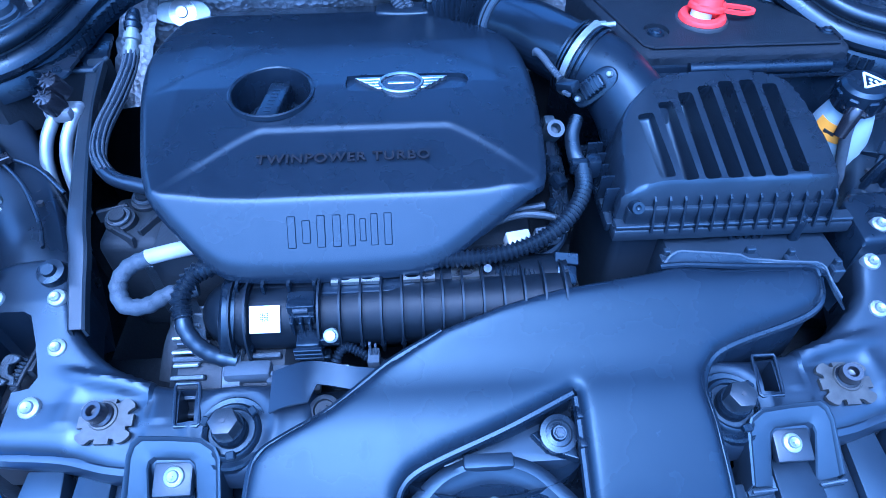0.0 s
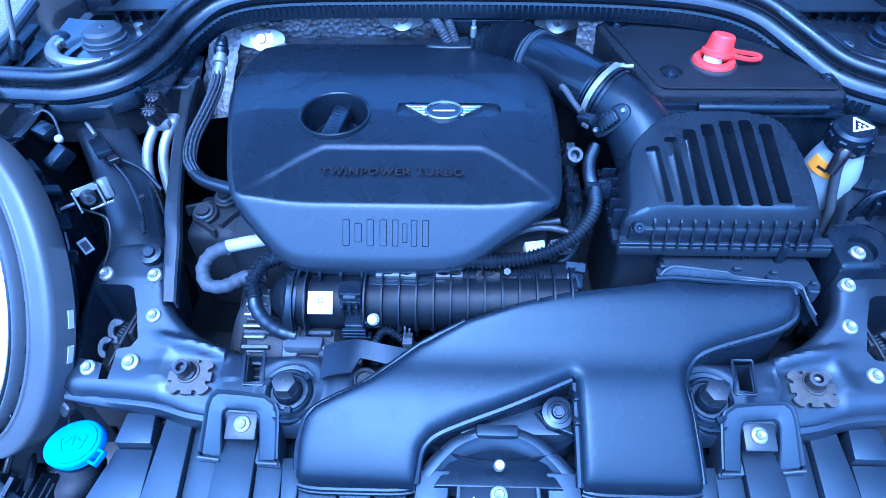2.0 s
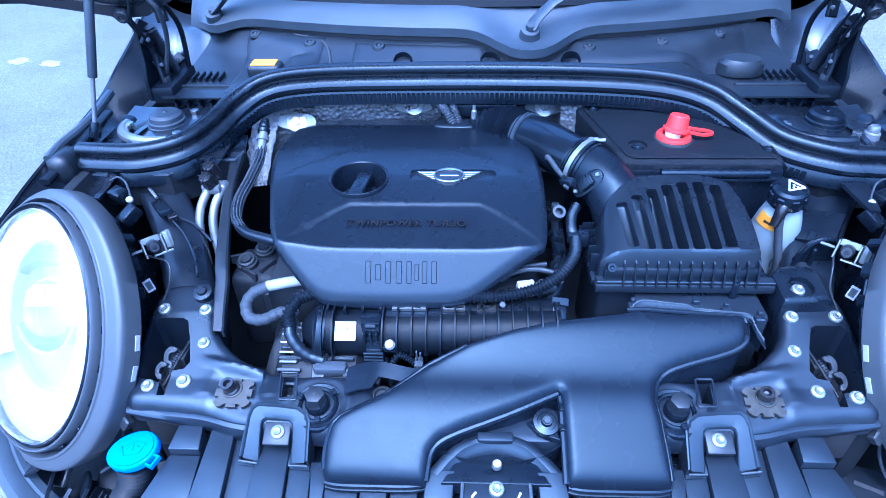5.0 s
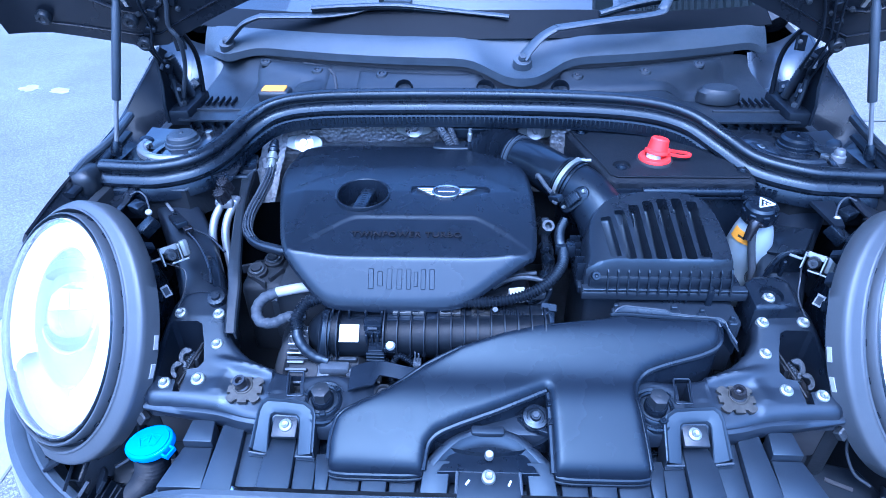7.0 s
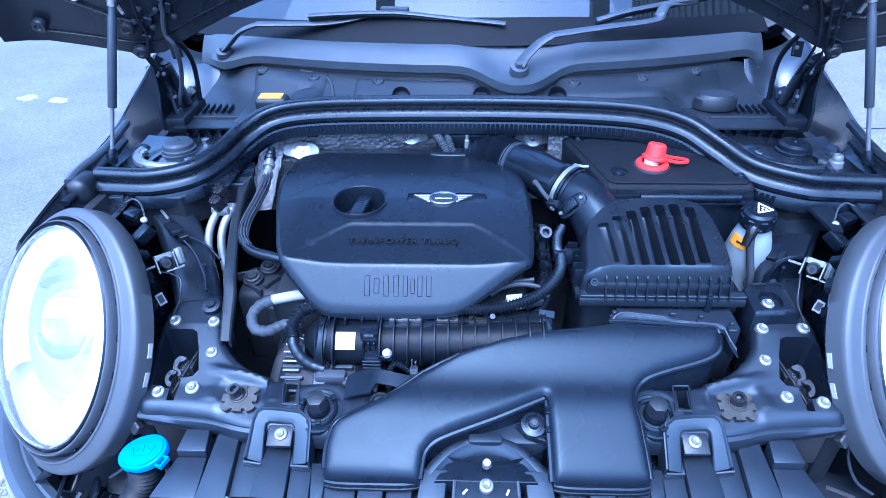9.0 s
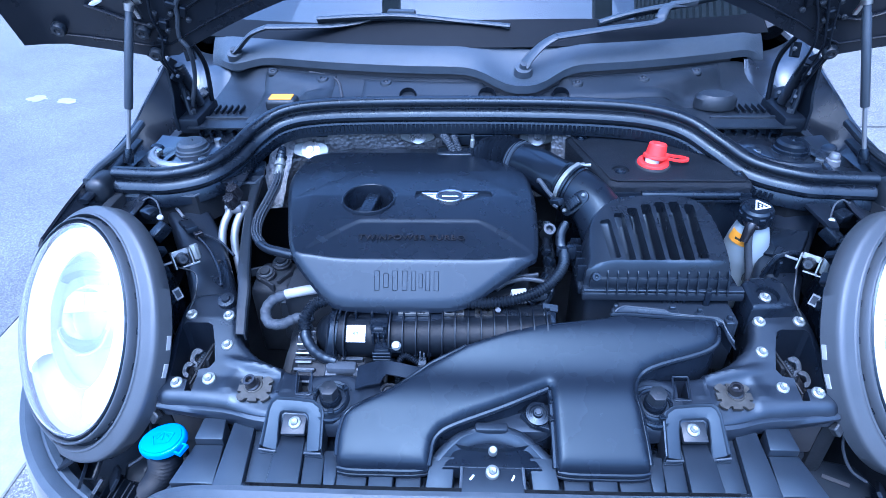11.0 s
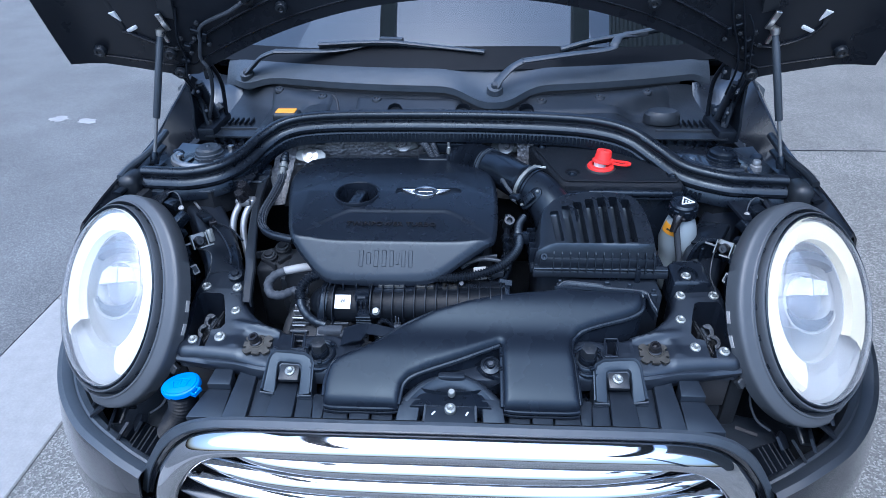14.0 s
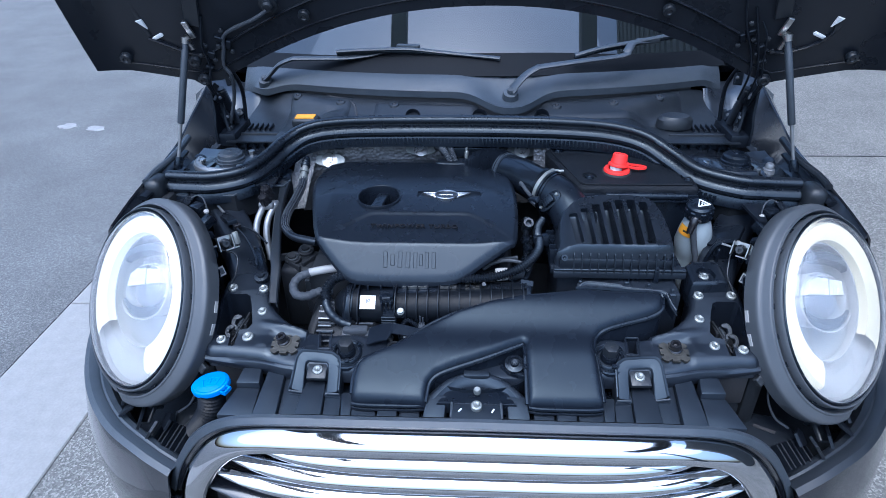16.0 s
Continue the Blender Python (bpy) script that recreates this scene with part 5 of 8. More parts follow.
# bonnet catches inside the end plates
for s in (-1, 1):
    k = thing("bonnet_catch", "steel bonnet catch with a hooked lever in a dark box", "catch", (s * 0.435, 0.11, 0.62), "bonnet catches")
    part("case", box(s * 0.437 - 0.03, s * 0.437 + 0.03, 0.045, 0.165, 0.60, 0.672, 0.004), M["ink"], k)
    part("plate", box(s * 0.427 - 0.004, s * 0.427 + 0.004, 0.11, 0.148, 0.67, 0.705, 0.002), M["dark"], k)
    hook = [(0.0, 0.0), (0.010, 0.002), (0.017, 0.012), (0.016, 0.026), (0.006, 0.034), (-0.008, 0.030), (-0.002, 0.024), (0.006, 0.022), (0.007, 0.013), (0.0, 0.009)]
    for at, turn, k_size in (((s * 0.436, 0.098, 0.701), 38, 0.72), ((s * 0.444, 0.080, 0.698), 30, 0.60)):
        part("hook", prism(spline(hook, 3, True), -0.003, 0.003, 0.001, 1, Matrix.Translation(at) @ Matrix.Rotation(radians(turn), 4, "X") @ Matrix.Diagonal((s * k_size, k_size * 1.2, 0.8, 1))), M["alu"], k, "bare steel hook")
    part("spring", corrugated([(s * 0.430, 0.085, 0.690), (s * 0.437, 0.10, 0.700), (s * 0.434, 0.125, 0.705)], 0.004, 0.004, 0.0010, 10), M["alu"], k)
    part("lever", sweep([Vector((s * 0.442, 0.075, 0.690)), Vector((s * 0.430, 0.110, 0.705)), Vector((s * 0.425, 0.14, 0.708))], 0.0022, 8), M["dark"], k)
    keep(k)

# toothed spring nuts on the plates
for s in (-1, 1):
    k = thing("stud_clip", "brown-stained toothed clip round a black stud", "clip", (s * 0.333, 0.05, 0.716), "stud clips")
    teeth = []
    for i in range(120):
        a = 2 * math.pi * i / 120
        r = 0.0215 / (abs(math.cos(a)) ** 6 + abs(math.sin(a)) ** 6) ** (1 / 6)
        r = min(r, 0.0262)
        deg = i * 3 % 45
        if 18 <= deg <= 27:
            r -= 0.0050
        teeth.append((r * math.cos(a) * 1.10, r * math.sin(a) * 0.92))
    m = aim((s * 0.333, 0.050, 0.710), (0, -0.2, 0.97))
    part("plate", prism(teeth, -0.002, 0.0022, 0, 1, m), M["rust"], k)
    part("collar", lathe([(0.008, 0.0022), (0.0095, 0.0040), (0.0125, 0.0036), (0.0135, 0.0015), (0.008, 0.0015), (0.008, 0.0022)], 22, m @ Matrix.Translation((s * 0.003, 0.005, 0))), M["rust"], k)
    part("stud", lathe([(0.004, 0.016), (0.005, 0.019), (0.0085, 0.019), (0.009, 0.016), (0.009, 0.008), (0.011, 0.006), (0.011, 0.003), (0, 0.003), (0, 0.012), (0.004, 0.013), (0.004, 0.016)], 22, m @ Matrix.Translation((s * 0.003, 0.005, -0.001)) @ Matrix.Rotation(radians(-10), 4, "Y")), M["letters"], k)
    keep(k)
    # hexagonal rubber stop
    b = thing("bonnet_stop", "black hexagonal rubber bonnet stop in a round collar", "stop", (s * 0.222, 0.038, 0.70), "bonnet stops")
    m = aim((s * 0.222, 0.036, 0.705), (0.0, -0.15, 0.98))
    part("collar", lathe([(0.019, -0.004), (0.0205, 0.005), (0.023, 0.0065), (0.025, 0.005), (0.0265, 0.001), (0.031, 0.002), (0.033, 0.0), (0.034, -0.006), (0.019, -0.006), (0.019, -0.004)], 36, m), M["plastic"], b)
    part("core", lathe([(0, 0.015), (0.0135, 0.015), (0.015, 0.012), (0.015, -0.01), (0, -0.01)], 28, m), M["gloss"], b)
    part("hex", hexagon(0.0128, 0.013, 0.031, m, 0.0012), M["cowl_dark"], b)
    part("dimple", lathe([(0, 0.0315), (0.002, 0.0315), (0.002, 0.030), (0, 0.030)], 10, m), M["ink"], b)
    for a in (40, 160, 280):
        part("tab", box(0.020, 0.027, -0.004, 0.004, 0.006, 0.012, 0.001, 1, m=m @ Matrix.Rotation(radians(a), 4, "Z")), M["plastic"], b)
    keep(b)
    # moulded bracket round the front bolts
    u = thing("grille_bracket", "black moulded bracket with a bolted pad", "bracket", (s * 0.264, 0.0, 0.66), "grille brackets")
    outer = [Vector(q) for q in ((0.227, -0.026, 0.679), (0.2275, 0.012, 0.7075), (0.2315, 0.0200, 0.713), (0.243, 0.0265, 0.717), (0.270, 0.0290, 0.7185), (0.297, 0.0300, 0.719), (0.303, 0.0260, 0.716), (0.306, 0.017, 0.711), (0.313, -0.020, 0.679))]
    inner = [Vector(q) for q in ((0.250, -0.024, 0.669), (0.2490, 0.004, 0.6985), (0.2500, 0.0100, 0.7025), (0.2545, 0.0140, 0.7050), (0.270, 0.0153, 0.7055), (0.283, 0.0160, 0.706), (0.2875, 0.0130, 0.705), (0.2885, 0.008, 0.7025), (0.290, -0.022, 0.669))]
    rows = []
    for k, dz in ((-0.10, -0.034), (-0.04, -0.004), (0.0, 0.0), (0.08, 0.0012), (0.16, 0.0002), (0.20, -0.0015), (0.60, 0.0), (0.94, 0.0), (1.0, -0.0015), (1.03, -0.030)):
        rows.append([Vector((s * q.x, q.y, q.z + dz)) for q in (a.lerp(b, k) for a, b in zip(outer, inner))])
    part("hoop", surface(rows, 0.0022), M["shield"], u, angle=28)
    for a, b in ((0, 0), (-1, -1)):
        p, q = outer[a], inner[b]
        part("foot", prism([(s * (p.x * 1.004 if a else p.x - 0.001), p.y - 0.005), (s * q.x, q.y - 0.005), (s * q.x, q.y + 0.016), (s * p.x, p.y + 0.014)], 0.655, 0.668, 0.0015), M["shield"], u)
        # paler rod across the foot paints its bright edge line
        part("foot_edge", sweep([Vector((s * p.x, p.y - 0.004, p.z - 0.004)), Vector((s * q.x, q.y - 0.004, q.z + 0.004))], 0.0015, 8), M["cowl"], u)
    part("tray", box(s * 0.270 - 0.021, s * 0.270 + 0.021, -0.026, 0.018, 0.656, 0.668, 0.003), M["shield"], u)
    part("pad", box(s * 0.268 - 0.0165, s * 0.268 + 0.0165, -0.014, 0.014, -0.012, -0.002, 0.002, 2, m=Matrix.Translation((0, 0, 0.6985)) @ Matrix.Rotation(radians(22), 4, "X")), M["cowl_dark"], u, "paler bolted pad")
    keep(u)

# ---- slam panel: overlapping shields ahead of the beam ----
slam = thing("radiator_shield", "black overlapping plastic shield plates behind the grille", "shield", (0, -0.03, 0.65))


def slab(f0, f1, r0, r1, yf, yr, zf, zr, depth=0.035):
    """A sloping block: front edge from f0 to f1, rear edge from r0 to r1."""
    bm = bmesh.new()
    top = [bm.verts.new(p) for p in ((f0, yf, zf), (f1, yf, zf), (r1, yr, zr), (r0, yr, zr))]
    low = [bm.verts.new((v.co.x, v.co.y, v.co.z - depth)) for v in top]
    bm.faces.new(top)
    bm.faces.new(low[::-1])
    for i in range(4):
        bm.faces.new((top[i], low[i], low[(i + 1) % 4], top[(i + 1) % 4]))
    bmesh.ops.recalc_face_normals(bm, faces=bm.faces[:])
    bmesh.ops.bevel(bm, geom=[e for e in bm.edges if any(v in top for v in e.verts)], offset=0.0022, segments=2, affect="EDGES", profile=0.5)
    return bm


for s in (-1, 1):
    for f0, f1, r0, r1, lift, yf, yr in ((0.447, 0.421, 0.425, 0.408, -0.050, -0.050, -0.012), (0.405, 0.367, 0.402, 0.372, 0.007, -0.012, 0.022), (0.421, 0.364, 0.405, 0.367, -0.003, -0.070, -0.013),
                                         (0.360, 0.322, 0.358, 0.330, 0.005, -0.086, 0.024), (0.319, 0.294, 0.327, 0.295, -0.003, -0.088, 0.020), (0.292, 0.250, 0.293, 0.256, 0.001, -0.090, 0.0),
                                         (0.246, 0.220, 0.253, 0.227, -0.004, -0.092, 0.0), (0.217, 0.204, 0.224, 0.204, 0.0, -0.074, -0.020)):
        part("plate", slab(s * (f0 + 0.001), s * (f1 - 0.001), s * (r0 + 0.001), s * (r1 - 0.001), yf, yr, 0.666 + (yf + 0.06) * 0.10 + lift, 0.666 + (yr + 0.06) * 0.10 + lift), M["shield"], slam)
    for a, b, z in ((0.203, 0.163, 0.660), (0.160, 0.128, 0.664), (0.125, 0.092, 0.659)):
        part("step", slab(s * a, s * b, s * a, s * b, -0.092, -0.048, z - 0.004, z + 0.006), M["shield"], slam)
    part("wedge", slab(s * 0.088, s * 0.052, s * 0.080, s * 0.048, -0.090, -0.036, 0.664, 0.684), M["shield"], slam)
part("base", box(-0.37, 0.37, -0.084, 0.02, 0.60, 0.650, 0.004), M["plastic"], slam)
arch = spline([(-0.080, -0.040, 0.680), (-0.062, -0.020, 0.686), (-0.039, -0.003, 0.692), (0.0, 0.007, 0.695), (0.037, -0.001, 0.692), (0.060, -0.018, 0.686), (0.078, -0.036, 0.680)], 6)
hoop_rows = []
for k, dz in ((1.06, -0.040), (1.04, -0.002), (1.0, 0.001), (0.93, 0.003), (0.86, 0.002), (0.80, -0.004), (0.74, -0.007), (0.70, -0.014)):
    hoop_rows.append([(q[0] * k, (q[1] + 0.06) * k - 0.06, q[2] + dz) for q in arch])
part("arch", surface(hoop_rows, 0.003), M["shield"], slam)
part("arch_step", box(-0.022, 0.022, -0.006, 0.008, 0.690, 0.700, 0.003, 2), M["shield"], slam)
for x in (-0.026, 0.026):
    part("tick_mark", box(-0.0012, 0.0012, -0.004, 0.004, -0.0006, 0.0006, 0, m=pose(x, -0.066, 0.6822, 0, 0, -35 if x < 0 else -25)), M["white"], slam)
    part("pad_edge", sweep([Vector((x * 1.55, -0.088, 0.676)), Vector((x * 1.5, -0.052, 0.684))], 0.0022, 8), M["cowl"], slam)
part("arch_pad", box(-0.040, 0.040, -0.090, -0.048, 0.660, 0.6815, 0.004, 2), M["shield"], slam)
part("arch_web", prism([(-0.064, -0.052), (-0.048, -0.022), (-0.02, -0.012), (0.02, -0.012), (0.048, -0.022), (0.064, -0.052)], 0.66, 0.6825, 0.002), M["plastic"], slam)
part("pin", lathe([(0, 0.008), (0.0045, 0.008), (0.006, 0.005), (0.006, -0.002), (0, -0.002)], 14, aim((0.001, -0.034, 0.692), (0, -0.3, 0.95))), M["bolt"], slam)
keep(slam)
for s in (-1, 1):
    part("lamp_carrier", box(min(s * 0.43, s * 0.66), max(s * 0.43, s * 0.66), -0.03, 0.20, 0.44, 0.50, 0.01), M["dark"], car)
    part("liner_post", box(min(s * 0.47, s * 0.50), max(s * 0.47, s * 0.50), 0.05, 0.34, 0.50, 0.66, 0.01), M["dark"], car)
    shutter = pose(s * 0.545, -0.015, 0.545, 28, s * 14, s * 32)
    part("finned_block", box(-0.040, 0.040, -0.024, 0.024, -0.020, -0.006, 0.003, 2, m=shutter), M["manifold"], car, "black finned shutter block")
    for j in range(6):
        part("shutter_fin", box(-0.040 + j * 0.015, -0.0365 + j * 0.015, -0.022, 0.022, -0.008, 0.010 - 0.002 * (j % 2), 0.0008, 1, m=shutter), M["manifold"], car)
    # right panel coloured darker for the shade on that side
    part("grey_panel", prism([(-0.050, -0.030), (0.040, -0.036), (0.056, 0.010), (0.020, 0.034), (-0.040, 0.022)], -0.003, 0.003, 0.002, 1, pose(s * 0.515, 0.035, 0.548, 16, 0, s * -28)), M["cowl_dark"] if s < 0 else M["matt"], car, "grey deflector panel")
    part("panel_slot", box(-0.018, 0.018, -0.003, 0.003, 0.003, 0.0042, 0, m=pose(s * 0.515, 0.035, 0.548, 16, 0, s * -28)), M["ink"], car)
    for j, (x, y, z, a, b, l) in enumerate(((0.560, 0.004, 0.566, 20, 30, 0.030), (0.585, -0.010, 0.556, -15, 55, 0.026), (0.612, 0.012, 0.566, 35, 20, 0.034), (0.640, 0.030, 0.572, -25, 40, 0.028), (0.598, 0.040, 0.575, 10, 65, 0.030), (0.660, 0.055, 0.576, 30, 25, 0.026))):
        part("duct_blade", prism([(-l, -0.012), (l * 0.7, -0.016), (l, 0.004), (l * 0.4, 0.014), (-l * 0.9, 0.010)], -0.0025, 0.0025, 0.001, 1, pose(s * x, y, z, 25 + a, s * b, s * (30 + a))), M["cowl_dark"] if j % 3 == 1 else M["matt"], car, "dark angular duct blade")
    part("lamp_foot", join(box(-0.014, 0.014, -0.020, 0.020, -0.004, 0.004, 0.002, 1, m=pose(s * 0.605, 0.025, 0.560, 30, s * 25, s * 20)), box(-0.010, 0.010, 0.014, 0.020, -0.020, 0.004, 0.002, 1, m=pose(s * 0.605, 0.025, 0.560, 30, s * 25, s * 20))), M["cowl_dark"], car)
    part("lamp_wire", sweep(spline([(s * 0.520, 0.07, 0.640), (s * 0.512, 0.05, 0.612), (s * 0.522, 0.03, 0.585), (s * 0.545, 0.02, 0.570)], 6), 0.0022, 8), M["tape"], car)

# ---- blue filler cap ----
w = thing("washer_filler", "blue screenwash filler cap on a ribbed black neck", "filler cap", (-0.450, -0.012, 0.60))
m = pose(-0.447, -0.012, 0.668, 4, -8, 6) @ Matrix.Diagonal((0.85, 0.85, 0.9, 1))
shape = [(0.036 * math.cos(a) * (1.15 if math.cos(a) < 0 else 1.0), 0.031 * math.sin(a)) for a in np.linspace(0, 2 * math.pi, 40, endpoint=False)]
part("cap", prism(shape, 0, 0.011, 0.004, 3, m), M["blue"], w, "bright blue plastic cap")
part("rim", prism([(x * 0.86, y * 0.86) for x, y in shape], 0.008, 0.0128, 0.0015, 2, m), M["blue"], w)
turn = m @ Matrix.Rotation(radians(-30), 4, "Z") @ Matrix.Translation((-0.002, 0, 0))
part("tab", join(box(0.034, 0.046, -0.012, -0.008, 0.0, 0.008, 0.001, 1, m=turn), box(0.034, 0.046, 0.004, 0.008, 0.0, 0.008, 0.001, 1, m=turn), box(0.043, 0.047, -0.012, 0.008, 0.0, 0.008, 0.001, 1, m=turn)), M["blue"], w)
for i, (a, b) in enumerate((((-0.012, -0.010), (0.012, -0.010)), ((-0.012, -0.010), (-0.018, 0.006)), ((0.012, -0.010), (0.018, 0.006)), ((-0.018, 0.006), (0.0, 0.012)), ((0.0, 0.012), (0.018, 0.006)), ((0.0, -0.004), (0.0, 0.008)), ((-0.010, 0.0), (-0.004, 0.006)), ((0.010, 0.0), (0.004, 0.006)))):
    part("symbol_stroke", sweep([m @ Vector((*a, 0.0128)), m @ Vector((*b, 0.0128))], 0.0011, 6), M["blue"], w)
part("neck", corrugated([(-0.449, -0.018, 0.664), (-0.455, -0.020, 0.63), (-0.470, -0.024, 0.60), (-0.49, -0.02, 0.57)], 0.0205, 0.0075, 0.0026, 18), M["manifold"], w, "ribbed black rubber neck")
keep(w)

# ---- bonnet seal ----
SEAL = spline([(-0.660, 0.408, 0.874), (-0.61, 0.404, 0.874), (-0.56, 0.403, 0.875), (-0.505, 0.422, 0.880), (-0.468, 0.470, 0.890), (-0.438, 0.525, 0.908), (-0.392, 0.562, 0.926), (-0.31, 0.573, 0.936), (-0.15, 0.570, 0.941),
               (0.04, 0.569, 0.941), (0.20, 0.560, 0.940), (0.30, 0.547, 0.935), (0.368, 0.524, 0.922), (0.418, 0.480, 0.900), (0.462, 0.434, 0.882), (0.53, 0.402, 0.875), (0.58, 0.395, 0.874), (0.645, 0.390, 0.874)], 8)
seal = thing("bonnet_seal", "glossy black rubber bonnet seal along the scuttle", "seal", (0, 0.57, 0.88))
bulb = [(0.013 * math.cos(a), 0.010 * math.sin(a) - 0.006) for a in np.linspace(0, 2 * math.pi, 14, endpoint=False)]
part("bulb", profile_sweep(SEAL, bulb), M["rubber"], seal)
part("web", profile_sweep(SEAL, [(-0.006, -0.010), (0.006, -0.012), (0.007, -0.017), (0.013, -0.019), (0.018, -0.023), (0.021, -0.029), (0.020, -0.035), (0.015, -0.040), (0.006, -0.042), (-0.006, -0.042)]), M["rubber"], seal)
for s, e in ((-1, SEAL[0]), (1, SEAL[-1])):
    part("end_block", box(min(e[0], e[0] + s * 0.042), max(e[0], e[0] + s * 0.042), e[1] - 0.045, e[1] + 0.015, e[2] - 0.055, e[2] - 0.002, 0.018, 4), M["cowl_dark"], seal)
keep(seal)
# carrier shelf below the seal with a toothed edge
shelf = thing("scuttle_shelf", "black plastic shelf with a toothed strip under the seal", "shelf", (0, 0.58, 0.85))
inner = []
for dz, inset in ((-0.040, -0.004), (-0.042, 0.012), (-0.051, 0.018), (-0.064, 0.018)):
    row = []
    for i, q in enumerate(SEAL):
        t = Vector(SEAL[min(i + 1, len(SEAL) - 1)] - SEAL[max(i - 1, 0)])
        t.z = 0
        t.normalize()
        row.append((q[0] + t.y * inset, q[1] - t.x * inset, q[2] + dz))
    inner.append(row)
part("rail", surface(inner, 0.003), M["plastic"], shelf)
dense = resample([Vector(q) for q in SEAL], 0.0085)
for i in range(6, len(dense) - 6):
    q = dense[i]
    t = dense[i + 1] - dense[i - 1]
    t.z = 0
    t.normalize()
    if abs(q.x) < 0.50:
        part("tooth", box(-0.0030, 0.0030, -0.0022, 0.0022, -0.006, 0.006, 0, m=Matrix.Translation((q.x + t.y * 0.019, q.y - t.x * 0.019, q.z - 0.0505)) @ Matrix.Rotation(math.atan2(t.y, t.x), 4, "Z")), M["plastic"], shelf)
part("cross_panel", surface([[(x, 0.588 + dy - 0.02 * max(0, abs(x + 0.12) - 0.2) ** 2, z) for x in np.linspace(-0.40, 0.16, 25)] for dy, z in ((-0.004, 0.894), (-0.004, 0.878), (0.0, 0.868))], 0.003), M["plastic"], shelf)
part("rib_block", box(-0.335, -0.312, 0.572, 0.584, 0.860, 0.886, 0.002), M["plastic"], shelf)
part("cover_box", prism([(-0.085, 0.565), (0.05, 0.565), (0.04, 0.585), (-0.075, 0.585)], 0.848, 0.868, 0.003), M["plastic"], shelf)
keep(shelf)

# bulkhead and foil heat shield
mesh_thing("bulkhead", box(-0.60, 0.60, 0.64, 0.68, 0.30, 0.86, 0.01), M["dark"], "dark steel bulkhead behind the engine", "bulkhead", "structure")
foil = thing("heat_shield", "crumpled silver foil heat shield on the bulkhead", "heat shield", (-0.13, 0.63, 0.7))
rows = []
random.seed(7)
for v in np.linspace(0, 1, 12):
    row = []
    for u in np.linspace(0, 1, 50):
        x = -0.425 + u * 0.585
        row.append((x, 0.632 - 0.055 * (1 - u) ** 3 - 0.02 * v + 0.006 * noise.noise(Vector((x * 40, v * 9, 1))), 0.858 - 0.15 * v + 0.004 * noise.noise(Vector((x * 30, v * 5, 5)))))
    rows.append(row)
part("sheet", surface(rows, 0.002), M["foil"], foil)
rows = []
for v in np.linspace(0, 1, 14):
    rows.append([(-0.425 - 0.02 * v + u * 0.045 + 0.004 * noise.noise(Vector((u * 9, v * 9, 3))), 0.577 - 0.10 * v + 0.01 * u, 0.850 - 0.10 * v + 0.006 * noise.noise(Vector((u * 7, v * 12, 8)))) for u in np.linspace(0, 1, 8)])
part("side_sheet", surface(rows, 0.002), M["foil"], foil)
for x, y, z in ((-0.350, 0.572, 0.834), (-0.136, 0.610, 0.848), (0.105, 0.615, 0.842)):
    part("pad", prism(spline([(-0.030, -0.010), (0, -0.016), (0.030, -0.010), (0.036, 0.002), (0.022, 0.014), (-0.022, 0.014), (-0.036, 0.002)], 4, True), -0.004, 0.0005, 0.001, 1, aim((x, y, z), (0, -0.75, 0.6))), M["bolt"], foil, "smooth bright foil pad")
    part("washer", lathe([(0, 0.005), (0.007, 0.005), (0.008, 0.002), (0.018, 0.001), (0.019, -0.002), (0, -0.002)], 22, aim((x, y, z), (0, -0.75, 0.6))), M["steel"], foil, "large bright steel washer")
part("corner_flap", surface([[(0.128 + u * 0.035, 0.572 - 0.012 * u - 0.012 * v, 0.884 - 0.065 * v + 0.006 * math.sin(7 * u + 4 * v)) for u in np.linspace(0, 1, 4)] for v in np.linspace(0, 1, 5)], 0.002), M["foil"], foil)
keep(foil)


# ---- engine cover ----
cover = thing("engine_cover", "satin black plastic engine cover with an oil filler hole", "engine cover", (-0.125, 0.38, 0.76))
OUT = spline([(-0.3030, 0.217), (-0.2935, 0.2015), (-0.267, 0.179), (-0.2445, 0.1635), (-0.225, 0.1570), (-0.19, 0.1550), (-0.1255, 0.1545), (-0.065, 0.1560), (-0.0425, 0.1585),
              (-0.022, 0.1645), (0.006, 0.178), (0.043, 0.1955), (0.062, 0.2055), (0.0715, 0.2185), (0.076, 0.258), (0.078, 0.315), (0.077, 0.379), (0.068, 0.440), (0.036, 0.528), (-0.012, 0.580),
              (-0.07, 0.602), (-0.160, 0.608), (-0.235, 0.602), (-0.300, 0.580), (-0.340, 0.532), (-0.3515, 0.463), (-0.349, 0.404), (-0.335, 0.337), (-0.315, 0.252)], 5, True)


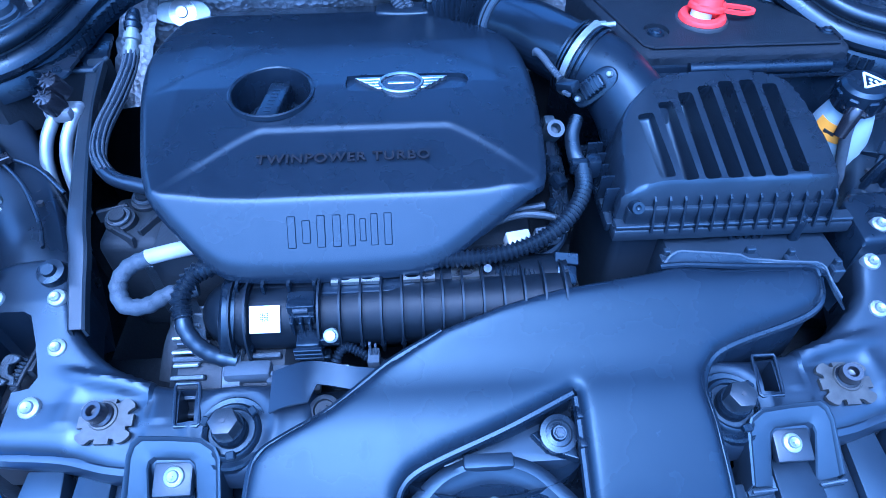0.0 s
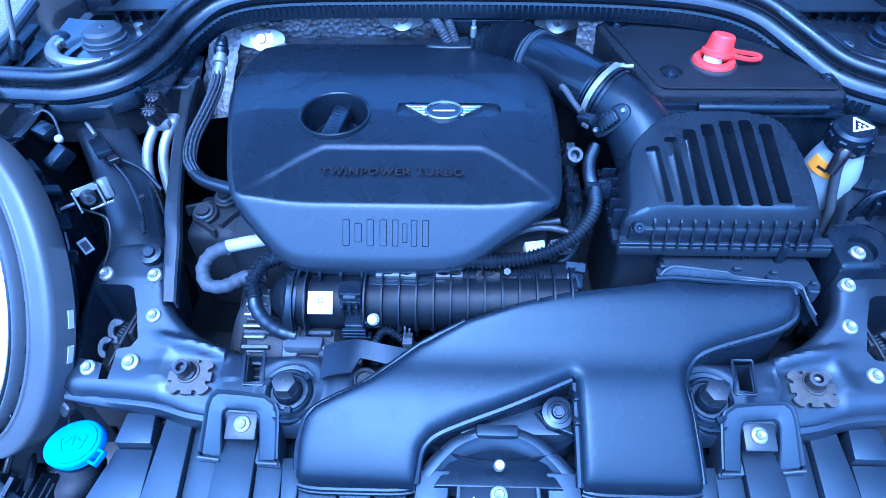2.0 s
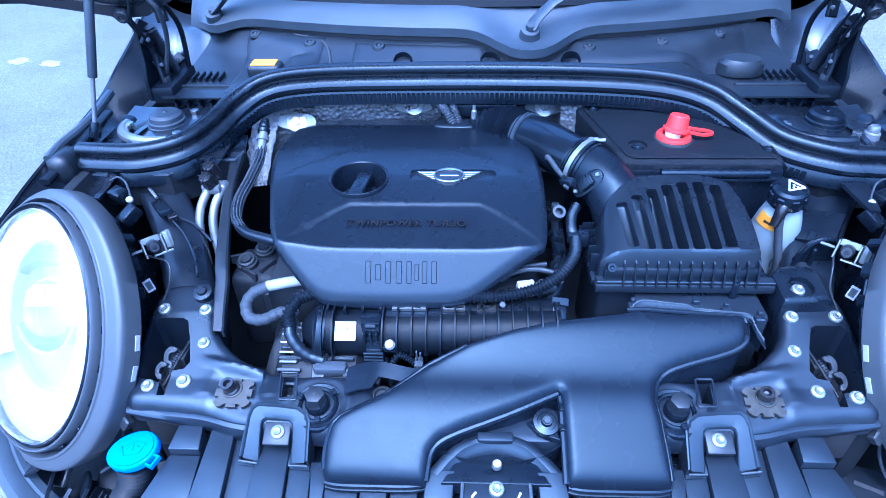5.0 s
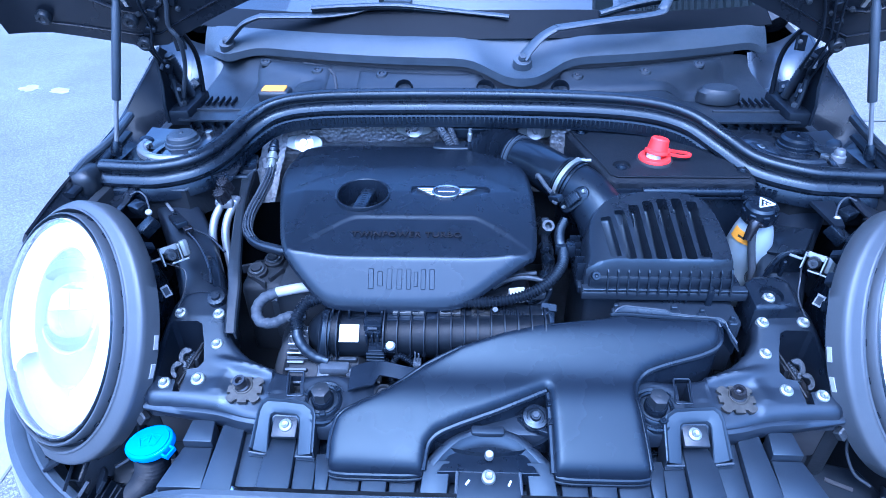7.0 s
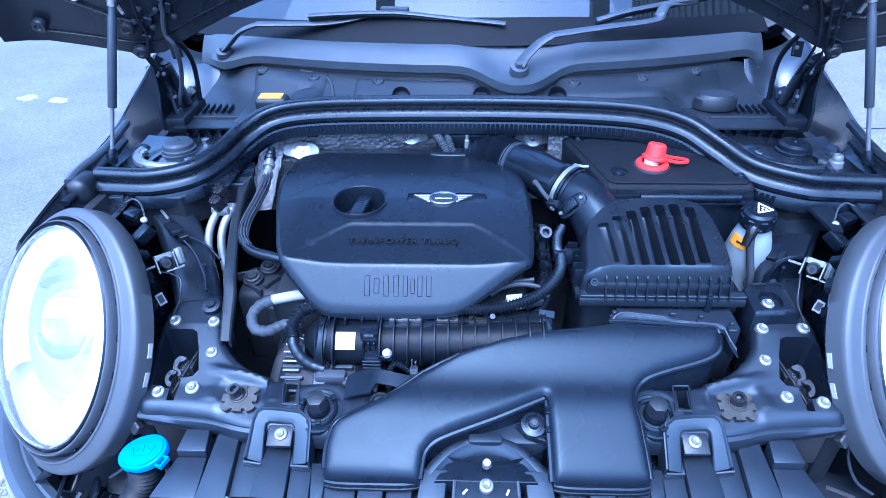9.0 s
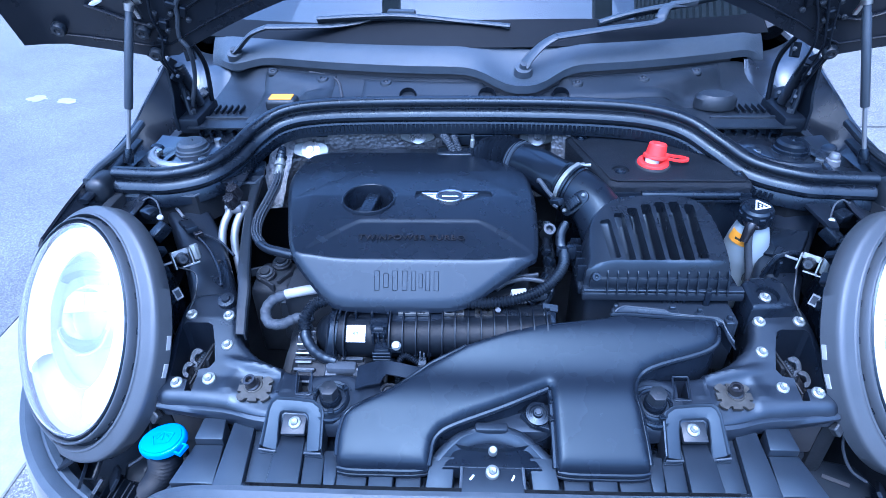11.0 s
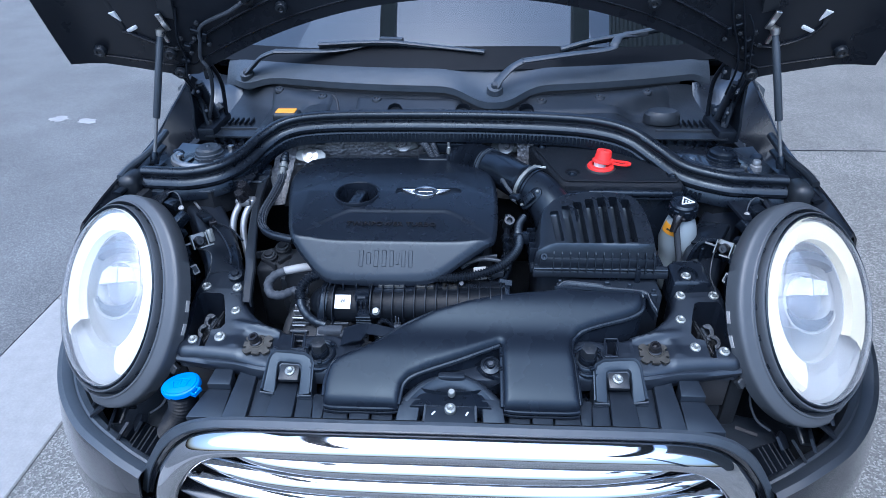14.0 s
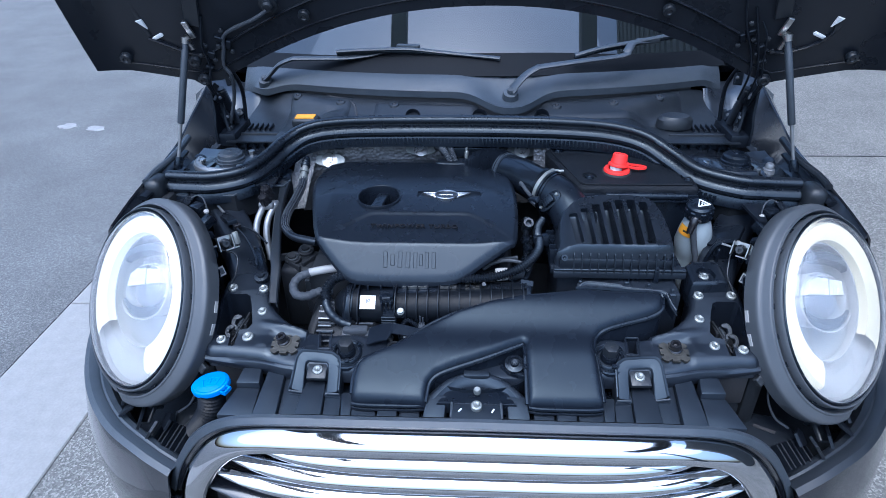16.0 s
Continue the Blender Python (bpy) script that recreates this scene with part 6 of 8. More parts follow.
def cover_height(x, y, d):
    xc = -0.13
    deck = 0.858 - 0.155 * np.maximum(0, 0.345 - y) - 0.10 * np.maximum(0, y - 0.435) - 0.25 * np.maximum(0, y - 0.53)
    deck = deck - 0.16 * np.maximum(0, np.abs(x - xc) - 0.165)
    # trapezoid in front, slightly sunk, its slanting sides run to the corners of the crease
    wedge = np.maximum(0, np.maximum(-0.200 - x, x + 0.022))
    wedge = np.sqrt(wedge ** 2 + 0.0001) - 0.01
    step_line = 0.2885 - 0.88 * wedge
    sunk = np.clip((step_line - y) / 0.011, 0, 1) * np.clip(1.25 - wedge / 0.085, 0, 1)
    z = deck - (0.0029 + 0.040 * np.clip(step_line - y, 0, 1)) * sunk * sunk * (3 - 2 * sunk)
    fascia = 0.8302 + (y - 0.2015) * 1.14
    z = smin(z, fascia, 0.003)
    # bevelled edge all round
    z = z - 0.0050 * np.clip(1 - d / 0.0065, 0, 1.3) ** 1.25
    # raised plateau line behind the hole
    plate = 1 / (1 + np.exp(-(0.432 - 0.25 * np.maximum(0, np.abs(x - xc) - 0.06) ** 1.4 * 6 - y) / 0.004))
    return z + 0.0010 * (plate - 1)


hole_m = aim((-0.198, 0.337, 0.855), (0, 0, 1))
shell = relief(OUT, cover_height, 0.757, M["cover"], 0.002, [
    lathe([(0, 0.05), (0.043, 0.05), (0.0405, 0.0), (0.039, -0.045), (0, -0.045)], 64, hole_m),
    prism(spline([(-0.115, 0.3345), (-0.06, 0.333), (-0.005, 0.334), (0.006, 0.342), (0.006, 0.352), (-0.004, 0.360), (-0.06, 0.361), (-0.115, 0.3605), (-0.121, 0.355), (-0.121, 0.340)], 5, True), 0.853, 0.90)], 40, blur=1, skirt=0.008)
ob = new("shell", shell)
ob.parent = cover
part("hole_rim", lathe([(0.0405, -0.004), (0.0412, 0.0016), (0.0428, 0.0026), (0.0446, 0.0018), (0.0452, -0.003), (0.0405, -0.004)], 64, aim((-0.198, 0.337, 0.8562), (0, -0.05, 1))), M["cover"], cover, "rounded rim of the filler hole")
# oil filler cap in the well
part("oil_cap", lathe([(0, 0.828), (0.028, 0.828), (0.032, 0.824), (0.034, 0.812), (0, 0.812)], 48, Matrix.Translation((-0.198, 0.337, 0))), M["plastic"], cover, "black oil filler cap")
part("cap_grip", box(-0.0112, 0.0112, -0.033, 0.033, 0.822, 0.848, 0.003, 3, m=Matrix.Translation((-0.198, 0.337, 0)) @ Matrix.Rotation(radians(-8), 4, "Z")), M["plastic"], cover, "black finger grip")
for i in range(7):
    part("grip_mark", box(-0.0035, 0.0035, -0.0012, 0.0012, 0.848, 0.8487, 0, m=Matrix.Translation((-0.198, 0.337, 0)) @ Matrix.Rotation(radians(-8), 4, "Z") @ Matrix.Translation((0, -0.022 + i * 0.0065, 0))), M["cover"], cover)
# winged emblem: plain oval with two finned wings
emb = part("emblem", lathe([(0, 0.0045), (0.0165, 0.0045), (0.0175, 0.0035), (0.0175, 0), (0, 0)], 40, Matrix.Translation((-0.0635, 0.344, 0.8535)) @ Matrix.Diagonal((1.22, 1.0, 1, 1))), M["letters"], cover, "winged chrome emblem")
part("emblem_ring", lathe([(0.0165, 0.0048), (0.0172, 0.0064), (0.0188, 0.0066), (0.0198, 0.0052), (0.0198, 0), (0.0165, 0.0)], 44, Matrix.Translation((-0.0635, 0.344, 0.8535)) @ Matrix.Diagonal((1.22, 1.0, 1, 1))), M["emblem"], emb)
part("emblem_bar", box(-0.0775, -0.0495, 0.3420, 0.3460, 0.8575, 0.8588, 0.0005, 1), M["emblem"], emb)
for s in (-1, 1):
    for i in range(4):
        x0, x1 = 0.0205, 0.049 - i * 0.0065
        yy = 0.3535 - i * 0.0058
        part("wing_fin", prism([(-0.0635 + s * a, b) for a, b in ((x0, yy - 0.0022), (x0, yy + 0.0026), (x1, yy + 0.0026), (x1 - 0.005, yy - 0.0022))], 0.8535, 0.8585, 0.0008, 1), M["emblem"], emb)
# raised capitals
tex = bpy.data.curves.new("lettering", "FONT")
tex.body, tex.size, tex.extrude, tex.align_x, tex.space_character = "TWINPOWER TURBO", 0.0145, 0.0012, "CENTER", 1.12
tex.offset = 0.0003
tob = new("tmp_text", tex)
tob.matrix_world = Matrix.Translation((-0.120, 0.2385, 0.8401)) @ Matrix.Rotation(radians(11.5), 4, "X") @ Matrix.Diagonal((1.08, 1, 1, 1))
bpy.context.view_layer.update()
tme = evaluated(tob)
tme.transform(tob.matrix_world)
bpy.data.objects.remove(tob)
tme.materials.clear()
tme.materials.append(M["letters"])
part("lettering", tme, None, cover, "raised gloss black capitals")
# large maker's mark on the slope: plain raised strokes
fm = Matrix.Translation((-0.1265, 0.1800, 0.8057)) @ Matrix.Rotation(radians(48.7), 4, "X")
for x0, x1, h in ((-0.046, -0.038, 1), (-0.0325, -0.0245, 0.72), (-0.019, -0.011, 1), (-0.0045, 0.0035, 1), (0.0095, 0.0165, 1), (0.0205, 0.0265, 0.72), (0.0305, 0.0375, 1), (0.0430, 0.0505, 1)):
    part("mark_stroke", box(x0, x1, -0.0150 * h, 0.0150 * h, -0.004, 0.0009, 0.0008, 1, m=fm), M["cover"], cover)
keep(cover)
# grommet and cable pair at the cover's back edge
g = thing("cable_guide", "black rubber cable guide behind the engine cover", "cable guide", (-0.05, 0.59, 0.82))
tray_bm = prism(spline([(-0.092, 0.548), (-0.055, 0.543), (-0.018, 0.547), (-0.016, 0.560), (-0.019, 0.575), (-0.055, 0.578), (-0.090, 0.576), (-0.094, 0.562)], 4, True), 0.818, 0.848, 0.005, 3)
part("tray", tray_bm, M["rubber"], g)
part("cable", corrugated([(-0.060, 0.560, 0.842), (-0.074, 0.572, 0.862), (-0.086, 0.592, 0.868), (-0.096, 0.612, 0.860)], 0.0075, 0.0042, 0.0007, 14), M["tape"], g)
part("cable", corrugated([(-0.050, 0.562, 0.842), (-0.060, 0.578, 0.862), (-0.066, 0.597, 0.866), (-0.072, 0.615, 0.858)], 0.0065, 0.0042, 0.0007, 14), M["tape"], g)
part("stud", lathe([(0, 0.030), (0.0028, 0.030), (0.0028, 0.022), (0.0045, 0.020), (0.0045, 0.006), (0.003, 0.004), (0.003, -0.014), (0, -0.014)], 12, Matrix.Translation((-0.026, 0.560, 0.850))), M["bolt"], g, "bright threaded stud")
keep(g)
g.location = (g.location[0], g.location[1] - 0.027, g.location[2] + 0.003)

# engine block under the cover
eng = thing("engine_block", "dark cast engine block below its cover", "engine", (-0.12, 0.36, 0.3))
part("block", box(-0.33, 0.07, 0.20, 0.60, 0.30, 0.757, 0.02), M["dark"], eng)
part("sump", box(-0.30, 0.30, 0.22, 0.55, 0.20, 0.32, 0.03), M["dark"], eng)
part("gearbox", box(0.07, 0.40, 0.22, 0.52, 0.30, 0.60, 0.03), M["dark"], eng)
part("side_casting", box(-0.392, -0.322, 0.235, 0.315, 0.60, 0.744, 0.012, 3), M["dark"], eng, "grey cast casing with bolt bosses")
for x, y in ((-0.371, 0.268), (-0.352, 0.300)):
    part("boss", lathe([(0, 0.012), (0.008, 0.012), (0.009, 0.006), (0.016, 0.004), (0.017, -0.01), (0, -0.01)], 20, aim((x, y, 0.748), (0, -0.2, 1))), M["dark"], eng)
    part("boss_ring", lathe([(0.0085, 0.0085), (0.0095, 0.0095), (0.0125, 0.0090), (0.0132, 0.0075), (0.0085, 0.0065), (0.0085, 0.0085)], 24, aim((x, y, 0.748), (0, -0.2, 1))), M["alu"], eng)
for x, y, a in ((-0.385, 0.285, 20), (-0.362, 0.246, -35), (-0.338, 0.262, 60)):
    part("casting_web", prism([(-0.016, -0.003), (0.016, -0.002), (0.016, 0.002), (-0.016, 0.003)], -0.008, 0.006, 0.0015, 1, pose(x, y, 0.746, -8, 0, a)), M["dark"], eng)
part("casting_rib", box(-0.335, -0.27, 0.205, 0.230, 0.66, 0.740, 0.006), M["alu"], eng)
keep(eng)

# ---- intake manifold with ribs ----
man = thing("intake_manifold", "black ribbed plastic intake manifold with a white label", "manifold", (-0.08, 0.15, 0.7))
path = spline([(-0.240, 0.150, 0.722), (-0.20, 0.148, 0.724), (-0.10, 0.145, 0.728), (0.0, 0.143, 0.732), (0.09, 0.142, 0.735)], 6)
part("tube", sweep(path, 0.0325, 24), M["manifold"], man)
part("runner_cover", sweep([Vector(q) + Vector((0, 0.020, 0.012)) for q in path], 0.026, 20, flat=0.8), M["manifold"], man)
part("top_rail", box(-0.145, 0.055, 0.142, 0.158, 0.750, 0.7615, 0.002), M["cover"], man)
part("end_elbow", sweep(spline([(-0.2145, 0.150, 0.7255), (-0.2265, 0.151, 0.7255), (-0.235, 0.158, 0.718), (-0.237, 0.168, 0.702)], 6), lambda r: 0.036 - 0.12 * r, 24), M["manifold"], man, "rounded black end of the manifold")
for x, z in ((-0.226, 0.708), (-0.208, 0.704)):
    part("dimple_boss", lathe([(0, 0.004), (0.0035, 0.004), (0.0045, 0.0), (0.0045, -0.006), (0, -0.006)], 14, aim((x, 0.118, z), (0, -0.8, 0.5))), M["plastic"], man)
part("plug_block", box(-0.176, -0.150, 0.126, 0.146, 0.752, 0.763, 0.002), M["plastic"], man)
part("plug_block", box(-0.165, -0.140, 0.104, 0.116, 0.690, 0.712, 0.003), M["plastic"], man)
part("plug_latch", box(-0.170, -0.156, 0.123, 0.127, 0.757, 0.761, 0.001), M["tape"], man)
part("plug_latch", box(-0.160, -0.146, 0.101, 0.105, 0.708, 0.716, 0.001), M["tape"], man)
part("end_flange", lathe([(0, 0.012), (0.034, 0.010), (0.041, 0.007), (0.041, -0.004), (0, -0.004)], 32, aim((-0.238, 0.150, 0.722), (-0.95, -0.1, 0.2))), M["plastic"], man)
for i, x in enumerate((-0.229, -0.2145, -0.184, -0.166, -0.147, -0.128, -0.1085, -0.0893, -0.070, -0.051, -0.032, -0.013, 0.006, 0.025, 0.044, 0.063, 0.082)):
    r = 0.044 if i < 5 else 0.0405
    if i in (2, 3):
        continue
    part("rib", lathe([(0.028, -0.0014), (r, -0.0010), (r, 0.0010), (0.028, 0.0014), (0.028, -0.0014)], 30, Matrix.Translation((x, 0.1462 - 0.014 * (x + 0.1), 0.7275 + 0.039 * (x + 0.11))) @ Matrix.Rotation(radians(90), 4, "Y")), M["matt"], man)
    part("boss", lathe([(0, 0.003), (0.003, 0.003), (0.003, -0.003), (0, -0.003)], 10, aim((x, 0.112, 0.722), (0, -1, 0.3))), M["plastic"], man)
for i in range(5):
    part("brace", box(-0.225 + i * 0.024, -0.222 + i * 0.024, 0.148, 0.178, 0.742, 0.768, 0), M["plastic"], man)
lab = part("label", box(-0.014, 0.014, -0.0125, 0.0125, 0, 0.0008, 0, m=aim((-0.197, 0.1245, 0.7495), (0, -0.62, 0.78))), M["white"], man, "white barcode label")
for i in range(5):
    for j in range(5):
        if (i * 7 + j * 5 + i * j) % 3:
            part("code_mark", box(-0.004 + i * 0.0016, -0.0028 + i * 0.0016, -0.002 + j * 0.0016, -0.0008 + j * 0.0016, 0.0008, 0.0012, 0, m=aim((-0.197, 0.1245, 0.7495), (0, -0.62, 0.78))), M["ink"], lab)
# sensor and solenoid beside the label
part("sensor", join(box(-0.174, -0.150, 0.120, 0.142, 0.742, 0.756, 0.002), box(-0.168, -0.146, 0.098, 0.120, 0.722, 0.742, 0.003), box(-0.166, -0.152, 0.088, 0.10, 0.695, 0.722, 0.003), box(-0.178, -0.147, 0.138, 0.146, 0.750, 0.758, 0.002), box(-0.150, -0.128, 0.104, 0.116, 0.730, 0.740, 0.003)), M["gloss"], man)
for i in range(3):
    part("sensor_rib", box(-0.172 + i * 0.008, -0.169 + i * 0.008, 0.113, 0.121, 0.738, 0.756, 0.0006, 1), M["plastic"], man)
    part("sensor_rib", box(-0.170, -0.144, 0.0945, 0.0985, 0.724 + i * 0.006, 0.727 + i * 0.006, 0.0006, 1), M["plastic"], man)
part("sensor_bolt", lathe([(0, 0.008), (0.005, 0.008), (0.0052, 0.004), (0.0068, 0.003), (0.0072, -0.006), (0, -0.006)], 18, aim((-0.136, 0.108, 0.742), (0, -0.6, 0.8))), M["bolt"], man)
keep(man)
bar = thing("fuel_rail_bracket", "flat dark steel bracket with slots under the cover", "bracket", (-0.05, 0.175, 0.76))
for x0, x1 in ((-0.136, -0.089), (-0.068, -0.038), (-0.022, 0.004)):
    me = relief([(x0, 0.1505), (x1, 0.1505), (x1, 0.176), (x0, 0.176)], lambda x, y, d: 0.7665 + 0 * x, 0.7625, M["steel"], 0.004,
                [prism([((x0 + x1) / 2 + (i - 0.5) * (x1 - x0) * 0.45 + 0.0045 * math.cos(a) * 1.6, 0.1565 + 0.0035 * math.sin(a)) for a in np.linspace(0, 2 * math.pi, 12, endpoint=False)], 0.7, 0.8) for i in ((0, 1) if x1 - x0 > 0.03 else (0.5,))])
    o = new("tab", me)
    o.parent = bar
keep(bar)

# ---- alternator ----
alt = thing("alternator", "grey finned alternator with a black connector", "alternator", (-0.235, 0.12, 0.62))
m = Matrix.Translation((-0.235, 0.122, 0.650)) @ Matrix.Rotation(radians(90), 4, "Y")
part("body", lathe([(0, -0.065), (0.045, -0.062), (0.058, -0.05), (0.060, 0.0), (0.058, 0.05), (0.045, 0.062), (0, 0.065)], 32, m), M["dark"], alt)
for i in range(9):
    a = radians(100 + i * 16)
    for z in (-0.038, 0.032):
        part("fin", box(-0.016, 0.016, -0.0025, 0.0025, 0.050, 0.066, 0.001, 1, m=Matrix.Translation((-0.235 + z, 0.122, 0.650)) @ Matrix.Rotation(radians(75 - i * 16), 4, "X")), M["alu"], alt)
part("band", lathe([(0.061, -0.008), (0.064, -0.006), (0.064, 0.010), (0.061, 0.012), (0.061, -0.008)], 32, m), M["alu"], alt)
part("code", box(-0.009, 0.009, -0.009, 0.009, 0, 0.001, 0, m=aim((-0.241, 0.083, 0.683), (0, -0.65, 0.75))), M["white"], alt)
part("terminal", join(box(-0.20, -0.165, 0.084, 0.104, 0.694, 0.706, 0.003), box(-0.24, -0.195, 0.088, 0.106, 0.696, 0.714, 0.005)), M["tape"], alt)
part("stud_nut", join(hexagon(0.0075, 0.0, 0.008, aim((-0.180, 0.088, 0.702), (0, -0.6, 0.8))), lathe([(0, 0.014), (0.0035, 0.014), (0.0035, 0), (0, 0)], 12, aim((-0.180, 0.088, 0.702), (0, -0.6, 0.8)))), M["steel"], alt)
part("lug", box(-0.193, -0.150, 0.078, 0.098, 0.690, 0.698, 0.002), M["steel"], alt)
for i in range(11):
    a = radians(60 + i * 18)
    q = Vector((-0.276, 0.140 + 0.034 * math.cos(a), 0.690 + 0.034 * math.sin(a)))
    part("vent_fin", box(-0.012, 0.012, -0.0016, 0.0016, -0.009, 0.009, 0.0008, 1, m=Matrix.Translation(q) @ Matrix.Rotation(a - math.pi / 2, 4, "X")), M["pipe"], alt, "bare aluminium vent fin")
for x, y, z, w in ((-0.262, 0.112, 0.688, 0.012), (-0.246, 0.104, 0.676, 0.010), (-0.276, 0.108, 0.668, 0.009), (-0.225, 0.098, 0.672, 0.012)):
    part("casting_boss", join(box(x - w, x + w, y - 0.008, y + 0.010, z - 0.007, z + 0.007, 0.002), hexagon(0.0045, 0.0, 0.006, aim((x, y - 0.008, z), (0, -0.8, 0.5)))), M["alu"], alt)
part("guard", lathe([(0.03, 0), (0.044, 0), (0.044, 0.012), (0.03, 0.012), (0.03, 0)], 24, aim((-0.285, 0.150, 0.690), (-0.8, -0.4, 0.4))), M["alu"], alt)
keep(alt)

# ---- hoses and looms ----
def hose(name, label, bm, mat, at, cat="hose", group=""):
    o = mesh_thing(name, bm, mat, label, cat, "", group)
    return o


hose("loom_hose", "black corrugated loom hose curling to the alternator", corrugated([(-0.222, 0.186, 0.772), (-0.244, 0.171, 0.7755), (-0.265, 0.165, 0.770), (-0.277, 0.149, 0.757), (-0.2745, 0.132, 0.746)], 0.0088, 0.0056, 0.0013, 16), M["rubber"], 0)
hose("loom_sleeve", "dark taped cable sleeve at the alternator", corrugated([(-0.275, 0.136, 0.748), (-0.272, 0.124, 0.740), (-0.262, 0.114, 0.728), (-0.247, 0.109, 0.717), (-0.228, 0.106, 0.711)], 0.0080, 0.0120, 0.0003, 14), M["rubber"], 0, "cable")
hose("loom_hose", "black corrugated loom hose along the engine cover", corrugated([(-0.05, 0.172, 0.772), (-0.022, 0.166, 0.775), (0.025, 0.166, 0.780), (0.065, 0.177, 0.786), (0.095, 0.198, 0.794), (0.113, 0.226, 0.802), (0.118, 0.255, 0.806)], 0.0074, 0.0050, 0.0014, 16), M["rubber"], 0)
hose("loom_hose", "thin black corrugated hose beside the intake pipe", corrugated([(0.118, 0.255, 0.806), (0.117, 0.285, 0.800), (0.121, 0.320, 0.80), (0.132, 0.35, 0.80)], 0.0068, 0.0040, 0.0013, 14), M["rubber"], 0)
mesh_thing("loom_clip", join(box(0.122, 0.136, 0.250, 0.266, 0.796, 0.818, 0.003), box(0.106, 0.124, 0.254, 0.263, 0.798, 0.815, 0.003)), M["plastic"], "grey plastic clip holding the loom", "clip")
coolant = thing("coolant_hose", "grey taped coolant hose bent in a tight loop", "hose", (-0.30, 0.18, 0.74))
part("upper_run", sweep(spline([(-0.262, 0.203, 0.772), (-0.290, 0.198, 0.770), (-0.318, 0.195, 0.765)], 5), 0.0078, 14), M["beige"], coolant, "pale wrapped upper run")
part("bend", corrugated([(-0.316, 0.195, 0.765), (-0.336, 0.190, 0.758), (-0.345, 0.175, 0.750), (-0.337, 0.156, 0.742), (-0.318, 0.156, 0.738), (-0.298, 0.170, 0.738), (-0.272, 0.176, 0.738)], 0.0082, 0.011, 0.0006, 14), M["tape"], coolant)
part("stub", sweep([Vector((-0.266, 0.2035, 0.772)), Vector((-0.235, 0.210, 0.772))], 0.008, 12), M["steel"], coolant)
keep(coolant)
hose("dip_strip", "thin grey bracket strip beside the alternator", sweep(spline([(-0.292, 0.175, 0.71), (-0.306, 0.15, 0.69), (-0.315, 0.12, 0.66)], 5), 0.008, 8, flat=0.25), M["dark"], 0, "bracket")
small = thing("sensor_loom", "thin corrugated sensor cable on a clip", "cable", (-0.10, 0.10, 0.71))
part("cable", corrugated([(-0.135, 0.085, 0.690), (-0.135, 0.098, 0.712), (-0.126, 0.108, 0.722), (-0.112, 0.105, 0.718), (-0.098, 0.098, 0.712), (-0.075, 0.094, 0.708), (-0.05, 0.10, 0.708)], 0.0045, 0.0035, 0.0008, 10), M["rubber"], small)
part("clip", join(box(-0.104, -0.093, 0.090, 0.106, 0.706, 0.722, 0.001), box(-0.102, -0.100, 0.098, 0.102, 0.72, 0.738, 0), box(-0.097, -0.095, 0.098, 0.102, 0.72, 0.735, 0)), M["tape"], small)
for z in (0.700, 0.712):
    part("tab", box(-0.132, -0.122, 0.088, 0.094, z - 0.003, z + 0.003, 0.001), M["white"], small)
keep(small)
tray = thing("duct_bracket", "grey plastic duct bracket with a bolted foot", "bracket", (-0.14, 0.06, 0.70))
part("wing", surface([[(-0.190 + u * 0.105, 0.085 - v * 0.020 + 0.004 * math.sin(u * 6) - (0.018 * v if u < 0.35 else 0.0), 0.7225 + 0.010 * math.sin(math.pi * u) - 0.006 * v) for u in np.linspace(0, 1, 16)] for v in np.linspace(0, 1, 4)], 0.003), M["cover"], tray)
part("foot", prism([(-0.178, 0.028), (-0.12, 0.035), (-0.112, 0.062), (-0.15, 0.075), (-0.172, 0.066)], 0.690, 0.700, 0.003), M["gloss"], tray)
part("bushing", lathe([(0, 0.006), (0.004, 0.006), (0.005, 0.002), (0.009, 0.002), (0.010, 0.005), (0.014, 0.004), (0.015, -0.004), (0, -0.004)], 24, aim((-0.143, 0.054, 0.702), (0, -0.3, 0.95))), M["dark"], tray)
keep(tray)

# ---- air intake duct ----
DUCT = [(-0.203, -0.046), (-0.2035, -0.02), (-0.199, 0.004), (-0.190, 0.015), (-0.170, 0.0255), (-0.135, 0.043), (-0.086, 0.078), (-0.034, 0.1025), (0.021, 0.120), (0.077, 0.133), (0.121, 0.139), (0.160, 0.144), (0.189, 0.150),
        (0.241, 0.145), (0.322, 0.143), (0.326, 0.135), (0.322, 0.115), (0.311, 0.105), (0.289, 0.0965), (0.237, 0.083), (0.212, 0.073), (0.199, 0.058), (0.1955, 0.040), (0.199, 0.012), (0.2025, -0.046),
        (0.1995, -0.0515), (0.086, -0.0525), (0.0825, -0.049), (0.081, 0.046), (0.0785, 0.0485), (0.021, 0.024), (-0.040, 0.0025), (-0.066, -0.009), (-0.0775, -0.022), (-0.082, -0.051), (-0.086, -0.0545), (-0.198, -0.0515)]


def duct_height(x, y, d):
    base = sum(np.interp(y + o, [-0.08, -0.06, -0.04, -0.02, 0.03, 0.07, 0.12, 0.15, 0.18], [0.666, 0.680, 0.693, 0.7035, 0.7265, 0.7345, 0.7645, 0.771, 0.777]) for o in np.linspace(-0.015, 0.015, 7)) / 7
    return base - 0.002 + 0.006 * (1 - np.exp(-d / 0.0028))


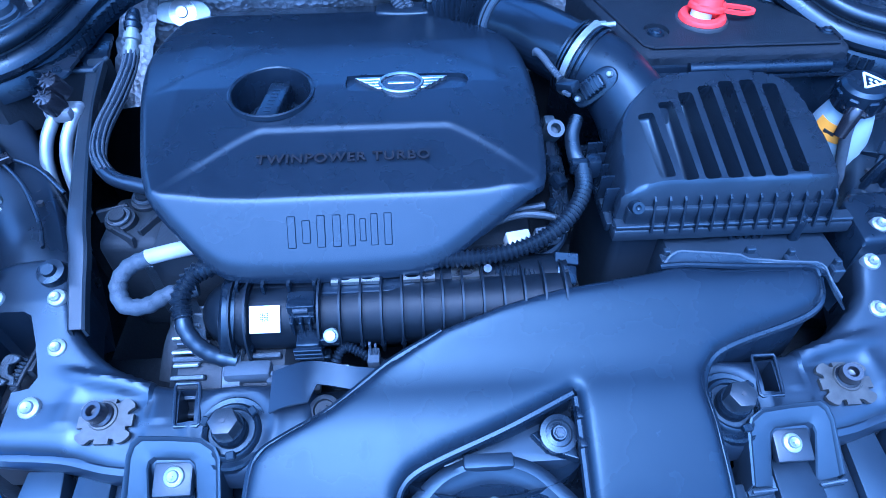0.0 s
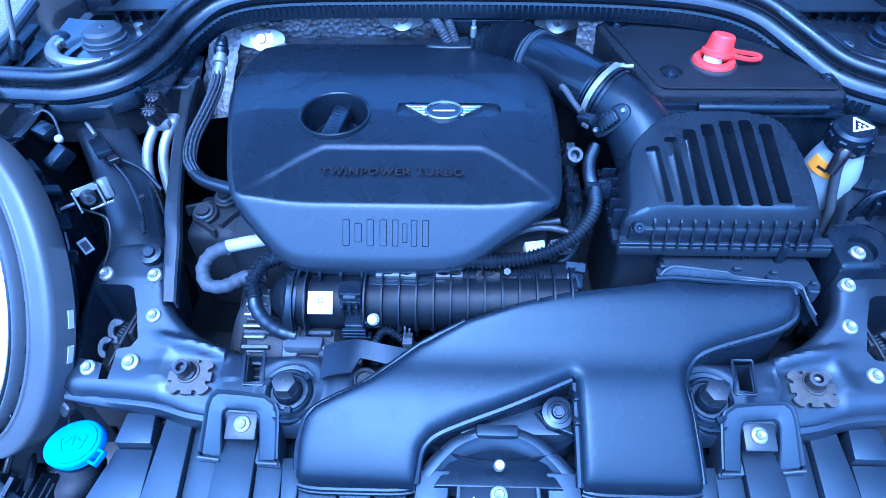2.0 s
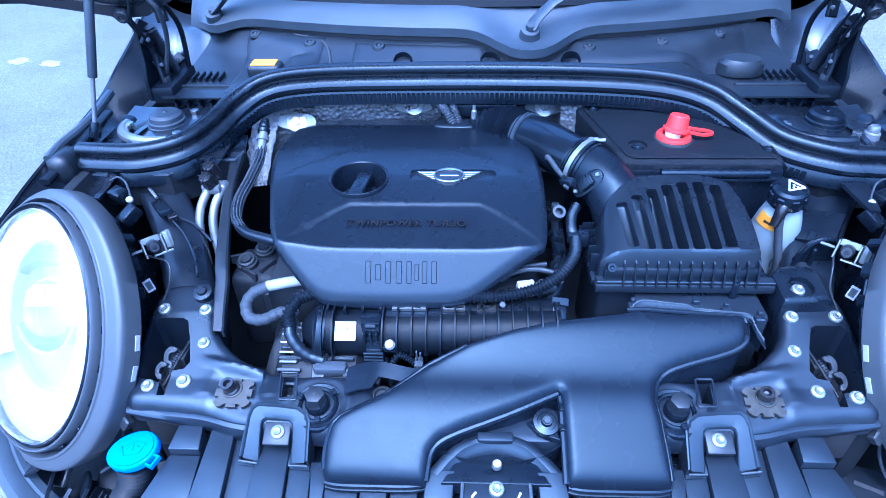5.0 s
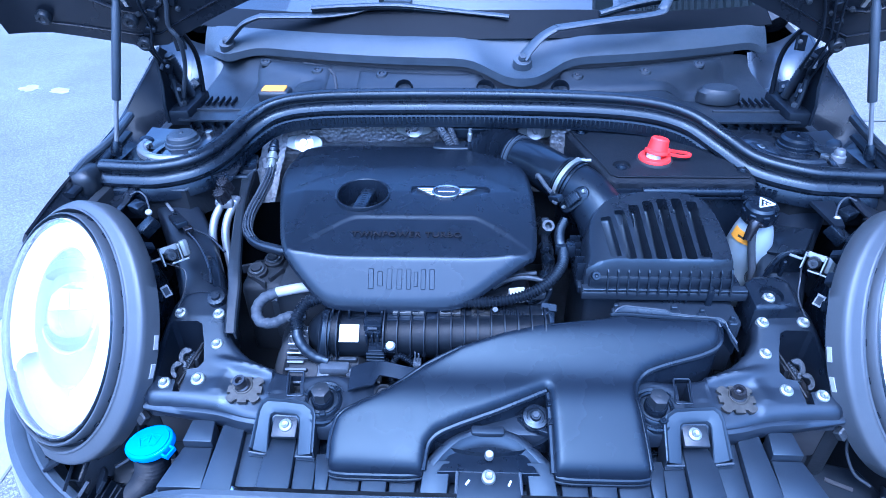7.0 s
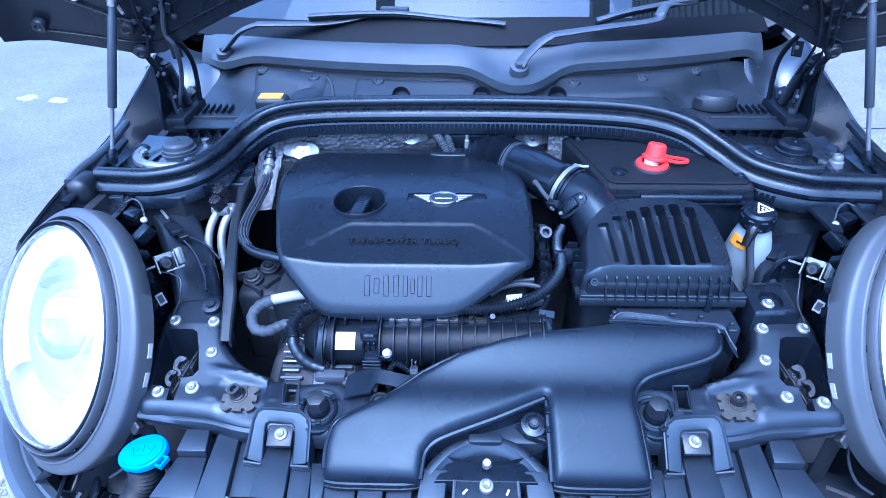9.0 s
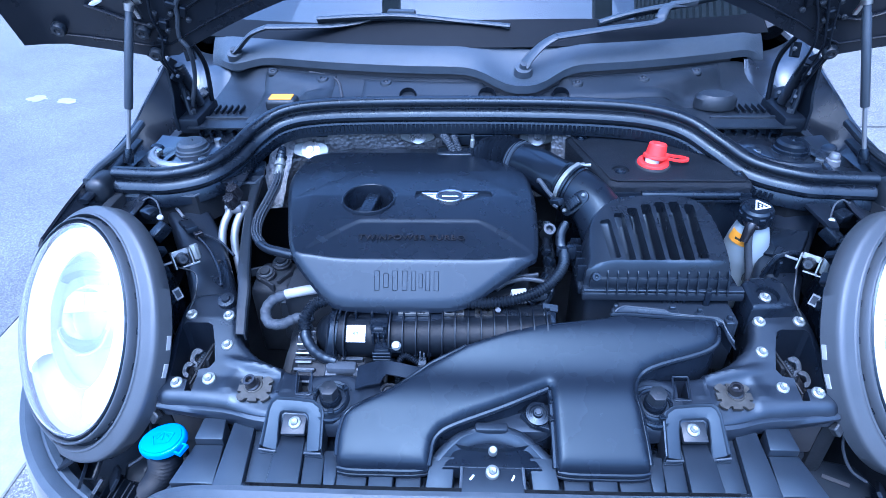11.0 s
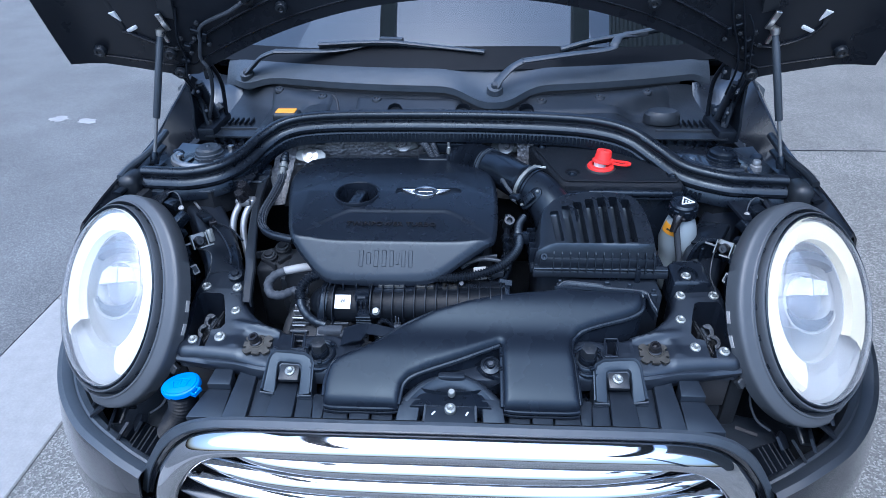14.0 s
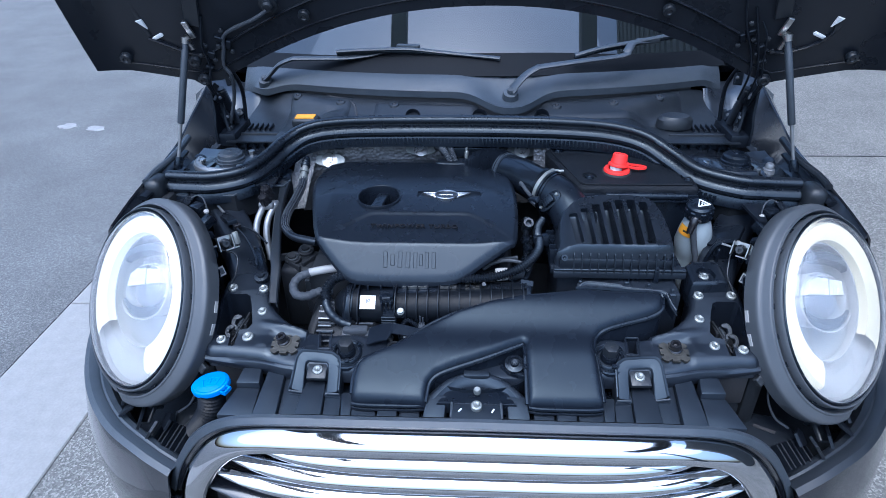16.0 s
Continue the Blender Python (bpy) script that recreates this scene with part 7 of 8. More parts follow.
duct = thing("air_intake_duct", "smooth black plastic air intake duct over the crossmember", "duct", (0.05, 0.04, 0.69))
ob = new("shell", relief(DUCT, duct_height, 0.672, M["duct"], 0.003, blur=3))
ob.parent = duct


def edge_z(x, y):
    return float(np.interp(y, [-0.06, -0.04, -0.02, 0.03, 0.07, 0.12, 0.15], [0.682, 0.694, 0.704, 0.7255, 0.7375, 0.764, 0.771])) - 0.008


def lip(pts, r=0.0042):
    return sweep(resample([Vector((x, y, edge_z(x, y))) for x, y in spline(pts, 5)], 0.004), r, 8)


part("edge_lip", lip([(-0.2025, -0.04), (-0.203, -0.02), (-0.199, 0.004), (-0.190, 0.015), (-0.170, 0.0255), (-0.135, 0.043), (-0.086, 0.078), (-0.034, 0.1025)]), M["duct"], duct)
part("edge_lip", lip([(0.0815, -0.049), (0.081, 0.044)]), M["plastic"], duct)
part("edge_lip", lip([(0.078, 0.0475), (0.021, 0.0235), (-0.040, 0.002), (-0.066, -0.0095), (-0.078, -0.023), (-0.0825, -0.049)]), M["plastic"], duct)
part("edge_lip", lip([(0.327, 0.135), (0.322, 0.115), (0.311, 0.105), (0.289, 0.0965), (0.237, 0.083), (0.212, 0.073), (0.199, 0.058), (0.1955, 0.040), (0.199, 0.012), (0.2025, -0.044)]), M["plastic"], duct)
part("edge_lip", sweep([Vector(q) for q in spline([(0.175, 0.149, 0.7705), (0.200, 0.1495, 0.771), (0.241, 0.146, 0.7705), (0.300, 0.1435, 0.7685), (0.322, 0.1425, 0.7665), (0.327, 0.136, 0.762)], 6)], 0.0032, 8), M["duct"], duct)
for s, y in ((0, 0.03), (0, 0.008)):
    part("lip_clip", box(0.078, 0.084, y - 0.006, y + 0.006, edge_z(0, y) - 0.004, edge_z(0, y) + 0.005, 0.001), M["plastic"], duct)
for x0, x1 in ((-0.2015, -0.0835), (0.0845, 0.2010)):
    rim = [Vector((x, -0.0545 + 0.004 * abs(2 * (x - x0) / (x1 - x0) - 1) ** 6, 0.6755)) for x in np.linspace(x0, x1, 24)]
    part("mouth_rim", sweep(rim, 0.0032, 8), M["duct"], duct)
    part("mouth_rim", sweep([q + Vector((0, -0.001, -0.0075)) for q in rim], 0.0026, 8), M["duct"], duct)
part("gusset", prism([(0.078, 0.040), (0.040, 0.024), (0.052, 0.008), (0.078, -0.002)], 0.690, 0.698, 0.002), M["plastic"], duct)
part("bushing", lathe([(0, 0.010), (0.006, 0.010), (0.007, 0.005), (0.011, 0.004), (0.012, 0.007), (0.0165, 0.006), (0.017, -0.006), (0, -0.006)], 24, aim((0.063, 0.020, 0.701), (0, -0.3, 0.95))), M["rubber"], duct)
part("nut", hexagon(0.0048, 0.008, 0.013, aim((0.063, 0.020, 0.701), (0, -0.3, 0.95))), M["tape"], duct)
part("bowl", lathe([(0.0, -0.03), (0.03, -0.028), (0.07, -0.012), (0.085, 0.0), (0.085, -0.04), (0, -0.04)], 30, Matrix.Translation((0.0, 0.01, 0.690)) @ Matrix.Diagonal((1.0, 0.45, 1, 1))), M["plastic"], duct)
# stepped collar where the duct meets the filter box
step_line = [Vector(q) for q in ((0.182, 0.153, 0.766), (0.185, 0.157, 0.772), (0.194, 0.1625, 0.774), (0.200, 0.1635, 0.774), (0.255, 0.1565, 0.773), (0.262, 0.1530, 0.770), (0.282, 0.1515, 0.769), (0.287, 0.1490, 0.770), (0.330, 0.1465, 0.768), (0.335, 0.1430, 0.766), (0.340, 0.130, 0.757), (0.349, 0.120, 0.746))]
part("collar", surface([[q + Vector((0, dy, dz)) for q in step_line] for dy, dz in ((-0.010, -0.004), (-0.002, -0.002), (0.0, 0.0), (0.0025, -0.0004), (0.004, -0.024))], 0.002), M["plastic"], duct)
# thin pale rod, a highlight along the collar's lip put in as colour
part("collar_edge", sweep(resample([q + Vector((0, 0.001, 0.0004)) for q in step_line], 0.005), 0.0013, 8), M["cowl"], duct)
for x, y, w in ((0.186, 0.159, 0.006), (0.268, 0.157, 0.009), (0.306, 0.152, 0.006), (0.344, 0.137, 0.006)):
    part("collar_tab", join(box(x - w, x + w, y - 0.003, y + 0.008, 0.752, 0.770, 0.0015, 1), box(x - w * 0.5, x + w * 0.5, y + 0.004, y + 0.010, 0.762, 0.776, 0.001, 1)), M["shield"], duct)
keep(duct)

# ---- air filter box ----
air = thing("air_filter_box", "black plastic air filter box with a grooved lid", "air filter box", (0.255, 0.27, 0.66))
lid_out = spline([(0.151, 0.201), (0.250, 0.198), (0.350, 0.199), (0.359, 0.209), (0.362, 0.26), (0.354, 0.312), (0.338, 0.336), (0.30, 0.348), (0.24, 0.348), (0.200, 0.340), (0.166, 0.313), (0.150, 0.285), (0.147, 0.225)], 5, True)


def lid_height(x, y, d):
    z = 0.828 + (y - 0.206) * 0.29
    return smin(z - 0.016 * np.clip((0.19 - x) / 0.04, 0, 1) ** 2, 0.797 + np.interp(y, [0.20, 0.23, 0.30], [5.0, 5.0, 5.5]) * d, 0.008)


cuts = []
for i in range(7):
    xb, xt = 0.187 + i * 0.0216, 0.181 + i * 0.0226
    yt = (0.284, 0.297, 0.308, 0.316, 0.321, 0.322, 0.316)[i]
    yb = 0.2105 - (0.004 if 0 < i < 6 else 0)
    zb, zt = 0.828 + (yb - 0.206) * 0.29, 0.828 + (yt - 0.206) * 0.29
    m = Matrix.Translation(((xb + xt) / 2, (yb + yt) / 2, (zb + zt) / 2)) @ Matrix.Rotation(math.atan(0.29) + radians(5), 4, "X") @ Matrix.Rotation(math.atan2(xb - xt, yt - yb), 4, "Z")
    l = (yt - yb) / 2
    cuts.append(box(-0.0078, 0.0078, -l - 0.002, l + 0.002, (-0.015, -0.020, -0.027, -0.031, -0.033, -0.033, -0.030)[i], 0.03, 0.0035, 3, m=m))
ob = new("lid", relief(lid_out, lid_height, 0.783, M["lid"], 0.003, cuts))
ob.parent = air
ob["label"] = "grooved matt black lid"
part("front_step", box(0.150, 0.356, 0.1945, 0.206, 0.781, 0.802, 0.003), M["lid"], air)
part("flange", box(0.140, 0.381, 0.1890, 0.204, 0.7645, 0.7785, 0.0025, 2), M["shield"], air, "long smooth flange")
part("flange_lip", box(0.141, 0.380, 0.1905, 0.204, 0.7795, 0.7835, 0.001, 1), M["shield"], air)
for i in range(13):
    x = 0.176 + i * 0.0148
    part("rib", prism([(0.1860, 0.777), (0.204, 0.777), (0.204, 0.814), (0.197, 0.810), (0.1880, 0.786)], -0.0011, 0.0011, 0, 1, Matrix.Translation((x, 0, 0)) @ Matrix.Rotation(radians(90), 4, "Z") @ Matrix.Rotation(radians(90), 4, "X")), M["plastic"], air)
part("latch", join(box(0.322, 0.332, 0.186, 0.194, 0.745, 0.785, 0.003), box(0.323, 0.331, 0.188, 0.198, 0.783, 0.790, 0.003)), M["plastic"], air)
part("body", box(0.150, 0.372, 0.204, 0.345, 0.56, 0.770, 0.012, 3), M["shield"], air)
part("neck", box(0.195, 0.365, 0.150, 0.215, 0.66, 0.758, 0.006, 2), M["shield"], air)
for i in range(5):
    part("body_rib", box(0.262 + i * 0.008, 0.2645 + i * 0.008, 0.192, 0.207, 0.725, 0.766, 0), M["plastic"], air)
for i in range(5):
    part("side_rib", box(0.135, 0.152, 0.222 + i * 0.020, 0.225 + i * 0.020, 0.768, 0.806 - i * 0.001, 0.001), M["plastic"], air)
part("side_flange", box(0.136, 0.150, 0.204, 0.335, 0.764, 0.776, 0.003), M["plastic"], air)
part("side_flange", box(0.366, 0.380, 0.204, 0.335, 0.764, 0.776, 0.003), M["plastic"], air)
part("screw_tube", lathe([(0.003, 0.014), (0.006, 0.014), (0.007, 0.0), (0.0, 0.0), (0.0, 0.01), (0.003, 0.014)], 18, aim((0.158, 0.203, 0.800), (0, -0.75, 0.5))), M["plastic"], air)
keep(air)
mount = thing("filter_mount", "black box bracket with a sunken bolt beside the filter box", "bracket", (0.42, 0.19, 0.72))
me = relief([(0.385, 0.168), (0.452, 0.172), (0.455, 0.222), (0.44, 0.236), (0.40, 0.234), (0.386, 0.22)], lambda x, y, d: 0.772 + 0.12 * (y - 0.17) - 0.006 * np.exp(-d / 0.003), 0.72, M["plastic"], 0.003,
            [lathe([(0, 0.02), (0.020, 0.02), (0.0165, -0.009), (0, -0.009)], 28, aim((0.4165, 0.194, 0.776), (0, -0.15, 1)))])
o = new("bracket_box", me)
o.parent = mount
keep(mount)

# ---- intake pipe ----
pipe = thing("intake_pipe", "satin black intake pipe with bellows and a steel clamp", "pipe", (0.12, 0.42, 0.82))
p1 = spline([(0.206, 0.312, 0.790), (0.194, 0.330, 0.812), (0.180, 0.350, 0.830), (0.162, 0.375, 0.842), (0.138, 0.400, 0.846)], 8)
part("lower_pipe", sweep(p1, lambda r: 0.0395 + 0.009 * math.exp(-(r / 0.042) ** 2), 32), M["duct"], pipe)
p2 = spline([(0.142, 0.396, 0.846), (0.118, 0.425, 0.848), (0.096, 0.457, 0.848), (0.072, 0.486, 0.845), (0.062, 0.497, 0.843)], 8)
part("elbow", sweep(p2, 0.0375, 32), M["gloss"], pipe, "smooth glossy black elbow")
part("elbow_band", sweep([Vector((0.067, 0.4915, 0.8440)), Vector((0.059, 0.5005, 0.8430))], 0.0402, 32), M["cowl"], pipe)
part("bellows", corrugated([(0.060, 0.499, 0.843), (0.043, 0.512, 0.844), (0.026, 0.522, 0.842), (0.006, 0.531, 0.834), (-0.015, 0.537, 0.815)], 0.0385, 0.0062, 0.0034, 32), M["gloss"], pipe, "ribbed black rubber bellows")
fr = aim((0.141, 0.3975, 0.846), Vector((0.138, 0.400, 0.846)) - Vector((0.165, 0.374, 0.841)))
part("clamp", lathe([(0.040, -0.0036), (0.0430, -0.0036), (0.0433, 0.0), (0.0430, 0.0036), (0.040, 0.0036), (0.040, -0.0036)], 40, fr), M["bolt"], pipe, "bright steel hose clamp")
for z0, z1, r in ((-0.0095, -0.0065, 0.0440), (0.0065, 0.0085, 0.0425), (0.0105, 0.013, 0.0420), (-0.016, -0.012, 0.0425)):
    part("collar", lathe([(0.038, z0), (r, z0), (r, z1), (0.038, z1), (0.038, z0)], 40, fr), M["gloss"], pipe)
for a in (150, 168, 186):
    part("clamp_slot", box(0.0425, 0.0441, -0.0035, 0.0035, -0.0014, 0.0014, 0, m=fr @ Matrix.Rotation(radians(a), 4, "Z")), M["ink"], pipe)
part("clamp_screw", join(hexagon(0.0048, -0.010, 0.006, aim((0.160, 0.412, 0.880), (0.8, -0.1, 0.1))), lathe([(0, 0.016), (0.003, 0.016), (0.003, -0.01), (0, -0.01)], 12, aim((0.160, 0.412, 0.880), (0.8, -0.1, 0.1))), box(-0.009, 0.006, -0.005, 0.005, -0.003, 0.003, 0.001, 1, m=aim((0.152, 0.407, 0.883), (0.1, -0.2, 1)))), M["bolt"], pipe)
keep(pipe)
maf = thing("airflow_sensor", "black airflow sensor with bright screws and a cable", "sensor", (0.135, 0.345, 0.83))
mm = aim((0.137, 0.334, 0.852), (-0.62, -0.62, 0.48)) @ Matrix.Rotation(radians(58), 4, "Z")
part("flange", prism(spline([(-0.026, -0.007), (-0.014, -0.013), (0.014, -0.013), (0.026, -0.006), (0.026, 0.006), (0.014, 0.013), (-0.014, 0.013), (-0.026, 0.007)], 4, True), -0.016, -0.006, 0.002, 2, mm), M["gloss"], maf)
part("socket", box(-0.013, 0.013, -0.008, 0.008, -0.008, 0.002, 0.003, 2, m=mm), M["plastic"], maf)
for i in range(5):
    part("socket_rib", box(-0.011 + i * 0.005, -0.0095 + i * 0.005, -0.009, 0.009, -0.006, 0.003, 0, m=mm), M["plastic"], maf)
part("plug", box(-0.012, 0.012, -0.0065, 0.0065, -0.005, 0.005, 0.002, 2, m=pose(0.112, 0.337, 0.852, -10, 20, 125)), M["plastic"], maf)
for d in (-0.021, 0.021):
    part("screw", lathe([(0, 0.005), (0.0024, 0.0045), (0.0034, 0.003), (0.0034, 0), (0, 0)], 14, mm @ Matrix.Translation((d, 0, -0.006))), M["bolt"], maf)
part("cable", corrugated([(0.106, 0.346, 0.855), (0.097, 0.362, 0.860), (0.091, 0.382, 0.862), (0.088, 0.400, 0.858), (0.090, 0.412, 0.845)], 0.0036, 0.003, 0.0005, 10), M["tape"], maf)
part("plug_clip", box(-0.005, 0.005, -0.002, 0.002, -0.002, 0.002, 0.0006, 1, m=pose(0.108, 0.322, 0.852, 0, 0, 125)), M["tape"], maf)
keep(maf)
ring = mesh_thing("vent_stub", join(lathe([(0.006, 0.012), (0.010, 0.012), (0.0105, 0.0), (0.0105, -0.02), (0.0, -0.02), (0.0, -0.004), (0.006, 0.0), (0.006, 0.012)], 20, aim((0.101, 0.328, 0.80), (0.1, -0.6, 0.8))), box(0.094, 0.106, 0.336, 0.352, 0.792, 0.806, 0.002)), M["cowl"], "grey plastic breather stub", "stub")
side = thing("ignition_loom", "dark cable loom with small connectors beside the cover", "loom", (0.095, 0.30, 0.75))
for i, (x, y, z) in enumerate(((0.094, 0.285, 0.795), (0.097, 0.262, 0.79), (0.096, 0.305, 0.785), (0.10, 0.35, 0.79), (0.092, 0.24, 0.775))):
    part("connector", box(-0.006, 0.006, -0.008, 0.008, -0.007, 0.007, 0.002, 2, m=pose(x, y, z - 0.006, 10 * i, 20, 30 * i)), M["plastic"], side)
part("cable", sweep(spline([(0.092, 0.40, 0.76), (0.098, 0.34, 0.785), (0.095, 0.28, 0.78), (0.09, 0.22, 0.765), (0.06, 0.19, 0.755)], 6), 0.006, 8), M["rubber"], side)
part("cable", sweep(spline([(0.10, 0.42, 0.76), (0.106, 0.34, 0.775), (0.104, 0.26, 0.77), (0.09, 0.20, 0.755), (0.05, 0.175, 0.75)], 6), 0.005, 8), M["rubber"], side)
keep(side)
inj = thing("injector_loom", "jumble of cables and a white connector under the cover's corner", "loom", (0.05, 0.20, 0.76))
part("connector", box(-0.012, 0.012, -0.009, 0.009, -0.009, 0.009, 0.002, 2, m=pose(0.045, 0.188, 0.772, 20, 0, 10)), M["hazed"], inj, "pale grey connector")
part("connector", box(-0.012, 0.012, -0.008, 0.008, -0.008, 0.008, 0.002, 2, m=pose(0.075, 0.196, 0.77, 20, 0, 10)), M["tape"], inj)
part("pipe", sweep(spline([(0.02, 0.205, 0.782), (0.05, 0.208, 0.790), (0.082, 0.206, 0.786), (0.095, 0.196, 0.776)], 6), 0.004, 10), M["alu"], inj)
part("pipe", sweep(spline([(0.01, 0.20, 0.775), (0.04, 0.215, 0.786), (0.075, 0.222, 0.788)], 6), 0.004, 10), M["alu"], inj)
part("cable", corrugated([(0.02, 0.160, 0.762), (0.05, 0.155, 0.760), (0.07, 0.158, 0.758)], 0.006, 0.004, 0.001, 10), M["rubber"], inj)
part("plug", join(box(-0.010, 0.010, -0.010, 0.010, -0.014, 0.014, 0.003, 2, m=pose(0.086, 0.157, 0.752, 30, 10, 0)), box(-0.012, 0.012, -0.006, 0.006, -0.004, 0.004, 0.001, 1, m=pose(0.090, 0.170, 0.764, 30, 10, 0))), M["plastic"], inj)
part("stub", lathe([(0, 0.014), (0.004, 0.014), (0.0055, 0.004), (0.007, 0), (0, 0)], 12, aim((0.012, 0.163, 0.760), (0, -0.5, 0.8))), M["alu"], inj)
keep(inj)

# ---- battery cover with the red terminal cap ----
batt = thing("battery_cover", "dull black plastic battery cover with moulded screw pockets", "battery cover", (0.31, 0.47, 0.8))
BOUT = [(0.215, 0.392), (0.446, 0.392), (0.452, 0.400), (0.448, 0.435), (0.40, 0.498), (0.362, 0.530), (0.30, 0.548), (0.20, 0.562), (0.165, 0.570), (0.152, 0.562), (0.155, 0.545), (0.205, 0.398)]
pocket = [(0.234, 0.434), (0.437, 0.428), (0.181, 0.553)]
me = relief(BOUT, lambda x, y, d: 0.8555 + 0.085 * (y - 0.392) - 0.006 * np.exp(-d / 0.004) + 0.0015 * (d > 0.008), 0.835, M["rough"], 0.004,
            [lathe([(0, 0.02), (0.0165, 0.02), (0.0145, -0.004), (0, -0.004)], 26, Matrix.Translation((x, y, 0.857 + 0.085 * (y - 0.392)))) for x, y in pocket])
ob = new("lid", me)
ob.parent = batt
for x, y in pocket:
    z = 0.853 + 0.085 * (y - 0.392)
    sc = part("screw", lathe([(0, 0.005), (0.005, 0.005), (0.006, 0.003), (0.009, 0.003), (0.010, 0), (0, 0)], 20, Matrix.Translation((x, y, z))), M["plastic"], batt)
    part("slot", box(-0.004, 0.004, -0.0008, 0.0008, 0.0045, 0.0056, 0, m=Matrix.Translation((x, y, z)) @ Matrix.Rotation(0.6, 4, "Z")), M["ink"], sc)
part("skirt", prism([(0.212, 0.388), (0.449, 0.388), (0.455, 0.400), (0.40, 0.50), (0.30, 0.55), (0.16, 0.572), (0.150, 0.56)], 0.60, 0.840, 0.003), M["plastic"], batt)
ridge = [(0.312 + (x - 0.312) * 0.93, 0.465 + (y - 0.465) * 0.90) for x, y in BOUT]
part("lid_ridge", sweep([Vector((x, y, 0.8572 + 0.085 * (y - 0.392))) for x, y in ridge + ridge[:1]], 0.0020, 6), M["rough"], batt)
part("front_bar", sweep(spline([(0.262, 0.384, 0.838), (0.30, 0.383, 0.839), (0.36, 0.383, 0.839), (0.425, 0.385, 0.838)], 4), 0.0075, 12), M["plastic"], batt)
part("front_ledge", box(0.215, 0.452, 0.378, 0.390, 0.826, 0.832, 0.002), M["plastic"], batt)
keep(batt)
red = thing("terminal_cap", "bright red terminal cap with a looped strap, half lifted", "terminal cap", (0.294, 0.455, 0.861))
part("seat", lathe([(0.018, 0.002), (0.030, 0.002), (0.031, 0.0), (0.031, -0.006), (0.018, -0.006), (0.018, 0.002)], 36, Matrix.Translation((0.294, 0.455, 0.862))), M["ink"], red)
part("base_ring", lathe([(0.0165, 0.006), (0.018, 0.008), (0.026, 0.007), (0.0275, 0.004), (0.0275, 0.001), (0.0165, 0.001), (0.0165, 0.006)], 36, Matrix.Translation((0.294, 0.455, 0.862))), M["red"], red)
part("post", lathe([(0, 0.020), (0.012, 0.020), (0.0125, 0.0), (0, 0.0)], 24, Matrix.Translation((0.292, 0.455, 0.862))), M["white"], red, "pale metal post")
part("cap", lathe([(0, 0.030), (0.0145, 0.0295), (0.0168, 0.027), (0.019, 0.008), (0.0225, 0.006), (0.023, 0.002), (0.020, 0.0), (0, 0.002)], 40, Matrix.Translation((0.296, 0.457, 0.8725)) @ Matrix.Diagonal((0.92, 0.92, 0.94, 1)) @ Matrix.Rotation(radians(8), 4, "Y") @ Matrix.Rotation(radians(-10), 4, "X")), M["red"], red)
part("strap", profile_sweep(spline([(0.317, 0.452, 0.8735), (0.335, 0.447, 0.872), (0.350, 0.450, 0.871), (0.353, 0.457, 0.871), (0.346, 0.463, 0.871), (0.330, 0.464, 0.873), (0.315, 0.468, 0.874)], 6), [(-0.0025, -0.0018), (-0.0025, 0.0018), (0.0025, 0.0018), (0.0025, -0.0018)]), M["red"], red)
part("web", box(0.300, 0.318, 0.452, 0.458, 0.864, 0.882, 0.001), M["red"], red)
keep(red)

# ---- coolant reservoir ----
res = thing("coolant_reservoir", "milky plastic coolant reservoir with a black cap and yellow label", "reservoir", (0.44, 0.36, 0.64))
lean = Matrix.Translation((0.4475, 0.356, 0.640)) @ Matrix.Rotation(radians(-4), 4, "Y") @ Matrix.Rotation(radians(8), 4, "X")
part("tank", lathe([(0, 0.0), (0.028, 0.002), (0.035, 0.02), (0.036, 0.07), (0.032, 0.085), (0.034, 0.10), (0.0365, 0.125), (0.031, 0.155), (0.026, 0.172), (0.023, 0.178), (0.023, 0.19), (0, 0.19)], 36, lean), M["tank"], res)
part("label", surface([[lean @ Vector(((r + 0.0008) * math.cos(a), (r + 0.0008) * math.sin(a), h)) for a in np.linspace(radians(178), radians(246), 14)] for r, h in ((0.0268, 0.170), (0.0290, 0.162), (0.0318, 0.151))], 0.0008), M["yellow"], res, "yellow warning label")
part("label_print", box(-0.006, 0.006, -0.0315, -0.0295, 0.158, 0.162, 0, m=lean @ Matrix.Rotation(radians(-55), 4, "Z")), M["ink"], res)
part("cap", lathe([(0, 0.214), (0.020, 0.2135), (0.0240, 0.210), (0.0252, 0.204), (0.0257, 0.190), (0.0245, 0.184), (0, 0.184)], 40, lean), M["plastic"], res, "black screw cap")
for i in range(8):
    part("cap_grip", box(0.0230, 0.0272, -0.0055, 0.0055, 0.186, 0.206, 0.0015, 1, m=lean @ Matrix.Rotation(radians(i * 45), 4, "Z")), M["plastic"], res)
tri = [(0.014 * math.cos(radians(90 + 120 * i)), 0.014 * math.sin(radians(90 + 120 * i))) for i in range(3)]
mt = lean @ Matrix.Translation((0.004, 0.0, 0.2139)) @ Matrix.Rotation(radians(10), 4, "Z")
for i in range(3):
    a, b = tri[i], tri[(i + 1) % 3]
    part("warning_mark", sweep([mt @ Vector((*a, 0.0006)), mt @ Vector((*b, 0.0006))], 0.0013, 6), M["white"], res, "white warning triangle")
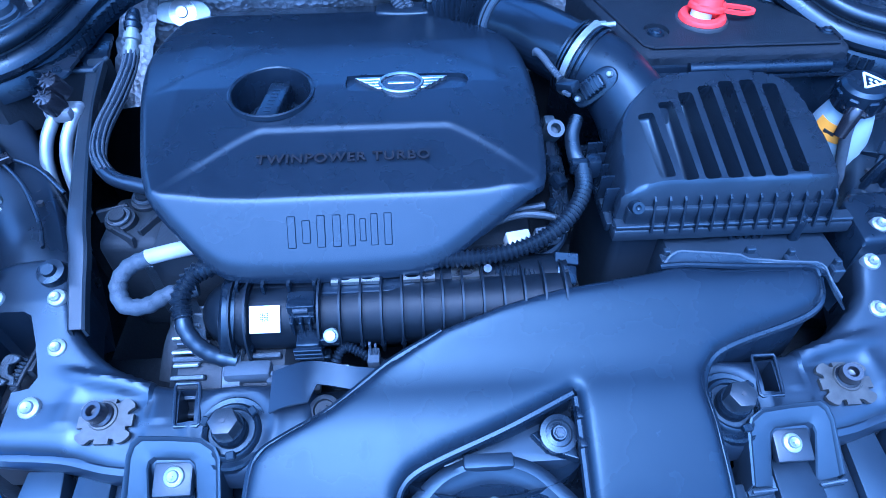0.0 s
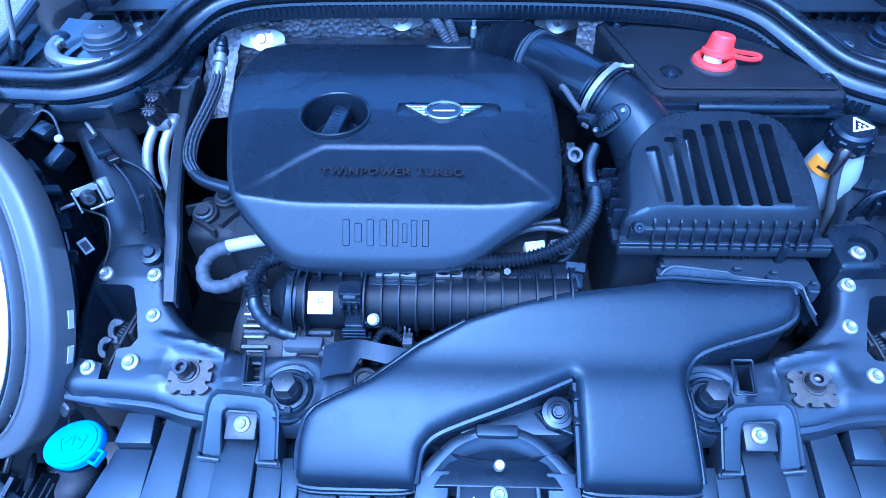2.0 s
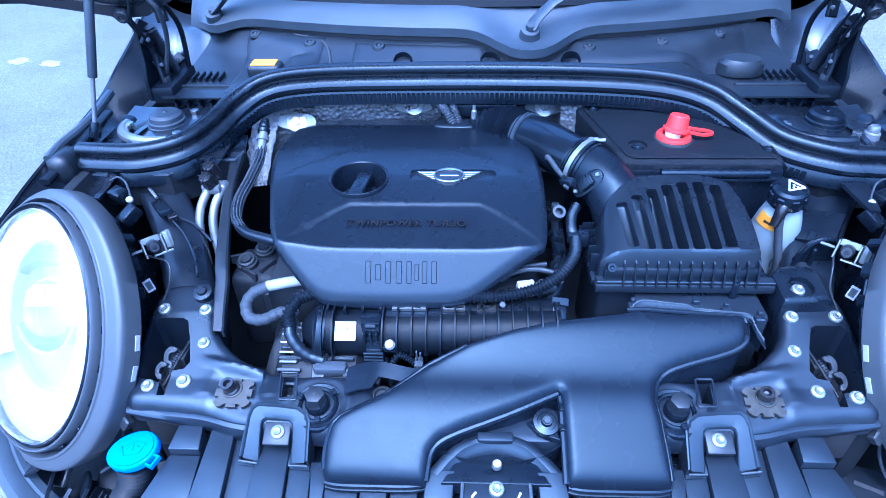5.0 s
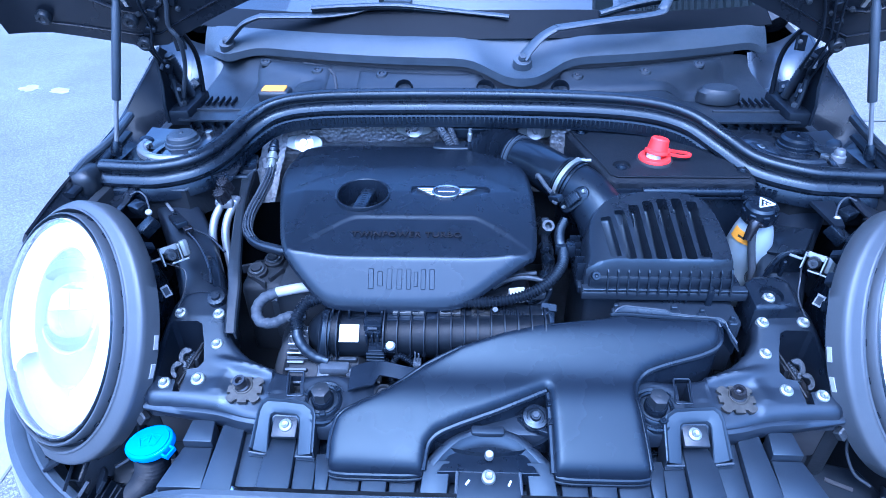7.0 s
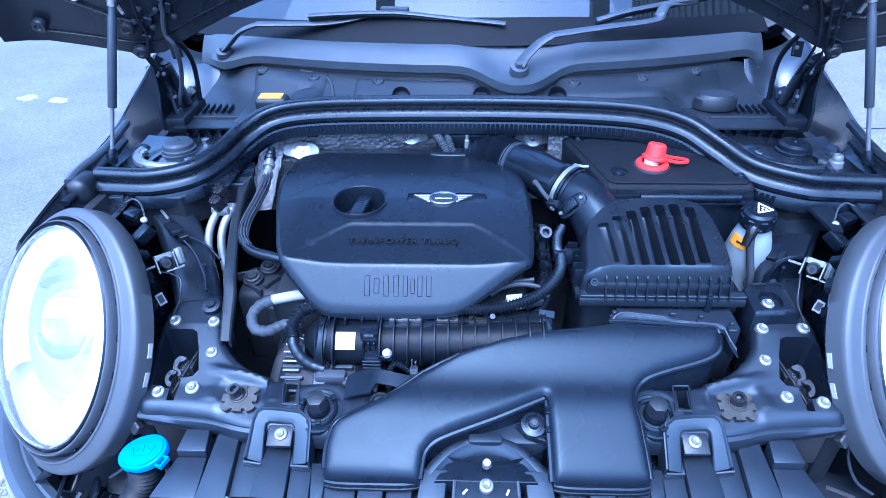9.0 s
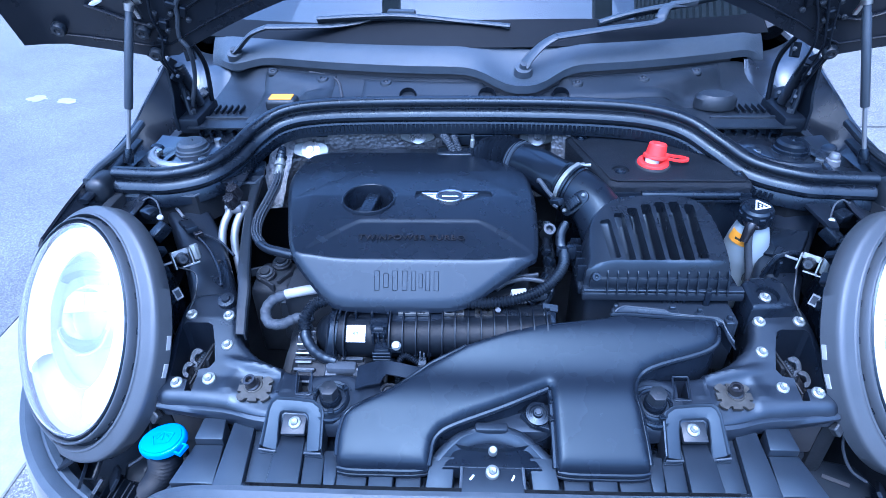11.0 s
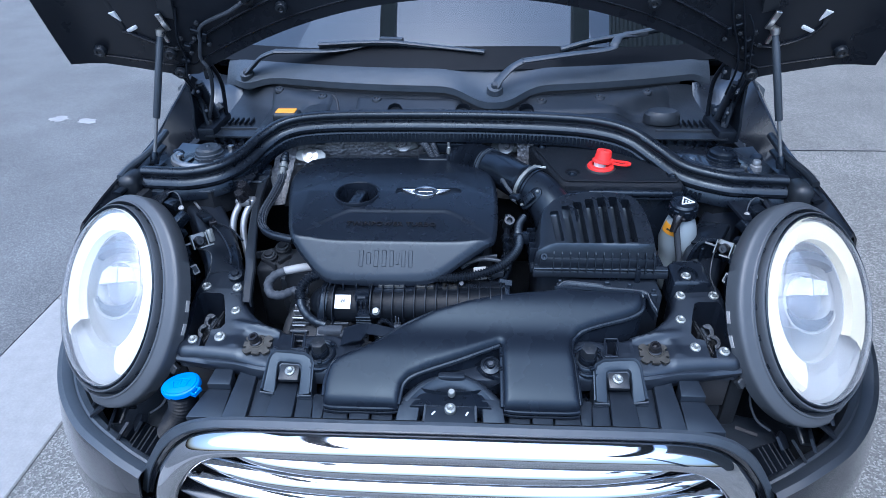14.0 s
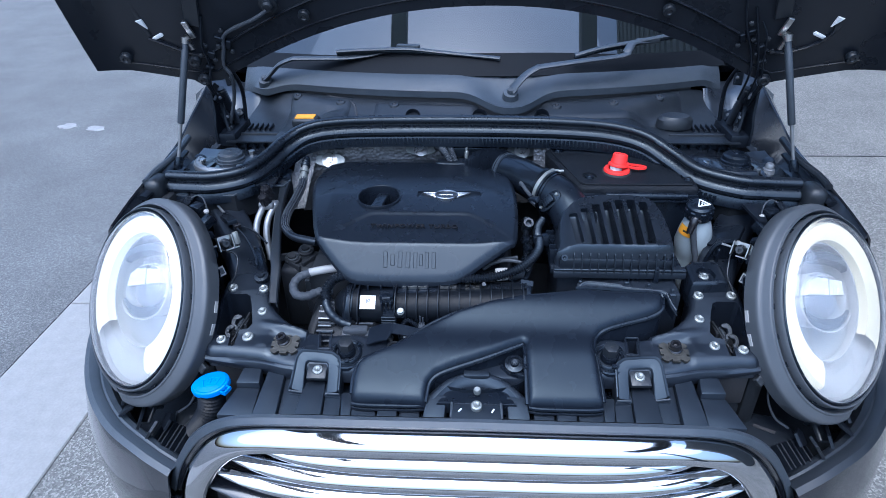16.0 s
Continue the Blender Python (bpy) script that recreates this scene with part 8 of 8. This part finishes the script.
for x, y in ((-0.003, -0.003), (0.003, -0.003), (0.0, 0.002)):
    part("warning_mark", box(x - 0.0012, x + 0.0012, y - 0.002, y + 0.002, 0.0, 0.001, 0, m=mt), M["white"], res)
part("hose", sweep(spline([(0.420, 0.305, 0.818), (0.421, 0.302, 0.800), (0.427, 0.297, 0.77), (0.433, 0.290, 0.735), (0.435, 0.285, 0.66)], 6), 0.0060, 12), M["tape"], res)
part("quick_fit", join(lathe([(0, 0.014), (0.007, 0.014), (0.009, 0.010), (0.008, -0.004), (0.0065, -0.02), (0, -0.02)], 18, aim((0.419, 0.306, 0.818), (0.25, 0.2, 0.9))), box(-0.014, 0.014, -0.004, 0.004, 0.006, 0.012, 0.002, 1, m=aim((0.419, 0.306, 0.818), (0.25, 0.2, 0.9)))), M["letters"], res)
part("quick_fit", lathe([(0, 0.014), (0.011, 0.014), (0.013, 0.0), (0.010, -0.012), (0, -0.012)], 18, aim((0.442, 0.300, 0.725), (-0.3, -0.8, 0.5))), M["letters"], res)
keep(res)
mod_ = thing("control_box", "flat black control box with two cables on the inner wing", "control box", (0.495, 0.32, 0.76))
part("case", box(-0.027, 0.027, -0.032, 0.032, -0.006, 0.006, 0.002, 2, m=pose(0.492, 0.318, 0.783, 18, -14, -38)), M["gloss"], mod_)
for a, b in (((0.476, 0.302, 0.778), (0.452, 0.27, 0.70)), ((0.492, 0.292, 0.776), (0.455, 0.255, 0.69))):
    part("cable", sweep(spline([a, ((a[0] * 2 + b[0]) / 3, a[1] - 0.012, a[2] - 0.012), ((a[0] + b[0] * 2) / 3, b[1] + 0.012, b[2] + 0.03), b], 6), 0.0038, 8), M["rubber"], mod_)
    part("plug", box(-0.006, 0.006, -0.009, 0.009, -0.005, 0.005, 0.002, 1, m=pose(a[0], a[1], a[2], 20, 0, -38)), M["plastic"], mod_)
keep(mod_)

# folded black bracket standing between the reservoir and the lamp
br = thing("lamp_support_bracket", "black folded bracket between the reservoir and the headlamp", "bracket", (0.47, 0.262, 0.70))
stand = Matrix.Translation((0, 0.268, 0)) @ Matrix.Rotation(radians(90), 4, "X")
part("web", prism([(0.430, 0.700), (0.437, 0.752), (0.452, 0.796), (0.486, 0.800), (0.506, 0.760), (0.482, 0.700)], -0.004, 0.004, 0.002, m=stand), M["gloss"], br)
part("fold", sweep(spline([(0.437, 0.262, 0.752), (0.452, 0.262, 0.797), (0.486, 0.262, 0.801), (0.507, 0.262, 0.760)], 5), 0.004, 8), M["plastic"], br)
part("rib", box(0.456, 0.462, 0.256, 0.266, 0.705, 0.790, 0.002, 1), M["plastic"], br)
keep(br)

# ---- inner wings, strut towers ----
for s in (-1, 1):
    rail = spline([(s * 0.425, 0.165, 0.728), (s * 0.445, 0.22, 0.748), (s * 0.470, 0.275, 0.763), (s * 0.505, 0.34, 0.778), (s * 0.55, 0.41, 0.795)], 6)
    part("inner_rail", profile_sweep(rail, [(-0.036 * s, -0.09), (-0.036 * s, -0.012), (-0.033 * s, -0.003), (-0.028 * s, 0.001), (0.0, 0.003), (0.026 * s, 0.001), (0.032 * s, -0.003), (0.036 * s, -0.012), (0.037 * s, -0.09)]), M["bay"], car, "black painted inner wing rail")
    for q in (0.23, 0.25):
        part("rail_hole", lathe([(0, 0.0012), (0.0035, 0.0012), (0.0035, -0.003), (0, -0.003)], 12, Matrix.Translation((s * (0.447 + (q - 0.22) * 0.5), q + 0.05, 0.767))), M["ink"], car)
    part("tower_plate", surface([[(s * x, y, 0.846 + 0.006 * math.sin(x * 25 + y * 13)) for x in np.linspace(0.44, 0.67, 12)] for y in np.linspace(0.425, 0.62, 10)], 0.004), M["wing_inner"], car, "painted strut tower top")
    t = thing("strut_top", "black rubber strut top dome on the painted tower", "strut top", (s * 0.565, 0.525, 0.845), "strut tops")
    # dome and rim have paler materials on the left than on the right
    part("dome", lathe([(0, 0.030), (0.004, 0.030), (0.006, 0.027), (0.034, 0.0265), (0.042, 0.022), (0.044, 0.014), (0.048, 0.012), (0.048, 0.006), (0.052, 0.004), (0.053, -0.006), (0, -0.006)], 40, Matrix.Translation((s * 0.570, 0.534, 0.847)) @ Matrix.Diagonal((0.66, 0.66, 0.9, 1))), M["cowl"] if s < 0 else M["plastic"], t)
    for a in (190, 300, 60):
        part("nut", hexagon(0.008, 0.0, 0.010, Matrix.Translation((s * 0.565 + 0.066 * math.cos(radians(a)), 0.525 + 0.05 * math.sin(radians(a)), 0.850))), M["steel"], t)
    part("tower_rim", sweep([Vector((s * 0.565 + 0.075 * math.cos(a), 0.520 + 0.06 * math.sin(a), 0.851)) for a in np.linspace(math.pi * 0.95, math.pi * 1.6, 14)], 0.010, 10), M["pipe"] if s < 0 else M["bay"], t, "pale rim" if s < 0 else "")
    keep(t)
    shelf_line = [(0.665, 0.393), (0.520, 0.393), (0.482, 0.440), (0.425, 0.442), (0.418, 0.470)]
    part("support_shelf", prism([(s * x, y) for x, y in shelf_line + [(0.43, 0.53), (0.48, 0.545), (0.665, 0.50)]], 0.823, 0.829, 0.0015), M["plastic"], car, "black plastic shelf under the seal")
    part("shelf_edge", sweep([Vector((s * x, y, 0.828)) for x, y in shelf_line], 0.0028, 8), M["cowl"], car)
    part("shelf_skirt", surface([[(s * x, y + 0.002, z) for x, y in shelf_line] for z in (0.826, 0.770)], 0.003), M["dark"], car)
    part("shelf_clip", lathe([(0, 0.005), (0.005, 0.005), (0.006, 0.003), (0.013, 0.002), (0.014, 0), (0, 0)], 22, aim((s * 0.455, 0.425, 0.836), (0, -0.2, 1))), M["plastic"], car)
drop = part("hanger", prism([(0.535, 0.375), (0.575, 0.378), (0.555, 0.30), (0.54, 0.30)], 0.822, 0.828, 0.001), M["bay"], car)
mesh_thing("wing_cap", lathe([(0, 0.018), (0.007, 0.018), (0.009, 0.014), (0.009, 0.008), (0.012, 0.006), (0.013, -0.004), (0, -0.004)], 20, Matrix.Translation((0.622, 0.482, 0.852))), M["pipe"], "small pale plastic cap on the tower", "cap")

# ---- stay bar and pipes beside the engine ----
stay = thing("stay_bar", "long flat grey steel stay bar along the engine bay", "stay bar", (-0.42, 0.32, 0.72))
path = spline([(-0.428, 0.462, 0.831, 0.0100), (-0.4235, 0.403, 0.815, 0.0070), (-0.4180, 0.356, 0.803, 0.0075), (-0.405, 0.290, 0.791, 0.0085), (-0.3915, 0.229, 0.780, 0.0095), (-0.3845, 0.203, 0.772, 0.0090), (-0.379, 0.165, 0.757, 0.0085), (-0.373, 0.128, 0.742, 0.0080)], 6)
rows = [[Vector(q[:3]) + Vector((dx * q[3], 0, dz)) for q in path] for dx, dz in ((-1.05, -0.010), (-1.0, -0.001), (-0.7, 0.001), (0.7, 0.001), (1.0, -0.001), (1.1, -0.010))]
part("strip", surface(rows, 0.003), M["cowl_dark"], stay)
keep(stay)
ac = thing("coolant_pipes", "pair of bare aluminium pipes with black service caps", "pipes", (-0.455, 0.37, 0.70))
for dx in (0, 0.022):
    part("pipe", sweep(spline([(-0.452 + dx, 0.392, 0.812), (-0.456 + dx, 0.375, 0.806), (-0.463 + dx, 0.355, 0.79), (-0.464 + dx, 0.335, 0.765), (-0.455 + dx, 0.31, 0.72)], 6), 0.0070, 14), M["pipe"], ac, "bare aluminium pipe")
part("block", join(box(-0.466, -0.424, 0.376, 0.398, 0.800, 0.818, 0.006, 3), box(-0.452, -0.430, 0.366, 0.380, 0.806, 0.822, 0.005, 2)), M["pipe"], ac, "bare cast pipe block")
for x, y, z in ((-0.446, 0.376, 0.822), (-0.446, 0.397, 0.830)):
    cap = part("service_cap", lathe([(0, 0.022), (0.009, 0.021), (0.0115, 0.016), (0.012, -0.004), (0, -0.004)], 24, aim((x, y, z), (-0.1, -0.45, 0.9))), M["letters"], ac, "black ribbed service cap")
    for i in range(8):
        part("rib", box(0.004, 0.011, -0.0006, 0.0006, 0.019, 0.0225, 0, m=aim((x, y, z), (-0.1, -0.45, 0.9)) @ Matrix.Rotation(radians(45 * i), 4, "Z")), M["letters"], cap)
keep(ac)
vac = thing("brake_pipe", "braided black hose with a steel union behind the cover", "hose", (-0.39, 0.40, 0.78))
part("hose", sweep(spline([(-0.390, 0.478, 0.830), (-0.389, 0.450, 0.822), (-0.396, 0.41, 0.808), (-0.402, 0.365, 0.798), (-0.396, 0.325, 0.792), (-0.372, 0.292, 0.788), (-0.335, 0.275, 0.788), (-0.318, 0.270, 0.788)], 8), 0.0082, 14), M["rubber"], vac)
for i in range(10):
    a = i * math.pi / 5
    off = Vector((0.0078 * math.cos(a), 0, 0.0078 * math.sin(a)))
    part("braid", sweep([Vector(q) + off for q in spline([(-0.390, 0.475, 0.830), (-0.389, 0.450, 0.822), (-0.396, 0.41, 0.808), (-0.402, 0.365, 0.798), (-0.396, 0.325, 0.792), (-0.380, 0.298, 0.789)], 6)], 0.0016, 6), M["tape"], vac)
ax = aim((-0.3905, 0.472, 0.827), (0.02, 0.75, 0.5))
part("union", lathe([(0, 0.040), (0.0075, 0.040), (0.0075, 0.030), (0.0105, 0.029), (0.0105, 0.021), (0.0075, 0.020), (0.0075, 0.012), (0.0095, 0.011), (0.0098, 0.0), (0, 0)], 20, ax), M["bolt"], vac, "bright steel union")
part("boot", lathe([(0, 0.062), (0.006, 0.062), (0.008, 0.056), (0.0095, 0.050), (0.0085, 0.046), (0.011, 0.042), (0.010, 0.036), (0, 0.036)], 18, ax), M["gloss"], vac)
keep(vac)
cab = thing("release_cable", "thin bonnet release cable clipped on the inner wing", "cable", (-0.50, 0.36, 0.78))
part("pin", sweep([Vector((-0.580, 0.415, 0.808)), Vector((-0.540, 0.372, 0.797))], 0.0028, 8), M["pipe"], cab)
part("sleeve", box(-0.010, 0.010, -0.028, 0.028, -0.005, 0.005, 0.002, 2, m=pose(-0.522, 0.347, 0.795, -10, 0, 38)), M["plastic"], cab)
part("cable", sweep(spline([(-0.505, 0.328, 0.791), (-0.47, 0.295, 0.782), (-0.440, 0.25, 0.772), (-0.425, 0.215, 0.765)], 6), 0.0022, 8), M["rubber"], cab)
part("cable", sweep(spline([(-0.502, 0.333, 0.791), (-0.46, 0.315, 0.785), (-0.425, 0.285, 0.775)], 6), 0.0022, 8), M["rubber"], cab)
part("clip", box(-0.007, 0.007, -0.006, 0.006, -0.004, 0.005, 0.001, 1, m=pose(-0.497, 0.325, 0.791, 0, 0, 38)), M["letters"], cab)
keep(cab)
bush = mesh_thing("rubber_bush", lathe([(0, 0.010), (0.006, 0.010), (0.007, 0.006), (0.013, 0.005), (0.014, -0.004), (0, -0.004)], 22, aim((-0.408, 0.186, 0.758), (0, -0.3, 0.95))), M["rubber"], "black rubber bush on the crossmember plate", "bush")
